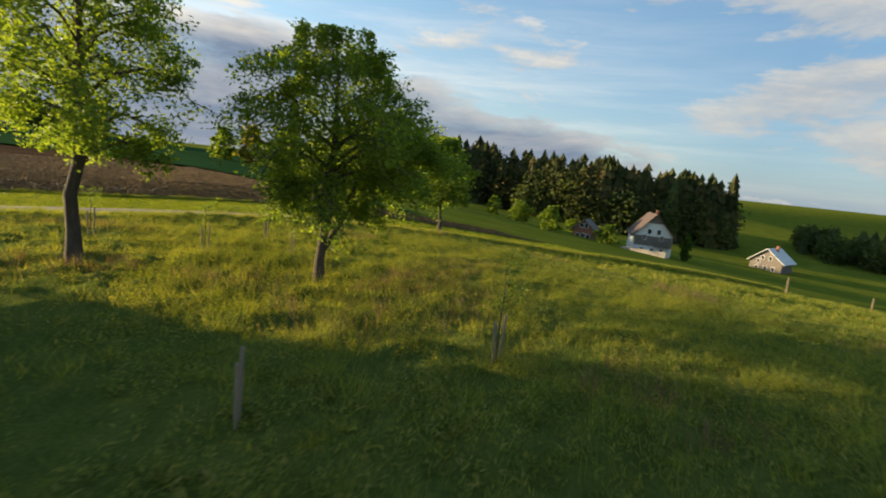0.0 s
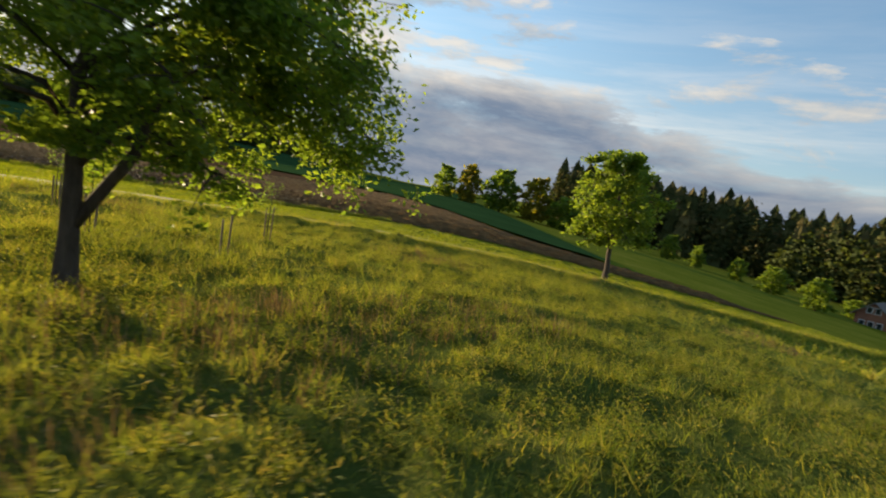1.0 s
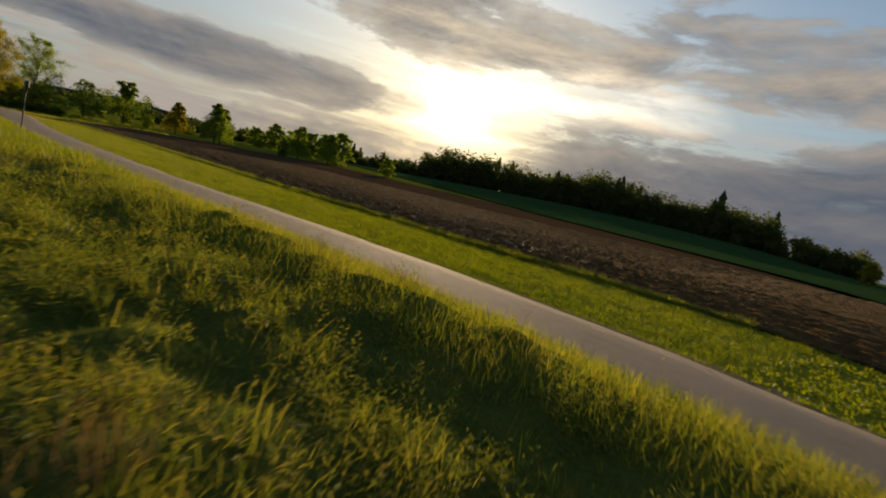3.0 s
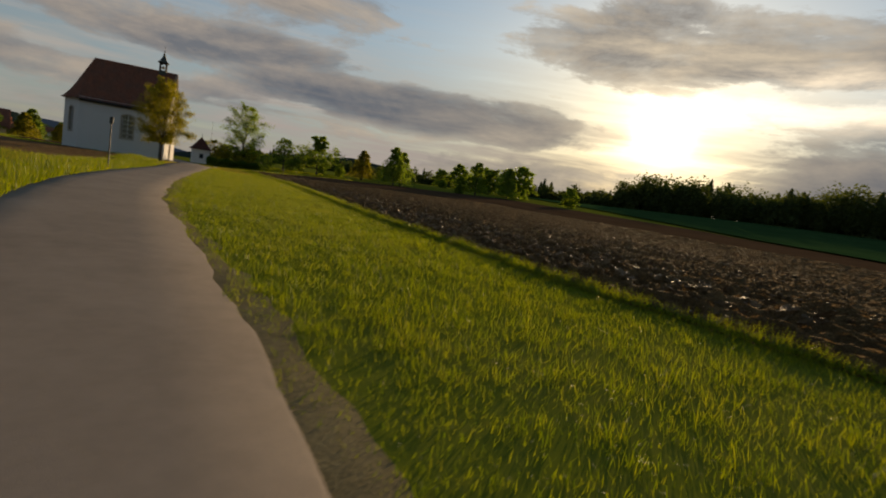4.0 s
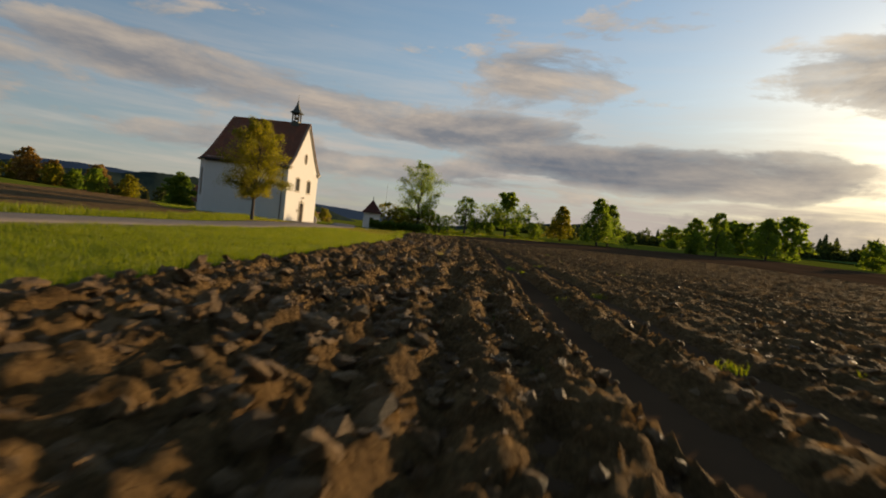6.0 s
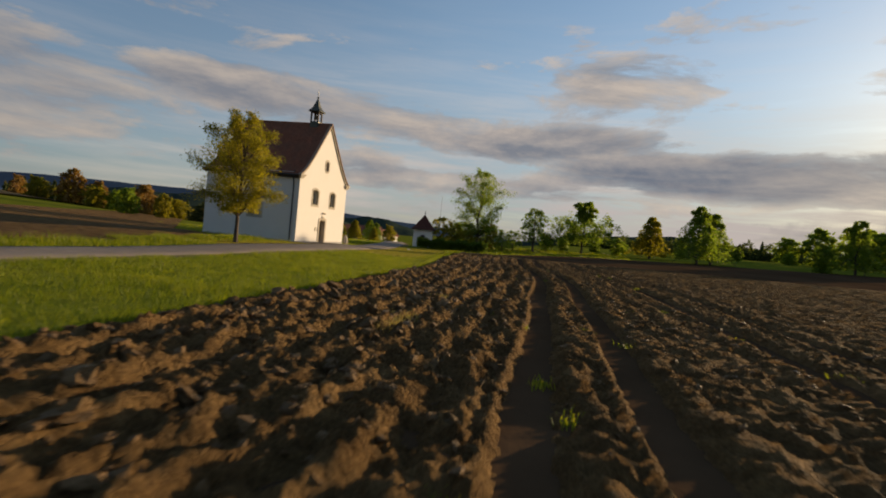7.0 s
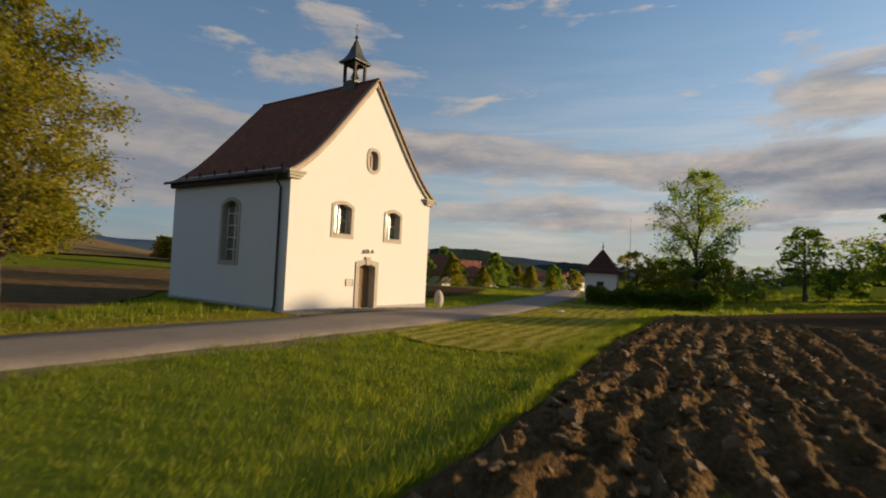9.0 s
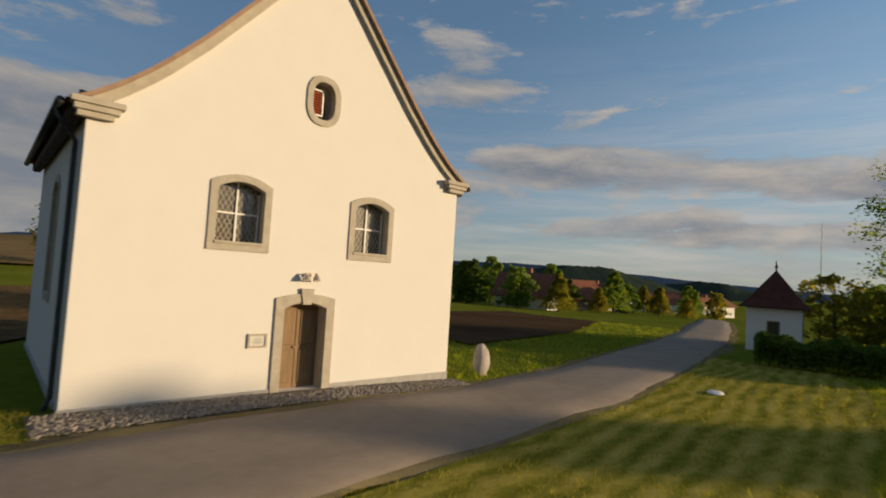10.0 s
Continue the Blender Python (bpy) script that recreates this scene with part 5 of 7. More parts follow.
def belfry(ch):
    """The open ridge turret with its bell, flared spire, ball and cross."""
    y, z = 1.62, 11.15
    tu = part("turret", box(MID - 0.42, MID + 0.42, y - 0.42, y + 0.42, z, 11.75, 0.02), M["copper"], ch, "small open bell turret with flared spire")
    for sx in (-1, 1):
        for sy in (-1, 1):
            part("post", box(MID + sx * 0.36 - 0.07, MID + sx * 0.36 + 0.07, y + sy * 0.36 - 0.07, y + sy * 0.36 + 0.07, 11.7, 12.72, 0.01), M["dark_wood"], tu)
    for q in range(4):
        bm = prism([(-0.36, 12.45), (-0.30, 12.45), (-0.16, 12.6), (0.0, 12.65), (0.16, 12.6), (0.30, 12.45), (0.36, 12.45), (0.36, 12.74), (-0.36, 12.74)], -0.40, -0.34)
        bm.transform(pose(MID, y, 0, 0, 0, 90 * q))
        part("arch_board", bm, M["dark_wood"], tu)
    part("bell", lathe([(0.22, 11.98), (0.2, 12.02), (0.15, 12.16), (0.12, 12.28), (0.06, 12.34), (0.02, 12.42)], 14, None, (MID, y, 0)), M["bronze"], tu, "small bronze bell")
    r2 = math.sqrt(2)
    part("spire", lathe([(0.60 * r2, 12.70), (0.62 * r2, 12.76), (0.42 * r2, 12.98), (0.29 * r2, 13.22), (0.19 * r2, 13.55), (0.07 * r2, 13.95), (0.03, 14.08)], 4, None, (MID, y, 0), math.pi / 4), M["copper"], tu, "dark flared spire roof")
    part("finial_ball", lathe([(0.02, 14.04), (0.07, 14.08), (0.10, 14.15), (0.07, 14.23), (0.02, 14.27)], 12, None, (MID, y, 0)), M["copper"], tu)
    bm = box(MID - 0.018, MID + 0.018, y - 0.018, y + 0.018, 14.2, 14.88)
    box(MID - 0.15, MID + 0.15, y - 0.016, y + 0.016, 14.58, 14.62, 0.0, bm)
    part("cross", bm, M["metal_dark"], tu)


def roof_material():
    """Plain tiles: staggered joints in the courses, weathering in streaks."""
    m = bpy.data.materials.new("plain_tile_roof")
    m.use_nodes = True
    k = Nodes(m.node_tree)
    co = k.tree.nodes.new("ShaderNodeTexCoord").outputs["Object"]
    sep = k.tree.nodes.new("ShaderNodeSeparateXYZ")
    k.link(co, sep.inputs[0])
    comb = k.tree.nodes.new("ShaderNodeCombineXYZ")
    k.link(sep.outputs[1], comb.inputs[0])
    k.link(k.math("MULTIPLY", sep.outputs[2], 1.25), comb.inputs[1])
    br = k.tree.nodes.new("ShaderNodeTexBrick")
    br.inputs["Scale"].default_value = 1.0
    br.inputs["Brick Width"].default_value, br.inputs["Row Height"].default_value, br.inputs["Mortar Size"].default_value = 0.18, 0.155, 0.006
    br.inputs["Color1"].default_value, br.inputs["Color2"].default_value, br.inputs["Mortar"].default_value = (0.20, 0.072, 0.042, 1), (0.30, 0.11, 0.062, 1), (0.07, 0.03, 0.02, 1)
    k.link(comb.outputs[0], br.inputs["Vector"])
    f = k.noise(k.mapping(co, (1, 1, 0.25)), 1.3, 5.0)
    col = k.mix(k.ramp(f, [(0.35, 0.0), (0.7, 0.55)]), br.outputs["Color"], (0.13, 0.083, 0.06))
    b = k.tree.nodes.new("ShaderNodeBsdfPrincipled")
    b.inputs["Roughness"].default_value, b.inputs["Specular IOR Level"].default_value = 0.9, 0.1
    k.link(col, b.inputs["Base Color"])
    bn = k.tree.nodes.new("ShaderNodeBump")
    bn.inputs["Strength"].default_value, bn.inputs["Distance"].default_value = 0.6, 0.02
    k.link(k.math("ADD", br.outputs["Fac"], k.noise(co, 30.0)), bn.inputs["Height"])
    bn.invert = True
    k.link(bn.outputs[0], b.inputs["Normal"])
    out = k.tree.nodes.new("ShaderNodeOutputMaterial")
    k.link(b.outputs[0], out.inputs[0])
    return m


M["roof"] = roof_material()
build_chapel()


def blob(rng, rx, ry, rz, rough=0.18, sub=2, flat=0.0):
    """An uneven lump of stone or earth, as vertices and faces."""
    bm = bmesh.new()
    bmesh.ops.create_icosphere(bm, subdivisions=sub, radius=1.0)
    o = Vector((rng.uniform(0, 50), rng.uniform(0, 50), rng.uniform(0, 50)))
    for v in bm.verts:
        d = 1 + rough * (noise.noise(v.co * 1.6 + o) + 0.5 * noise.noise(v.co * 4 + o))
        v.co = Vector((v.co.x * rx * d, v.co.y * ry * d, max(v.co.z * d, -1 + flat) * rz))
    return bm


def chapel_yard():
    rng = random.Random(4)
    ap = fitted_sheet("gravel_strip", ([(-0.5, -1.4), (10.2, -0.95)], [(-0.5, 0.0), (10.2, 0.0)]), M["gravel"], 0.025, 0.25)
    tagged(ap, "pebble and gravel strip along the chapel front", "gravel", kind="structure")
    shapes = []
    for i in range(6):
        bm = blob(rng, 0.05, 0.036, 0.026, 0.25, 1)
        me = bpy.data.meshes.new("pebble")
        bm.to_mesh(me)
        bm.free()
        me.materials.append(M["pebble"])
        shapes.append(me)
    pile = Pile()
    for i in range(5200):
        x = rng.uniform(-0.45, 10.15)
        depth = np.interp(x, (-0.9, 10.4), (1.45, 0.95))
        y = -rng.uniform(0.07, depth)
        if 4.2 < x < 5.7 and y > -0.32:
            continue
        z = ground_z(x, y) + 0.028
        if i < 280:
            ob = new("pebble", shapes[i % 6])
            ob.parent = ap
            ob.matrix_local = pose(x, y, z, rng.uniform(0, 360), 0, rng.uniform(0, 360)) @ Matrix.Scale(rng.uniform(0.6, 1.3), 4)
        else:
            r = rng.uniform(0.018, 0.05)
            a = rng.uniform(0, 3.14)
            c, s = math.cos(a) * r, math.sin(a) * r
            h = r * 0.7
            pile.put([(x + c, y + s, z), (x - s * 0.7, y + c * 0.7, z), (x - c, y - s, z), (x + s * 0.7, y - c * 0.7, z), (x + c * 0.3, y + s * 0.3, z + h), (x - c * 0.4, y - s * 0.4, z + h * 0.9)], [(0, 1, 4), (1, 2, 5), (1, 5, 4), (2, 3, 5), (3, 0, 4), (3, 4, 5)])
    me = pile.mesh("pebbles", M["pebble"])
    tagged(new("pebbles", me), "loose grey and brown pebbles", "pebbles", kind="stuff")
    # kerb of the strip
    xs = np.linspace(-0.5, 10.25, 40)
    for i in range(len(xs) - 1):
        x0, x1 = xs[i], xs[i + 1] - 0.012
        y = -np.interp((x0 + x1) / 2, (-0.9, 10.4), (1.52, 1.02))
        k = part("kerb_stone", box(x0, x1, y - 0.05, y + 0.05, ground_z(x0, y) - 0.08, ground_z(x0, y) + 0.012 + rng.uniform(-0.006, 0.006), 0.01), M["gravel"], ap)
    # boulder beside the lane
    bm = blob(rng, 0.40, 0.28, 0.62, 0.14, 3)
    for v in bm.verts:
        v.co.z = v.co.z * (1 - 0.12 * v.co.x)
    me = bpy.data.meshes.new("boulder")
    bm.to_mesh(me)
    bm.free()
    me.materials.append(M["rock"])
    me.polygons.foreach_set("use_smooth", np.ones(len(me.polygons), bool))
    st = new("boulder", me)
    st.matrix_world = pose(12.1, 0.55, ground_z(12.1, 0.55) + 0.42, 0, 6, 25)
    tagged(st, "upright pale field boulder beside the lane", "boulder")

    # pale slab lying in the mown grass
    sl = new("stone_slab", bpy.data.meshes.new("stone_slab"))
    bm = blob(rng, 0.42, 0.26, 0.05, 0.2, 2)
    bm.to_mesh(sl.data)
    bm.free()
    sl.data.materials.append(M["house_white"])
    sl.matrix_world = pose(17.1, -5.4, ground_z(17.1, -5.4) + 0.06, 0, 0, 20)
    tagged(sl, "small pale stone slab lying on mown grass", "stone slab")


chapel_yard()


def build_hut():
    """The little white house with a pyramid roof, beyond the lane."""
    cx, cy = 36.6, -1.6
    z0 = ground_z(cx, cy) - 0.05
    h = thing("wayside_hut", "small white square hut with dark red pyramid roof", "hut", (cx, cy, z0), 12)
    w, eave, peak = 1.45, 2.75, 5.05
    for q in range(4):
        bm = box(-w, w - 0.25, -w, -w + 0.25, -0.4, eave)
        bm.transform(pose(0, 0, 0, 0, 0, 90 * q))
        part("wall", bm, M["plaster"], h, "white plastered wall")
    for q in (0, 3):
        bm = ring_plate([(-0.35, 1.0), (0.35, 1.0), (0.35, 1.9), (-0.35, 1.9)], [(-0.28, 1.07), (0.28, 1.07), (0.28, 1.83), (-0.28, 1.83)], -w - 0.03, -w + 0.04)
        bm.transform(pose(0, 0, 0, 0, 0, 90 * q))
        wf = part("window_frame", bm, M["timber"], h)
        bm = box(-0.3, 0.3, -w - 0.012, -w + 0.02, 1.05, 1.85)
        bm.transform(pose(0, 0, 0, 0, 0, 90 * q))
        part("pane", bm, M["pane_dark"], wf)
    r2 = math.sqrt(2)
    prof = [((w + 0.38) * r2, eave - 0.08), ((w + 0.40) * r2, eave), ((w - 0.08) * r2, eave + 0.45), (0.96 * r2, eave + 1.05), (0.44 * r2, eave + 1.75), (0.05, peak)]
    part("roof", lathe(prof, 4, None, (0, 0, 0), math.pi / 4), M["hut_tile"], h, "dark red flared pyramid roof")
    part("finial", lathe([(0.04, peak - 0.1), (0.05, peak + 0.15), (0.1, peak + 0.25), (0.05, peak + 0.36), (0.015, peak + 0.7)], 8), M["metal_dark"], h)


build_hut()

# ---- trees ----


def grow(seed, height, spread_, clear, trunk, rise=0.10, lean=(0, 0), droop=0.15, limbs=9, twigs=7, leaves=9000, leaf=0.075, shape="round", gaps=0.25, puff=1.0, sides=(10, 6, 4), fill=0.35, fork=None, arms=()):
    """Wood and leaves of a broad-leaved tree: a tapered trunk, limbs that divide into twigs, leaves in tufts at the twigs."""
    rnd = random.Random(seed)
    rng = np.random.default_rng(seed)
    wood, tips = Pile(), []
    top = Vector((lean[0], lean[1], height * 0.86))
    stem = []
    for i in range(9):
        s = i / 8
        wob = Vector((rnd.uniform(-1, 1), rnd.uniform(-1, 1), 0)) * 0.035 * height * s * (1 - s) * 2
        stem.append(Vector((top.x * s**1.3, top.y * s**1.3, top.z * s)) + wob)
    rad = [trunk * (1.28 if i == 0 else 1.0) * (1 - 0.85 * (i / 8)) ** 0.8 for i in range(9)]
    wood.put(*tube([Vector((0, 0, -0.25))] + stem, [rad[0] * 1.25] + rad, sides[0]))

    def on_stem(s):
        q = min(s * 8, 7.999)
        i = int(q)
        return stem[i].lerp(stem[i + 1], q - i), rad[i] + (rad[i + 1] - rad[i]) * (q - i)

    if fork is not None:
        p, r = on_stem(0.17)
        e = Vector((math.cos(fork) * 1.7, math.sin(fork) * 1.7, height * 0.56))
        wood.put(*tube([p - Vector((0, 0, 0.15)), p.lerp(e, 0.35) + Vector((math.cos(fork), math.sin(fork), 0)) * 0.25, p.lerp(e, 0.7), e], [r * 0.75, r * 0.62, r * 0.42, r * 0.15], 9))
        tips += [(p.lerp(e, q), 1.4) for q in (0.7, 0.85, 1.0)]

    def girth(s):
        """How far the crown reaches at a share of the height."""
        if shape == "cone":
            return 1.08 - s * 0.85
        if shape == "egg":
            return math.sin(math.pi * min(1, 0.15 + s * 0.85)) ** 0.6
        if shape == "mushroom":
            return 1.0 if s < 0.52 else (0.22 if s < 0.66 else 0.33)
        return math.sin(math.pi * (0.16 + 0.76 * s)) ** 0.55

    for k in range(limbs):
        s = (k + rnd.uniform(0.1, 0.9)) / limbs
        z = clear + (height * 0.98 - clear) * s
        p, r = on_stem(min(0.97, max(clear * 0.75, z - height * rise) / top.z))
        a = k * 2.4 + rnd.uniform(-0.5, 0.5)
        reach = spread_ * girth(s) * rnd.uniform(0.75, 1.1)
        end = Vector((p.x + math.cos(a) * reach, p.y + math.sin(a) * reach, z + height * 0.05 * (s - 0.2)))
        lift = reach * 0.22
        path = [p.lerp(end, q) + Vector((0, 0, lift * math.sin(math.pi * q) - droop * reach * q * q)) + Vector((rnd.uniform(-1, 1), rnd.uniform(-1, 1), rnd.uniform(-1, 1))) * reach * 0.05 * (q > 0) for q in (0, 0.25, 0.5, 0.75, 1)]
        r0 = max(0.02, r * 0.55)
        wood.put(*tube(path, [r0 * (1 - 0.82 * q) for q in (0, 0.25, 0.5, 0.75, 1)], sides[1]))
        for j in range(twigs):
            q = rnd.uniform(0.3, 1.0)
            i = min(3, int(q * 4))
            b = path[i].lerp(path[i + 1], q * 4 - i)
            d = Vector((math.cos(a) + rnd.uniform(-1.2, 1.2), math.sin(a) + rnd.uniform(-1.2, 1.2), rnd.uniform(-0.5, 0.9))).normalized()
            ln = reach * rnd.uniform(0.18, 0.42)
            e = b + d * ln - Vector((0, 0, droop * ln * 1.5))
            m = b.lerp(e, 0.55) + Vector((0, 0, ln * 0.08))
            wood.put(*tube([b, m, e], [r0 * 0.28, r0 * 0.16, 0.006], sides[2]))
            tips += [(b.lerp(e, 0.45), ln), (m, ln), (e, ln), (b.lerp(e, 0.8), ln)]
        tips.append((path[4], reach * 0.2))
        for q in (0.45, 0.6, 0.75, 0.9):
            i = min(3, int(q * 4))
            tips.append((path[i].lerp(path[i + 1], q * 4 - i), reach * 0.3))
    for a, reach, z, from_ in arms:
        p, r = on_stem(from_)
        end = Vector((math.cos(a) * reach, math.sin(a) * reach, z))
        path = [p.lerp(end, q) + Vector((0, 0, reach * 0.24 * math.sin(math.pi * q))) for q in (0, 0.25, 0.5, 0.75, 1)]
        wood.put(*tube(path, [r * 0.6 * (1 - 0.85 * q) for q in (0, 0.25, 0.5, 0.75, 1)], sides[1]))
        for j in range(34):
            q = rnd.uniform(0.35, 1.0)
            i = min(3, int(q * 4))
            b = path[i].lerp(path[i + 1], q * 4 - i)
            e = b + Vector((math.cos(a) * 0.6 + rnd.uniform(-1, 1), math.sin(a) * 0.6 + rnd.uniform(-1, 1), rnd.uniform(-1.1, 0.5))) * rnd.uniform(0.4, 0.9)
            wood.put(*tube([b, b.lerp(e, 0.5) + Vector((0, 0, 0.08)), e], [r * 0.1, r * 0.06, 0.006], sides[2]))
            tips += [(b.lerp(e, w), 0.9) for w in (0.3, 0.5, 0.7, 0.85, 1.0)]
    for s in (0.55, 0.7, 0.82, 0.92):
        tips.append((on_stem(s)[0], height * 0.09))
    tips = [t for t in tips if t[0].z > 0.55 * clear]
    keep = [t for t in tips if rnd.random() > gaps * 0.6]
    c = np.array([tuple(t[0]) for t in keep])
    w = np.array([max(0.32, min(0.72, t[1] * 0.5)) for t in keep]) * puff * (height / 9.0) ** 0.35
    i = rng.integers(0, len(c), leaves)
    ball = rng.normal(0, 1, (leaves, 3))
    ball *= (rng.random(leaves) ** 0.45 / np.linalg.norm(ball, axis=1))[:, None]
    centres = c[i] + ball * w[i][:, None] * np.array([1.0, 1.0, 0.75])
    centres[:, 2] -= droop * rng.random(leaves) * 0.9
    # leaves all through the crown, in lumps with holes between them
    n = int(leaves * fill * 3)
    s = rng.random(n)
    wide = spread_ * 0.92 * np.array([girth(q) for q in np.linspace(0, 1, 60)])[(s * 59.9).astype(int)]
    a = rng.uniform(0, 2 * np.pi, n)
    p = rng.uniform(0, 6.28, 6)
    lump = 0.82 + 0.16 * np.sin(3 * a + p[0] + 4 * s) + 0.14 * np.sin(5 * a + p[1] - 9 * s) + 0.10 * np.sin(11 * s + p[2])
    r = wide * lump * rng.random(n) ** 0.4
    x, y = r * np.cos(a), r * np.sin(a)
    z = clear * 0.9 + (height * 0.99 - clear * 0.9) * s - droop * r * 0.35
    f = 2.6 * (9.0 / height)
    holes = np.sin(x * f + p[3]) * np.sin(y * f + p[4]) + np.sin(z * f * 1.2 + p[5]) * np.sin((x + y) * f * 0.8) + 0.35 * rng.normal(0, 1, n)
    bend = np.array([tuple(on_stem(min(0.99, max(0.0, q)))[0]) for q in np.linspace(0, 1, 40)])[:, :2]
    k = np.clip(z / top.z * 39, 0, 39).astype(int)
    mass = np.stack([x + bend[k, 0], y + bend[k, 1], z], -1)[holes > gaps - 0.15][: int(leaves * fill)]
    centres = np.concatenate([centres[: leaves - len(mass)], mass])
    centres = centres[centres[:, 2] > 0.5 * clear]
    v, f = leaf_cards(rng, centres, np.full(len(centres), leaf))
    return wood, (v, f)


GROWN = {}


def tree(name, label, kind, x, y, turn=0.0, size=1.0, foliage="leaf_green", category="tree", group="", z=None, **shape):
    """Plants a tree; like kinds share their meshes."""
    if (kind, foliage) not in GROWN:
        wood, (v, f) = grow(**shape)
        GROWN[kind, foliage] = (wood.mesh("trunk", M["bark"], True), mesh_of("crown", v, f, M[foliage]))
    a, b = GROWN[kind, foliage]
    t = thing(name, label, category, (x, y, ground_z(x, y) if z is None else z), turn, group)
    vary = random.Random(int(x * 7 + y * 13)) if kind == "far_bush" else None
    t.scale = tuple(size * vary.uniform(0.78, 1.22) for _ in range(3)) if vary else (size, size, size)
    part("trunk", a, None, t)
    part("crown", b, None, t)
    return t


TALL = dict(height=8.0, spread_=3.4, clear=2.3, trunk=0.2, droop=0.3, limbs=26, twigs=11, leaves=52000, leaf=0.06, puff=0.9)
tree("fruit_tree", "tall old fruit tree with leaning trunk and backlit leaves", "pear_a", -71.6, 15.4, 180, seed=3, lean=(0.2, 0.0), gaps=0.55, fork=radians(10), **{**TALL, "height": 8.3, "trunk": 0.17, "spread_": 3.1, "clear": 2.7, "droop": 0.3, "leaves": 50000, "leaf": 0.066, "fill": 0.42, "arms": ((0.0, 4.3, 4.4, 0.5), (0.32, 5.0, 3.2, 0.4), (-0.35, 3.7, 4.6, 0.55), (0.62, 4.9, 2.8, 0.34), (0.2, 4.0, 5.4, 0.62), (0.5, 4.9, 3.9, 0.45), (0.8, 4.6, 3.4, 0.38))})
tree("fruit_tree", "tall straight fruit tree with a full green crown", "pear_b", -64.6, 12.0, 150, seed=8, lean=(0.2, 0.2), gaps=0.6, **{**TALL, "height": 10.8, "spread_": 3.7, "clear": 4.2, "droop": 0.25, "trunk": 0.23, "leaves": 33000, "leaf": 0.072})
tree("fruit_tree", "round green fruit tree standing by the lane", "pear_c", -91.8, -11.3, 40, seed=14, lean=(0.3, 0), gaps=0.35, **{**TALL, "height": 9.4, "spread_": 3.1, "clear": 3.2, "droop": 0.2, "leaves": 14000, "leaf": 0.14})
tree("chapel_tree", "slender tree with olive-yellow spring leaves beside the chapel", "linden", -9.94, -1.0, 70, foliage="leaf_olive", seed=23, height=9.4, rise=0.3, spread_=2.9, clear=2.4, trunk=0.14, droop=0.06, limbs=26, twigs=9, leaves=36000, leaf=0.06, gaps=0.3, puff=1.35, shape="egg")
tree("lane_tree", "broad green tree beside the lane", "pear_c", -44.7, 4.1, 200, 0.6)
# added out of view; its crown throws shade over the near meadow
tree("shade_tree", "unseen fruit tree added to shade the meadow foreground", "shade", -52.1, 12.1, 90, seed=15, gaps=0.15, **{**TALL, "height": 10.0, "spread_": 4.6, "clear": 1.4, "leaves": 14000, "leaf": 0.25})
# by the hut
tree("ash_tree", "tall airy tree with sparse light leaves behind the hedge", "ash", 41.5, -9.3, 0, foliage="leaf_green", seed=31, rise=0.26, height=12.8, spread_=4.2, clear=2.6, trunk=0.2, droop=0.05, limbs=22, twigs=8, leaves=14000, leaf=0.115, gaps=0.35, puff=1.25)
LOW = dict(height=3.4, spread_=1.9, clear=0.35, trunk=0.09, droop=0.12, limbs=11, twigs=5, leaves=2000, leaf=0.11, gaps=0.3, puff=1.0, sides=(6, 4, 3), fill=0.45)
FARBUSH = dict(height=6.0, spread_=2.9, clear=0.35, trunk=0.15, droop=0.15, limbs=10, twigs=5, leaves=2400, leaf=0.3, gaps=0.05, puff=1.0, sides=(6, 4, 3), fill=0.6)
ORCH = dict(height=8.2, spread_=4.0, clear=0.7, trunk=0.2, droop=0.3, limbs=14, twigs=6, leaves=9000, leaf=0.2, gaps=0.05, puff=1.15, sides=(7, 5, 3), fill=0.6)
tree("orchard_tree", "thin crooked orchard tree with few leaves", "crooked", 48.3, -18.0, 0, foliage="leaf_green", seed=41, group="orchard trees", **{**ORCH, "height": 7.6, "spread_": 2.7, "clear": 2.0, "leaves": 1900, "gaps": 0.5, "lean": (0.9, 0.2)})
tree("orchard_tree", "wide old orchard tree with a mushroom-like crown", "mushroom", 54.5, -26.2, 30, foliage="leaf_green", seed=42, group="orchard trees", **{**ORCH, "height": 9.3, "spread_": 6.0, "clear": 2.4, "droop": 0.16, "leaves": 11000, "leaf": 0.19, "limbs": 18, "shape": "mushroom"})
tree("orchard_tree", "drooping cone-shaped orchard tree", "cone", 60.5, -38.6, 0, foliage="leaf_olive", seed=43, group="orchard trees", **{**ORCH, "height": 7.8, "spread_": 4.1, "clear": 1.0, "droop": 0.5, "leaf": 0.17, "shape": "cone"})
tree("orchard_tree", "ragged dark orchard tree", "ragged", 49.6, -44.3, 90, foliage="leaf_green", seed=44, group="orchard trees", **{**ORCH, "height": 9.6, "spread_": 4.9, "clear": 1.5, "droop": 0.5, "leaf": 0.19, "leaves": 7500, "gaps": 0.2, "shape": "cone"})
tree("orchard_tree", "tall drooping orchard tree at the field edge", "ragged", 62.0, -72.5, 200, 1.0, group="orchard trees")
tree("orchard_tree", "tall drooping orchard tree at the field edge", "ragged", 67.0, -85.5, 310, 1.0, group="orchard trees")
# extra tree tucked behind the ragged one to cast shade on the mown grass
tree("orchard_tree", "extra ragged orchard tree added to shade the mown patch", "ragged", 55.5, -47.8, 140, 0.92, group="orchard trees")
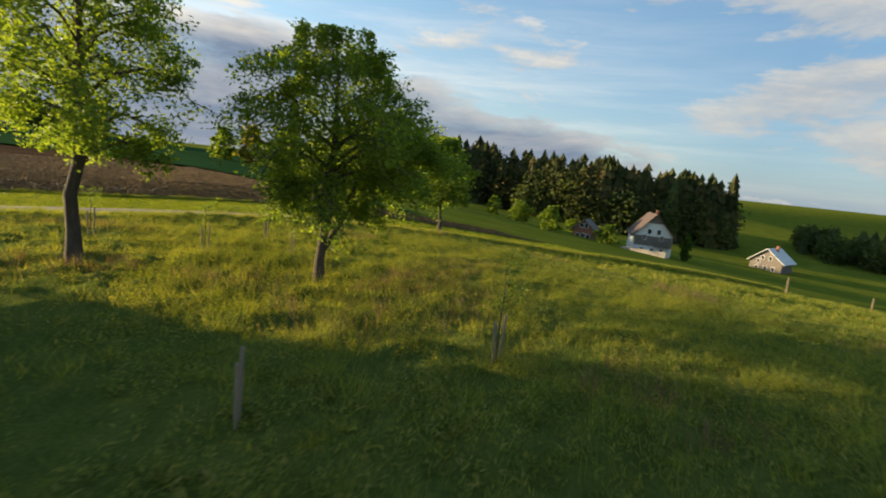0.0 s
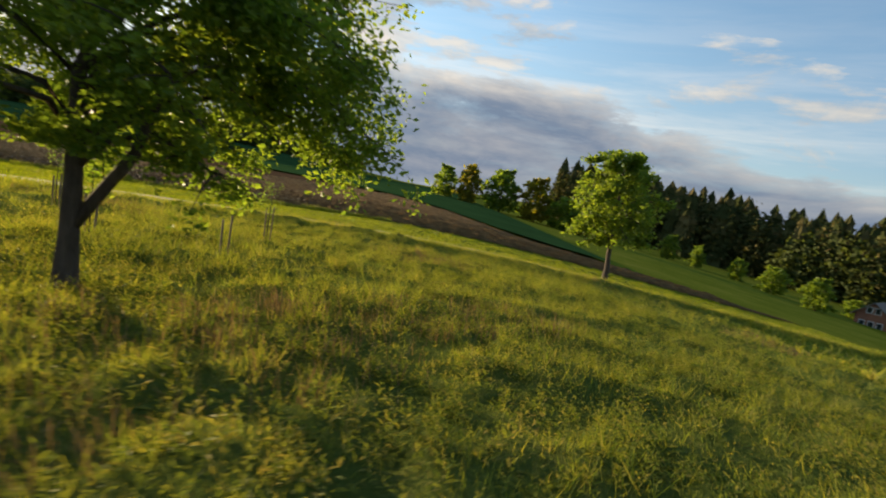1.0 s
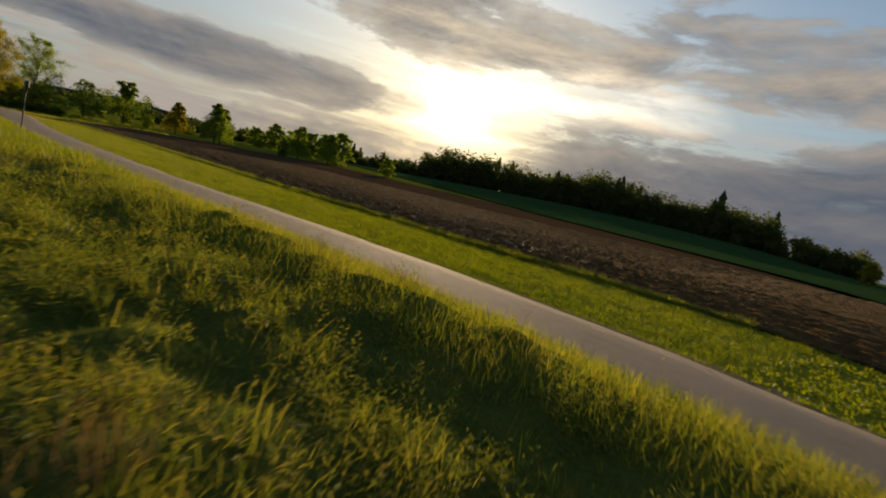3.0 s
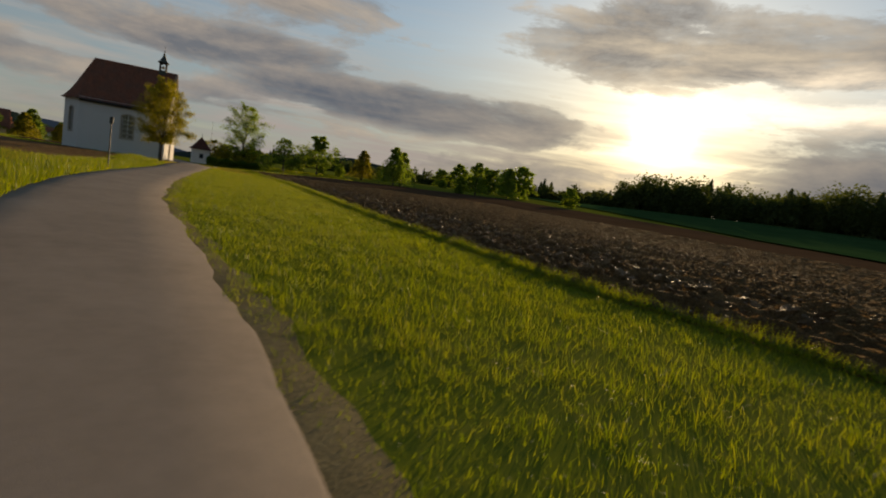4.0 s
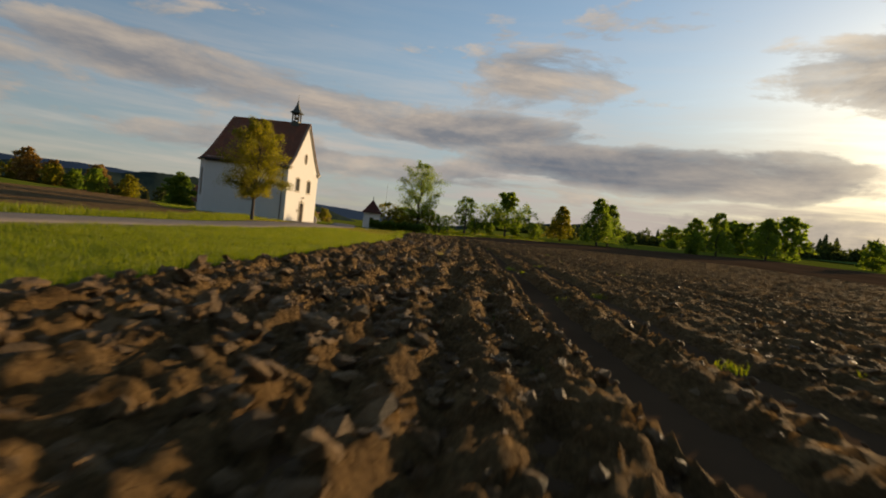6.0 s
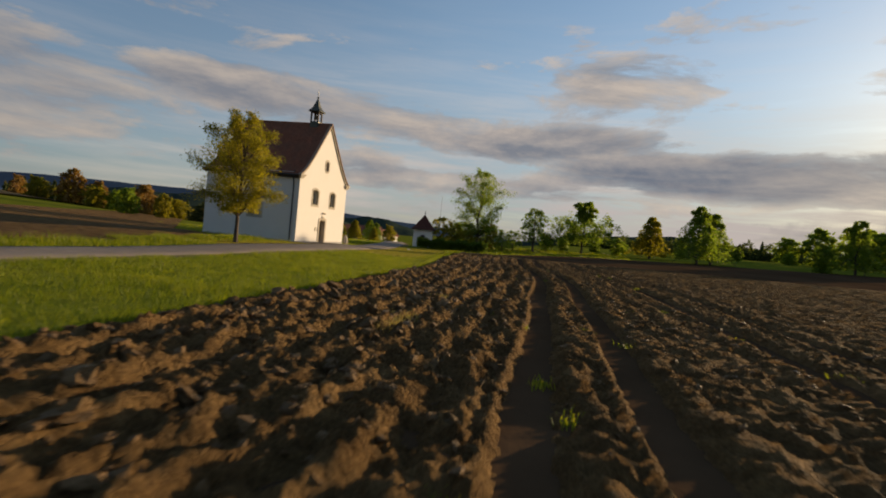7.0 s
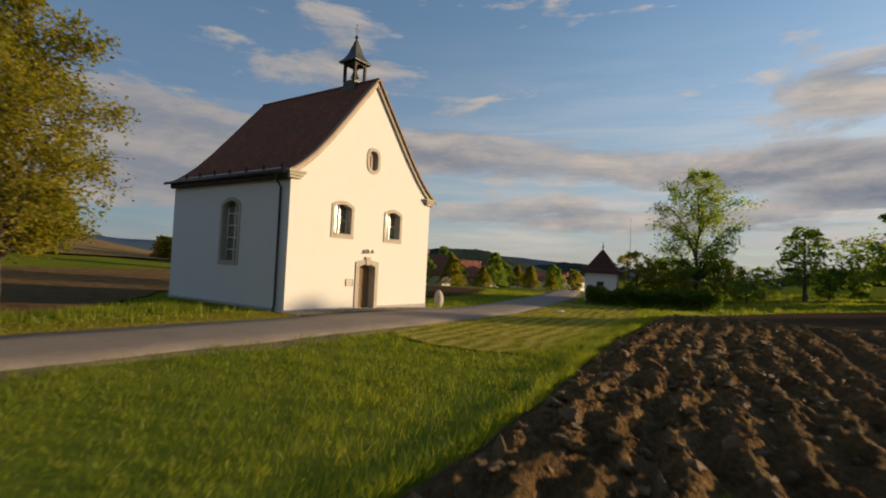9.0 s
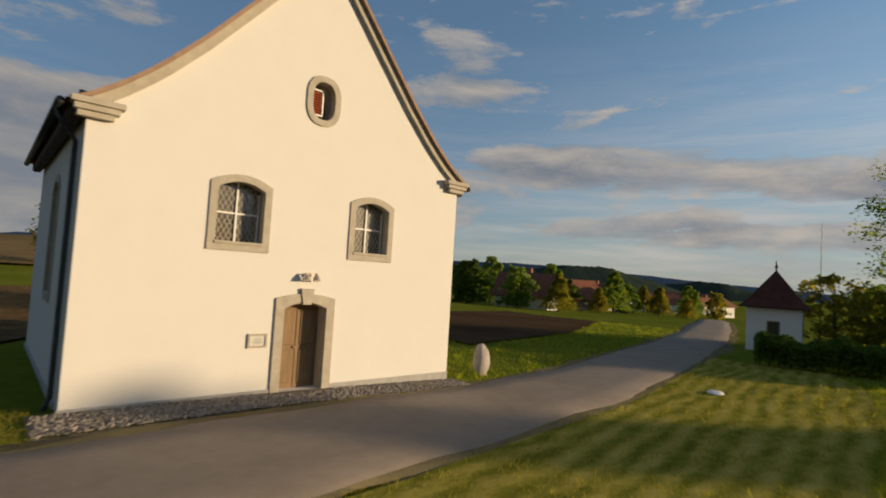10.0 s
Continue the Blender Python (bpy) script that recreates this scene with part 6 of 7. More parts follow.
for i, (x, y, s) in enumerate(((108, -86, 1.5), (101, -92, 1.6), (96, -93, 1.7), (89, -96, 1.55), (84, -99, 1.75), (112, -80, 1.2), (62, -105, 1.0), (58.5, -66, 0.9))):
    tree("orchard_tree", "round green orchard tree at the far edge of the field", "far_bush", x, y, 50 * i, s, "leaf_green", group="orchard trees", seed=51, **FARBUSH)


def bush(x, y, size, leaf, label, turn=0, far=False):
    tree("bush", label, "far_bush" if far else "low_bush", x, y, turn, size, leaf, "bush", seed=51 if far else 52, **(FARBUSH if far else LOW))


# greenery about the hut and along its garden
for i, (x, y, s, lf) in enumerate(((41.0, -5.5, 1.05, "leaf_olive"), (45.0, -6.0, 1.35, "leaf_green"), (47.5, -11.0, 1.15, "leaf_green"), (42.0, -13.5, 0.9, "leaf_green"), (49.0, -14.5, 1.0, "leaf_green"), (52.0, -20.0, 1.0, "leaf_dark"), (40.4, -3.9, 1.45, "leaf_olive"), (42.6, -7.6, 1.25, "leaf_green"), (39.0, -8.2, 0.9, "leaf_olive"), (44.0, -10.5, 1.3, "leaf_olive"))):
    bush(x, y, s, lf, "leafy garden shrub beside the hut", 40 * i)
for i, (x, y, s) in enumerate(((60, -20, 0.5), (62, -23, 0.42), (66, -29, 0.45), (63, -33, 0.5), (73, -35, 0.4), (80, -48, 0.5), (90, -62, 0.6), (96, -75, 0.55))):
    bush(x, y, s, "leaf_green", "low leafy shrub in the orchard grass", 70 * i, True)
# scrub left of the chapel, along the lower edge of the northern fields
for i, (x, y, s, lf) in enumerate(((6.1, 34.2, 0.46, "leaf_olive"), (8.3, 39.9, 0.36, "leaf_copper"), (9.6, 34.6, 0.40, "leaf_olive"), (7.6, 31.0, 0.58, "leaf_copper"), (8.9, 28.9, 0.44, "leaf_copper"), (6.6, 26.8, 0.40, "leaf_olive"), (7.8, 25.2, 0.38, "leaf_green"), (2.2, 18.2, 0.36, "leaf_green"), (13.3, 26.9, 0.50, "leaf_copper"), (4.6, 16.3, 0.34, "leaf_olive"), (12.0, 31.5, 0.42, "leaf_dark"), (15.5, 24.0, 0.42, "leaf_olive"))):
    bush(-35 + 1.5 * (x + 35), -23 + 1.5 * (y + 23), 1.5 * s, lf, "copper-brown hedgerow bush beside the bare field" if lf == "leaf_copper" else "leafy green hedgerow bush beside the bare field", 30 * i, True)
tree("skyline_tree", "wide drooping olive-green tree on the grass strip", "droopy", 6.7, 57.5, 0, 1.0, "leaf_olive", seed=54, **{**ORCH, "height": 9.6, "spread_": 4.7, "clear": 2.2, "droop": 0.4, "gaps": 0.3, "leaf": 0.17, "leaves": 9000})
tree("skyline_tree", "single round green tree on the rise", "far_bush", 33.4, 126.4, 90, 1.4, "leaf_green")
# orchard bushes below the western wood
for i, (x, y, s) in enumerate(((-152.5, -115.2, 1.15), (-156.3, -107.6, 0.9), (-163.1, -100.2, 0.85), (-160.8, -83.9, 1.15), (-144.9, -120.4, 1.0), (-175.5, -77.4, 0.8), (-156.6, -66.4, 0.95))):
    bush(x, y, s, "leaf_green", "round light-green tree before the dark wood", 60 * i, True)
for i, (x, y, s) in enumerate(((-113.1, -117.1, 2.0), (-104.3, -124.2, 2.2), (-95.5, -131.3, 1.7), (-119.9, -109.8, 1.8), (-126.5, -104.4, 1.4), (-88.9, -136.7, 1.5))):
    bush(x, y, s, "leaf_green" if i % 2 else "leaf_olive", "leafy tree at the corner of the field", 50 * i, True)
tree("lone_tree", "small pale tree alone on the green slope", "far_bush", -53.9, -231.4, 0, 1.1, "leaf_olive")
# valley trees right of the chapel
for i, (x, y, s, lf) in enumerate(((62, 41, 0.95, "leaf_green"), (66, 36, 1.0, "leaf_green"), (80, 48, 1.2, "leaf_olive"), (90, 52, 1.2, "leaf_green"), (84, 40, 0.8, "leaf_dark"), (96, 44, 1.2, "leaf_olive"), (104, 46, 1.0, "leaf_dark"), (112, 42, 1.1, "leaf_green"), (120, 38, 0.9, "leaf_dark"), (128, 36, 1.0, "leaf_olive"), (98, 30, 0.7, "leaf_dark"), (74, 58, 1.3, "leaf_dark"), (58, 48, 1.1, "leaf_dark"), (140, 60, 1.3, "leaf_green"), (150, 52, 1.2, "leaf_dark"))):
    if i % 3 == 0:
        bush(x, y, s, lf, "leafy tree in the village gardens", 40 * i, True)
    else:
        tree("garden_tree", "drooping leafy tree in the village gardens", "cone" if i % 3 == 1 else "ragged", x, y, 40 * i, 0.75 * s, "leaf_olive" if i % 3 == 1 else "leaf_green", group="garden trees")


def hedge():
    """The clipped dark hedge between hut and field."""
    rng = np.random.default_rng(77)
    n = 16000
    s = rng.random(n)
    p0, p1 = np.array([27.2, -3.4]), np.array([29.6, -12.9])
    base = p0 + (p1 - p0) * s[:, None]
    across = rng.normal(0, 0.42, n).clip(-0.75, 0.75)
    d = (p1 - p0) / np.linalg.norm(p1 - p0)
    x, y = base[:, 0] - d[1] * across, base[:, 1] + d[0] * across
    top = 1.45 + 0.16 * np.sin(s * 23) + 0.1 * np.sin(s * 57)
    z = land(x, y) + top * np.sqrt(rng.random(n)) * (1 - 0.25 * np.abs(across))
    v, f = leaf_cards(rng, np.stack([x, y, z], -1), np.full(n, 0.10))
    h = thing("hedge", "dense clipped dark green hedge", "hedge", (0, 0, 0))
    part("foliage", mesh_of("foliage", v, f, M["leaf_dark"]), None, h)
    wood = Pile()
    for i in range(24):
        q = p0 + (p1 - p0) * (i + 0.5) / 24
        zz = ground_z(*q)
        wood.put(*tube([(q[0], q[1], zz - 0.1), (q[0] + 0.05, q[1], zz + 0.5), (q[0], q[1] + 0.1, zz + 1.1)], [0.03, 0.025, 0.01], 5))
    part("stems", wood.mesh("stems", M["bark"]), None, h)


hedge()


def conifer(rng, height, base):
    """A spruce as overlapping ragged skirts of boughs round a stem: vertices and faces."""
    v, f = [], []
    tiers, sides = 10, 12
    for k in range(tiers):
        u = k / tiers
        z1 = height * (0.04 + 0.94 * u)
        z2 = height * min(1.0, 0.04 + 0.94 * u + 0.24 - 0.1 * u)
        r1 = base * (1 - u) ** 0.5
        r2 = base * max(0.0, 1 - u - 0.2) ** 0.62 * 0.35
        i = len(v)
        turn = rng.uniform(0, 6.28)
        for j in range(sides):
            w = turn + 2 * math.pi * (j + rng.uniform(-0.25, 0.25)) / sides
            r = r1 * (rng.uniform(0.55, 0.85) if j % 2 else rng.uniform(0.95, 1.3))
            v += [(math.cos(w) * r, math.sin(w) * r, z1 + height * rng.uniform(-0.045, 0.035)), (math.cos(w) * r2, math.sin(w) * r2, z2)]
        for j in range(sides):
            a, c = i + 2 * j, i + 2 * ((j + 1) % sides)
            f.append((a, c, c + 1, a + 1))
    return np.array(v), f


def broad(rng, height, width):
    """A broad-leaved forest tree as a ragged cloud of leaf clumps over a trunk."""
    n = 300
    d = rng.normal(0, 1, (n, 3))
    d /= np.linalg.norm(d, axis=1, keepdims=True)
    r = rng.uniform(0.6, 1.05, n)[:, None]
    lump = 1 + 0.22 * np.sin(d[:, :1] * 5 + rng.uniform(0, 6)) * np.sin(d[:, 1:2] * 4 + rng.uniform(0, 6))
    c = d * r * lump * np.array([width, width, height * 0.47]) + np.array([0, 0, height * 0.52])
    v, f = leaf_cards(rng, c, np.full(n, 0.78), 0.7)
    i = len(v)
    t = np.array([(-0.2, 0, -0.5), (0.2, 0, -0.5), (0, 0, height * 0.7), (0, -0.2, -0.5), (0, 0.2, -0.5)])
    return np.concatenate([v, t]), f + [[i, i + 1, i + 2], [i + 3, i + 4, i + 2]]


def wood_of(name, label, places, mat, seed, share=0.7, tall=(17, 24)):
    """A stand of trees as one object: share is the part of conifers."""
    rng = np.random.default_rng(seed)
    sets = []
    for x, y, s in places:
        h = rng.uniform(*tall) * s
        v, f = conifer(rng, h * rng.uniform(0.92, 1.04), h * 0.165) if rng.random() < share else broad(rng, h * 0.85, h * 0.27)
        sets.append((v + np.array([x, y, ground_z(x, y) - 1.1]), f))
    tagged(new(name, Joined(sets).mesh(name, mat)), label, "forest", kind="stuff")


def belt(rng, line, depth, n):
    """Places in a belt along a line, deeper rows behind (to its right)."""
    pts = np.array(line, float)
    seg = np.linalg.norm(np.diff(pts, axis=0), axis=1)
    cum = np.concatenate([[0], np.cumsum(seg)])
    out = []
    for _ in range(n):
        q = rng.uniform(0, cum[-1])
        x, y = np.interp(q, cum, pts[:, 0]), np.interp(q, cum, pts[:, 1])
        i = min(len(seg) - 1, int(np.searchsorted(cum, q)) - 1)
        d = (pts[i + 1] - pts[i]) / seg[i]
        k = depth * rng.random() ** 1.2
        out.append((x + d[1] * k, y - d[0] * k, rng.uniform(0.85, 1.15)))
    return out


def forests():
    rng = np.random.default_rng(90)
    west = belt(rng, [(-250.8, -74.6), (-210.7, -97.8), (-186.2, -133.1), (-155.5, -161.6), (-138.3, -194.7)], 42, 470)
    wood_of("spruce_wood", "dark spruce wood behind the white house", west, M["needle"], 5, 0.6, (22.5, 25.5))
    wood_of("wood_edge", "sunlit leafy trees along the edge of the spruce wood", belt(rng, [(-246.9, -74.1), (-212.4, -92.0), (-188.4, -123.3)], 8, 40), M["wood_far"], 6, 0.1, (16, 22))
    south = belt(rng, [(-43.8, -316.6), (-5.8, -315.0), (63.1, -290.0), (121.6, -253.4), (174.8, -211.0)], 40, 380)
    wood_of("hill_wood", "dark mixed wood on the southern hill", [(x, y, s * np.interp(x, (-60, 0, 60, 160), (0.55, 0.8, 1.0, 0.9)) * (1 + 0.16 * math.sin(x * 0.09) + 0.1 * math.sin(x * 0.31))) for x, y, s in south], M["wood_far"], 7, 0.07, (19, 25))
    fringe = belt(rng, [(-36.1, -310.3), (-6.1, -309.0), (62.9, -284.0), (121.4, -248.4), (174.6, -206.0), (258.1, -170.3), (335.0, -96.9)], 22, 160)
    wood_of("wood_fringe", "low leafy scrub along the foot of the southern woods", [(x, y, s * 0.42) for x, y, s in fringe], M["wood_far"], 12, 0.0, (15, 22))
    far = belt(rng, [(165, -222), (250, -190), (330, -120), (380, -60), (420, 0)], 50, 250)
    wood_of("horizon_wood", "long dark belt of woods on the horizon", far, M["wood_far"], 8, 0.35, (10, 15))
    nw = belt(rng, [(-345.5, 66.6), (-329.8, 13.0), (-295.0, -31.6), (-276.7, -61.9)], 40, 170)
    wood_of("far_wood", "brown-green mixed wood beyond the far houses", nw, M["wood_far"], 9, 0.4, (10, 14))
    wood_of("north_wood", "dark wood beyond the northern fields", [(x, y, s * 0.7) for x, y, s in belt(rng, [(80, 168), (120, 150), (190, 120)][::-1], 50, 100)], M["needle"], 10, 0.6, (13, 18))


forests()


def far_hills():
    """Wooded hills and the blue ridge on the north-eastern horizon, haze put into their colours."""
    rng = np.random.default_rng(4)
    for name, label, cx, cy, ln, wd, top, turn, mat in (
        ("wooded_hill", "dark wooded hill beyond the valley", 760, 560, 310, 160, 54, -40, "hill_wood"),
        ("wooded_hill", "dark wooded hill beyond the valley", 1150, 470, 200, 150, 40, -70, "hill_wood"),
        ("mountain_ridge", "ridge far beyond the fields, painted haze blue", 330, 1100, 620, 200, 60, 10, "mountain"),
        ("mountain_ridge", "ridge far beyond the fields, painted haze blue", -350, 1150, 720, 200, 60, 10, "mountain"),
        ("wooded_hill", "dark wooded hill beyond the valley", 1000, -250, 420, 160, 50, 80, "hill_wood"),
        ("mountain_ridge", "mountain ridge on the horizon, painted haze blue", 2100, 1900, 2400, 300, 118, -42, "mountain"),
    ):
        n, m = 90, 24
        u, w = np.meshgrid(np.linspace(-1, 1, n), np.linspace(-1, 1, m))
        h = (1 - u**2) ** 0.7 * np.exp(-(w * 1.9) ** 2)
        h = h * (0.85 + 0.10 * np.sin(u * 6 + cx) + 0.02 * np.sin(u * 23)) + rng.normal(0, 0.01, u.shape) * h
        v = np.stack([u * ln, w * wd, h * top - 14 * (1 - h)], -1).reshape(-1, 3)
        i = np.arange(n * m).reshape(m, n)
        f = np.stack([i[:-1, :-1], i[:-1, 1:], i[1:, 1:], i[1:, :-1]], -1).reshape(-1, 4)
        ob = new(name, mesh_of(name, v, f, M[mat], True))
        ob.matrix_world = pose(cx, cy, -8, 0, 0, turn)
        tagged(ob, label, "hill", kind="structure")


far_hills()

# ---- meadow stakes, saplings, posts ----


def stake_pair(x, y, sapling, lean=2.0, high=1.35, turn=30):
    """A young tree between two wooden stakes, or the stakes alone."""
    t = thing("sapling" if sapling else "stake_pair", "young tree tied between weathered wooden stakes" if sapling else "pair of weathered wooden stakes in tall grass", "sapling" if sapling else "stakes", (x, y, ground_z(x, y)), turn, "meadow saplings")
    apart = 0.11
    for s in (-1, 1):
        bm = lathe([(0.03, -0.2), (0.03, high * (0.9 if s > 0 else 1.0)), (0.02, high * (0.9 if s > 0 else 1.0) + 0.03)], 8)
        bm.transform(pose(s * apart, 0, 0, 0, s * lean, 0))
        part("stake", bm, M["stake"], t)
    if sapling:
        part("tie", box(-apart, apart, -0.012, 0.012, high * 0.78, high * 0.80), M["stake"], t)
        rnd = random.Random(int(x * 10))
        wood, tips = Pile(), []
        wood.put(*tube([(0, 0, -0.1), (0.02, 0, 0.8), (0, 0.02, 1.5), (0.03, 0, 2.1)], [0.022, 0.018, 0.012, 0.004], 6))
        for k in range(11):
            z = rnd.uniform(1.1, 2.0)
            a = rnd.uniform(0, 6.28)
            e = (math.cos(a) * 0.38, math.sin(a) * 0.38, z + rnd.uniform(0.1, 0.4))
            wood.put(*tube([(0, 0, z), (e[0] * 0.5, e[1] * 0.5, z + 0.1), e], [0.009, 0.006, 0.003], 4))
            tips += [e, (e[0] * 0.6, e[1] * 0.6, z + 0.12)]
        part("stem", wood.mesh("stem", M["bark"]), None, t)
        rng = np.random.default_rng(int(abs(x)))
        c = np.array(tips)[rng.integers(0, len(tips), 260)] + rng.normal(0, 0.07, (260, 3))
        v, f = leaf_cards(rng, c, np.full(260, 0.035))
        part("crown", mesh_of("crown", v, f, M["leaf_green"]), None, t)


stake_pair(-67.5, 25.1, False, 3, 1.05, 70)
stake_pair(-72.6, 24.1, True, 4, 1.05, 20)
stake_pair(-68.7, 9.7, True, 2, 1.3, 10)
stake_pair(-72.1, 4.7, True, 1.5, 1.4, 40)
stake_pair(-72.2, 9.6, False, 1, 1.2, 50)
stake_pair(-64.6, 4.6, True, 1, 1.3, 0)


def post(x, y, high, label):
    p = thing("fence_post", label, "post", (x, y, ground_z(x, y)), 0, "fence posts")
    bm = lathe([(0.09, -0.3), (0.085, high - 0.06), (0.05, high)], 10)
    part("shaft", bm, M["stake"], p)


post(-135.2, 0.3, 2.2, "weathered wooden post in the far meadow")
post(-155.8, 2.1, 2.0, "weathered wooden post in the far meadow")


def lane_sign():
    """A slim pole with a small head beside the lane."""
    t = thing("lane_lamp", "slim grey pole with a small boxed head beside the lane", "lamp post", (-40.2, -2.3, ground_z(-40.2, -2.3)), 20)
    part("pole", lathe([(0.05, -0.2), (0.04, 0.4), (0.035, 2.75)], 10), M["metal_dark"], t)
    part("head", box(-0.13, 0.13, -0.09, 0.09, 2.7, 3.1, 0.03), M["metal_dark"], t)
    part("lens", box(-0.10, 0.10, -0.105, -0.085, 2.76, 3.02, 0.01), M["white_paint"], t)


lane_sign()


def house(name, label, x, y, turn, w, d, eave, ridge, wall, roof_mat, chimney=True, gable_clad=True, windows=3):
    """A farmhouse with its gable front towards local -y: walls, roof, openings, balcony."""
    h = thing(name, label, "house", (x, y, ground_z(x, y)), turn)
    for s in (-1, 1):
        g = [(-w, -0.6), (w, -0.6), (w, eave), (0, ridge - 0.15), (-w, eave)]
        yy = s * d
        part("wall", prism(g, yy - 0.15, yy + 0.15), wall, h)
        part("wall", box(s * w - 0.15, s * w + 0.15, -d + 0.16, d - 0.16, -0.6, eave - 0.05), wall, h)
    slope = math.atan2(ridge - eave, w)
    ln = math.hypot(ridge - eave, w) + 1.0
    for s in (-1, 1):
        bm = box(0, ln, -d - 0.9, d + 0.9, 0, 0.18, 0.02)
        bm.transform(pose(0, 0, ridge - 0.05, 0, math.degrees(slope), 0))
        if s < 0:
            bm.transform(Matrix.Diagonal((-1, 1, 1, 1)))
            bmesh.ops.reverse_faces(bm, faces=bm.faces)
        part("roof", bm, roof_mat, h, "pitched clay tile roof")
    if gable_clad:
        part("cladding", prism([(-w * 0.98, eave * 0.45), (w * 0.98, eave * 0.45), (w * 0.98, eave * 0.92), (-w * 0.98, eave * 0.92)], -d - 0.24, -d - 0.16), M["timber"], h, "grey timber cladding band")
        part("cladding", prism([(-w * 0.42, eave + (ridge - eave) * 0.56), (w * 0.42, eave + (ridge - eave) * 0.56), (0, ridge - 0.2)], -d - 0.24, -d - 0.16), M["timber"], h)
        bl = part("balcony", box(w * 0.05, w * 0.98, -d - 1.1, -d - 0.2, eave * 0.44, eave * 0.48), M["timber"], h, "timber balcony")
        for i in range(9):
            q = w * 0.07 + i * w * 0.11
            part("baluster", box(q - 0.04, q + 0.04, -d - 1.08, -d - 1.02, eave * 0.48, eave * 0.70), M["timber"], bl)
        part("handrail", box(w * 0.05, w * 0.98, -d - 1.12, -d - 1.0, eave * 0.70, eave * 0.73), M["timber"], bl)
    spots = [(-w * 0.55, eave * 0.22), (0.0, eave * 0.22), (w * 0.5, eave * 0.22), (-w * 0.25, eave + 0.7), (w * 0.25, eave + 0.7), (-w * 0.5, eave * 0.85), (w * 0.45, eave * 0.85)][: windows + 4]
    for wx, wz in spots:
        wn = part("window", ring_plate([(wx - 0.5, wz - 0.65), (wx + 0.5, wz - 0.65), (wx + 0.5, wz + 0.65), (wx - 0.5, wz + 0.65)], [(wx - 0.4, wz - 0.55), (wx + 0.4, wz - 0.55), (wx + 0.4, wz + 0.55), (wx - 0.4, wz + 0.55)], -d - 0.24, -d - 0.1), M["white_paint"], h)
        part("pane", box(wx - 0.42, wx + 0.42, -d - 0.2, -d - 0.14, wz - 0.57, wz + 0.57), M["pane_dark"], wn)
    for wy in (-d * 0.5, d * 0.4):
        part("window", box(w + 0.12, w + 0.2, wy - 0.5, wy + 0.5, eave * 0.5, eave * 0.5 + 1.2), M["pane_dark"], h)
    if chimney:
        part("chimney", box(w * 0.15, w * 0.15 + 0.7, -0.4, 0.4, ridge - 1.2, ridge + 0.9, 0.03), M["brick_red"], h)
    return h


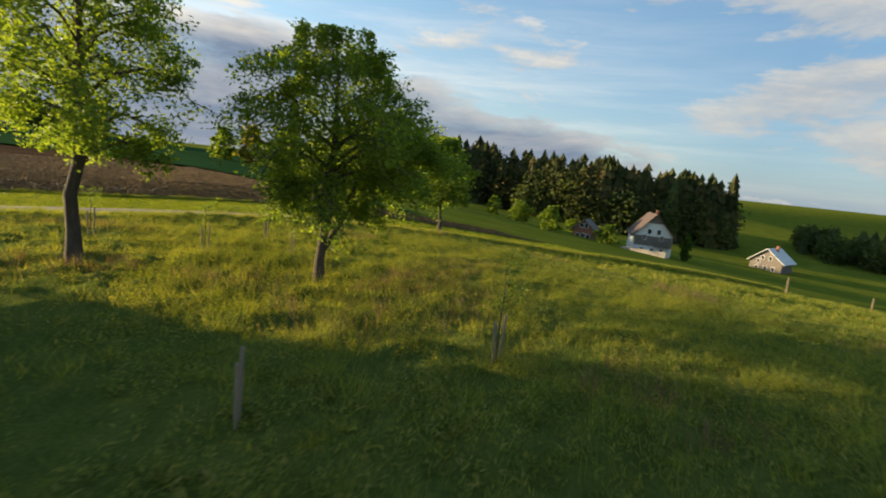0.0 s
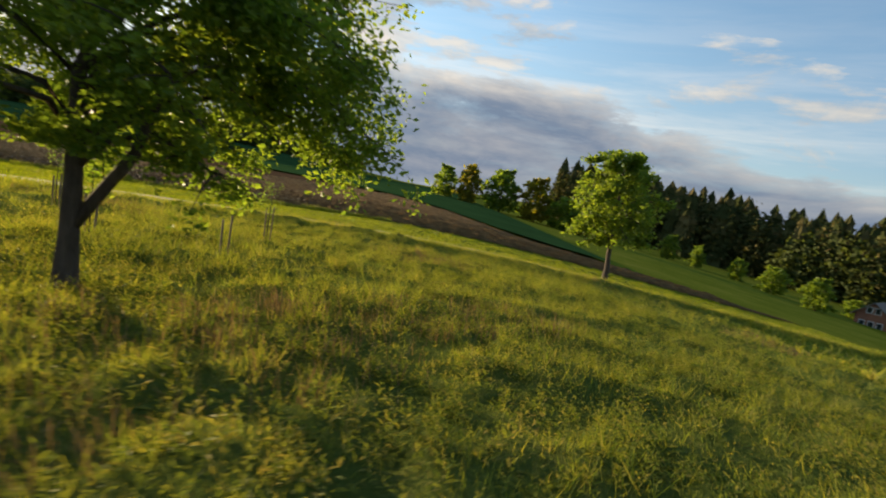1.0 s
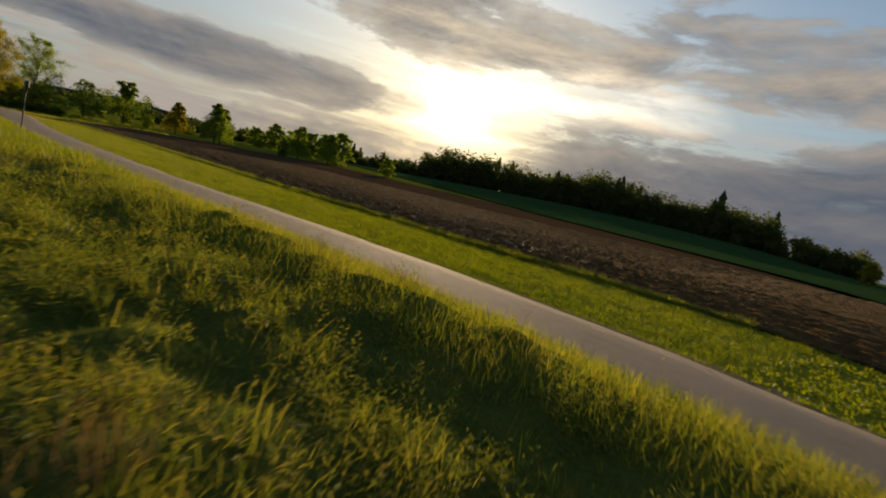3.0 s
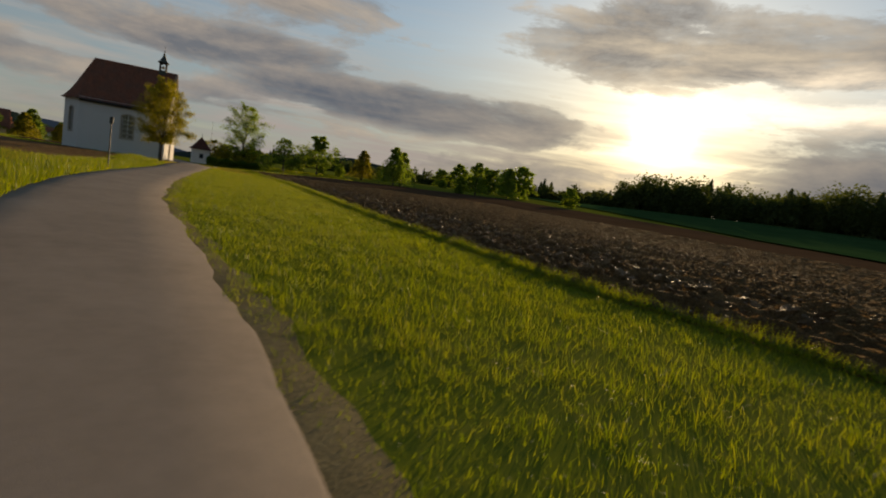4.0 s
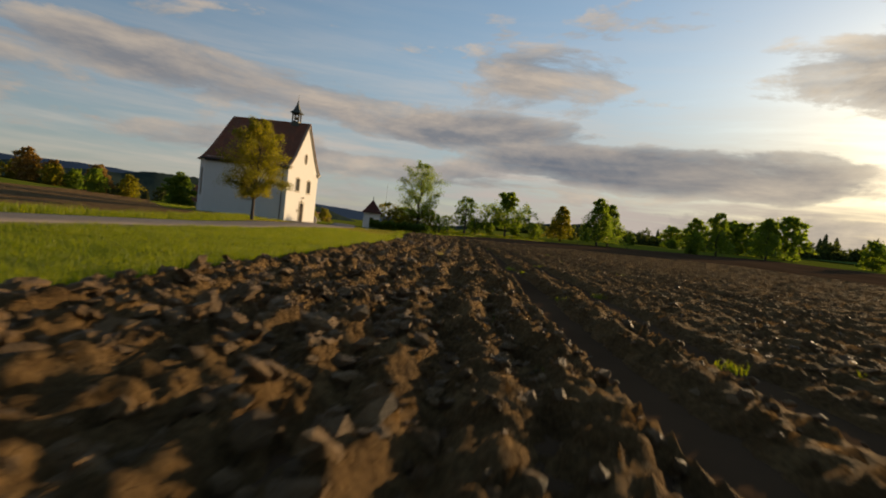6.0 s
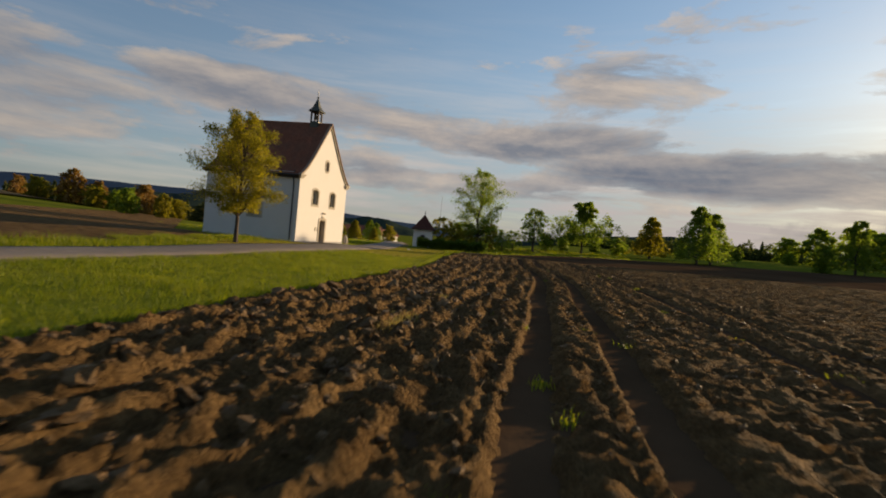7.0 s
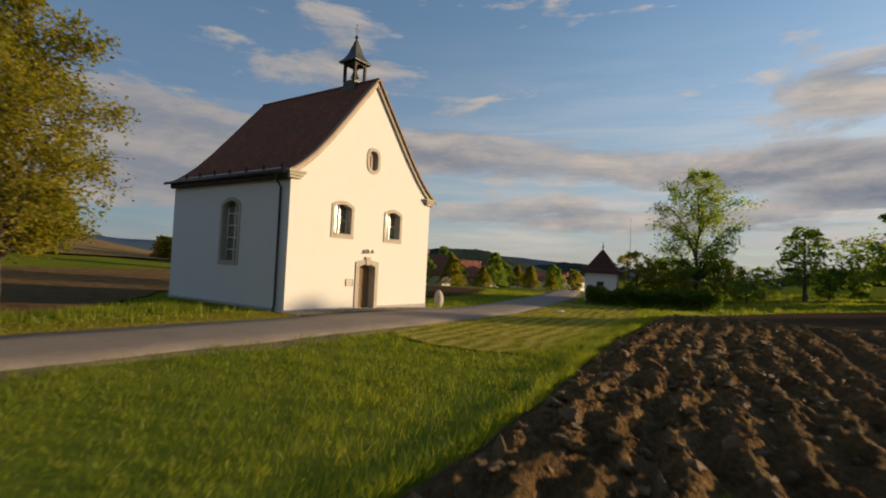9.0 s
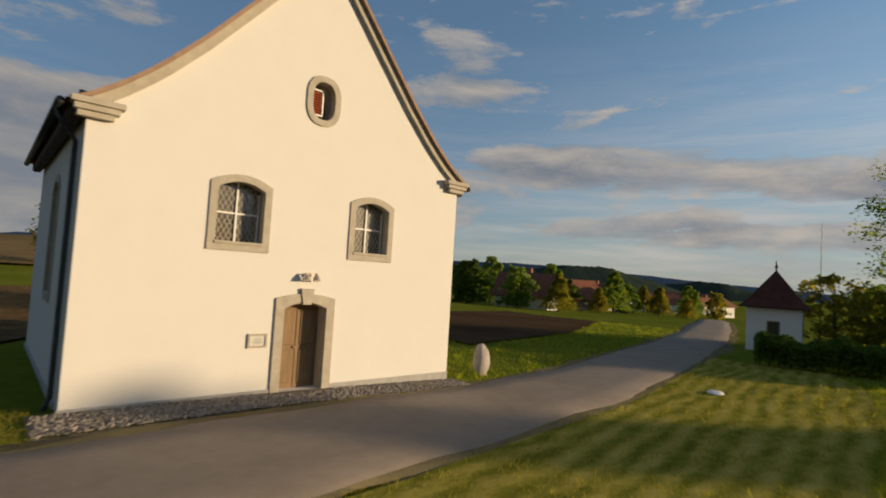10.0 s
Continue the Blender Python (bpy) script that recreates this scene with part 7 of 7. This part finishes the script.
def houses():
    house("farmhouse", "white gabled farmhouse with grey timber cladding and balcony", -177.7, -52.8, 137, 4.3, 5.2, 5.0, 9.9, M["house_white"], M["roof_dark"])
    house("shed", "reddish wooden shed with pitched roof among fruit trees", -171.0, -68.0, 124, 2.6, 3.0, 2.6, 4.8, M["brick_red"], M["timber"], False, False, 1)
    house("cottage", "white cottage with a bright sloping roof in the hollow", -230.0, -49.0, 99, 4.2, 4.5, 3.0, 6.4, M["timber"], M["house_white"], True, False, 2)
    tree("apple_tree", "small yellow-green apple tree before the farmhouse", "far_bush", -166.0, -56.0, 0, 0.95, "leaf_green")
    tree("cypress", "narrow dark evergreen beside the farmhouse", "pillar", -182.5, -45.5, 0, 1.0, "leaf_dark", seed=57, **{**FARBUSH, "height": 6.5, "spread_": 1.3, "shape": "egg"})
    # terrace wall and car-port block beside the farmhouse
    tw = thing("terrace_wall", "low pale stone terrace wall before the farmhouse", "wall", (-170.5, -48.5, ground_z(-170.5, -48.5)), 118)
    for i in range(6):
        part("block", box(-5 + i * 1.7, -3.35 + i * 1.7, -0.25, 0.25, -0.4, 0.9, 0.03), M["stone"], tw)
    # village below the chapel
    for i, (x, y, t, w, d, e, r) in enumerate(((70, 45.5, 20, 3.2, 4.5, 2.6, 6.0), (96, 55, 70, 3.6, 6, 2.8, 6.4), (118, 62, 10, 3.5, 5, 3.0, 6.5), (170, 72, 40, 4.5, 7, 3.5, 6.5), (185, 60, 80, 4, 9, 4.0, 6.2), (210, 78, 30, 5, 8, 4.5, 8.0), (150, 76, 0, 3.5, 5, 3.2, 6.5))):
        house("village_house", "village house with dark tiled roof among trees", x, y, t, w, d, e, r, M["house_white"] if i != 1 else M["timber"], M["roof"], i % 2 == 0, False, 1)
    # roofed barn with a cloth at the garden
    t = thing("garden_table", "orange cloth over a low garden table", "table", (44.8, -10.6, ground_z(44.8, -10.6)), 20)
    part("tabletop", box(-0.9, 0.9, -0.5, 0.5, 0.68, 0.76, 0.02), M["orange_cloth"], t)
    for sx in (-0.8, 0.8):
        for sy in (-0.4, 0.4):
            part("leg", box(sx - 0.03, sx + 0.03, sy - 0.03, sy + 0.03, -0.05, 0.68), M["timber"], t)
    p = thing("flagpole", "thin bare metal pole in the garden", "pole", (41.0, -3.0, ground_z(41, -3)), 0)
    part("shaft", lathe([(0.05, -0.2), (0.03, 4.5), (0.012, 8.5)], 8), M["metal_dark"], p)


houses()

# ---- clods on the ploughed soil ----


def clods():
    rng = random.Random(31)
    shapes = []
    for i in range(24):
        bm = blob(rng, rng.uniform(0.11, 0.2), rng.uniform(0.07, 0.12), rng.uniform(0.05, 0.09), 0.8, 2 if i < 12 else 1)
        me = bpy.data.meshes.new("clod")
        bm.to_mesh(me)
        bm.free()
        me.materials.append(M["clod"])
        shapes.append(me)
    base = [(np.array([tuple(v.co) for v in me.vertices]), [list(p.vertices) for p in me.polygons]) for me in shapes]
    heap = bpy.data.objects["field_furrows"]
    sets = []
    for i in range(10000):
        x = rng.uniform(-69, 18) if i % 4 else rng.uniform(-63, -46)
        d = rng.uniform(0.2, 7.0) if rng.random() < 0.58 else rng.uniform(7, 19)
        if any(abs(d - r) < 0.36 for r in RUTS):
            continue
        y = float(field_edge(x)) - d
        z = ground_z(x, y) + 0.08 + float(furrows(np.array(x), np.array(y)))
        s = (0.3 + 0.9 * rng.random() ** 2.5) * (1.2 if d < 5 else 0.8)
        m = pose(x, y, z + 0.01, rng.uniform(-40, 40), rng.uniform(-40, 40), rng.uniform(0, 360)) @ Matrix.Scale(s, 4)
        if len(heap.children) < 290 and d < 6 and -64 < x < -20:
            ob = new("clod", shapes[i % 12])
            ob.parent = heap
            ob.matrix_local = m
        else:
            v, f = base[i % 12 if d < 4 and x < -20 and s > 0.8 else 12 + i % 12]
            a = np.array(m)
            sets.append((v @ a[:3, :3].T + a[:3, 3], f))
    tagged(new("clods", Joined(sets).mesh("clods", M["clod"])), "lumps of turned brown earth", "clods", kind="stuff")


clods()
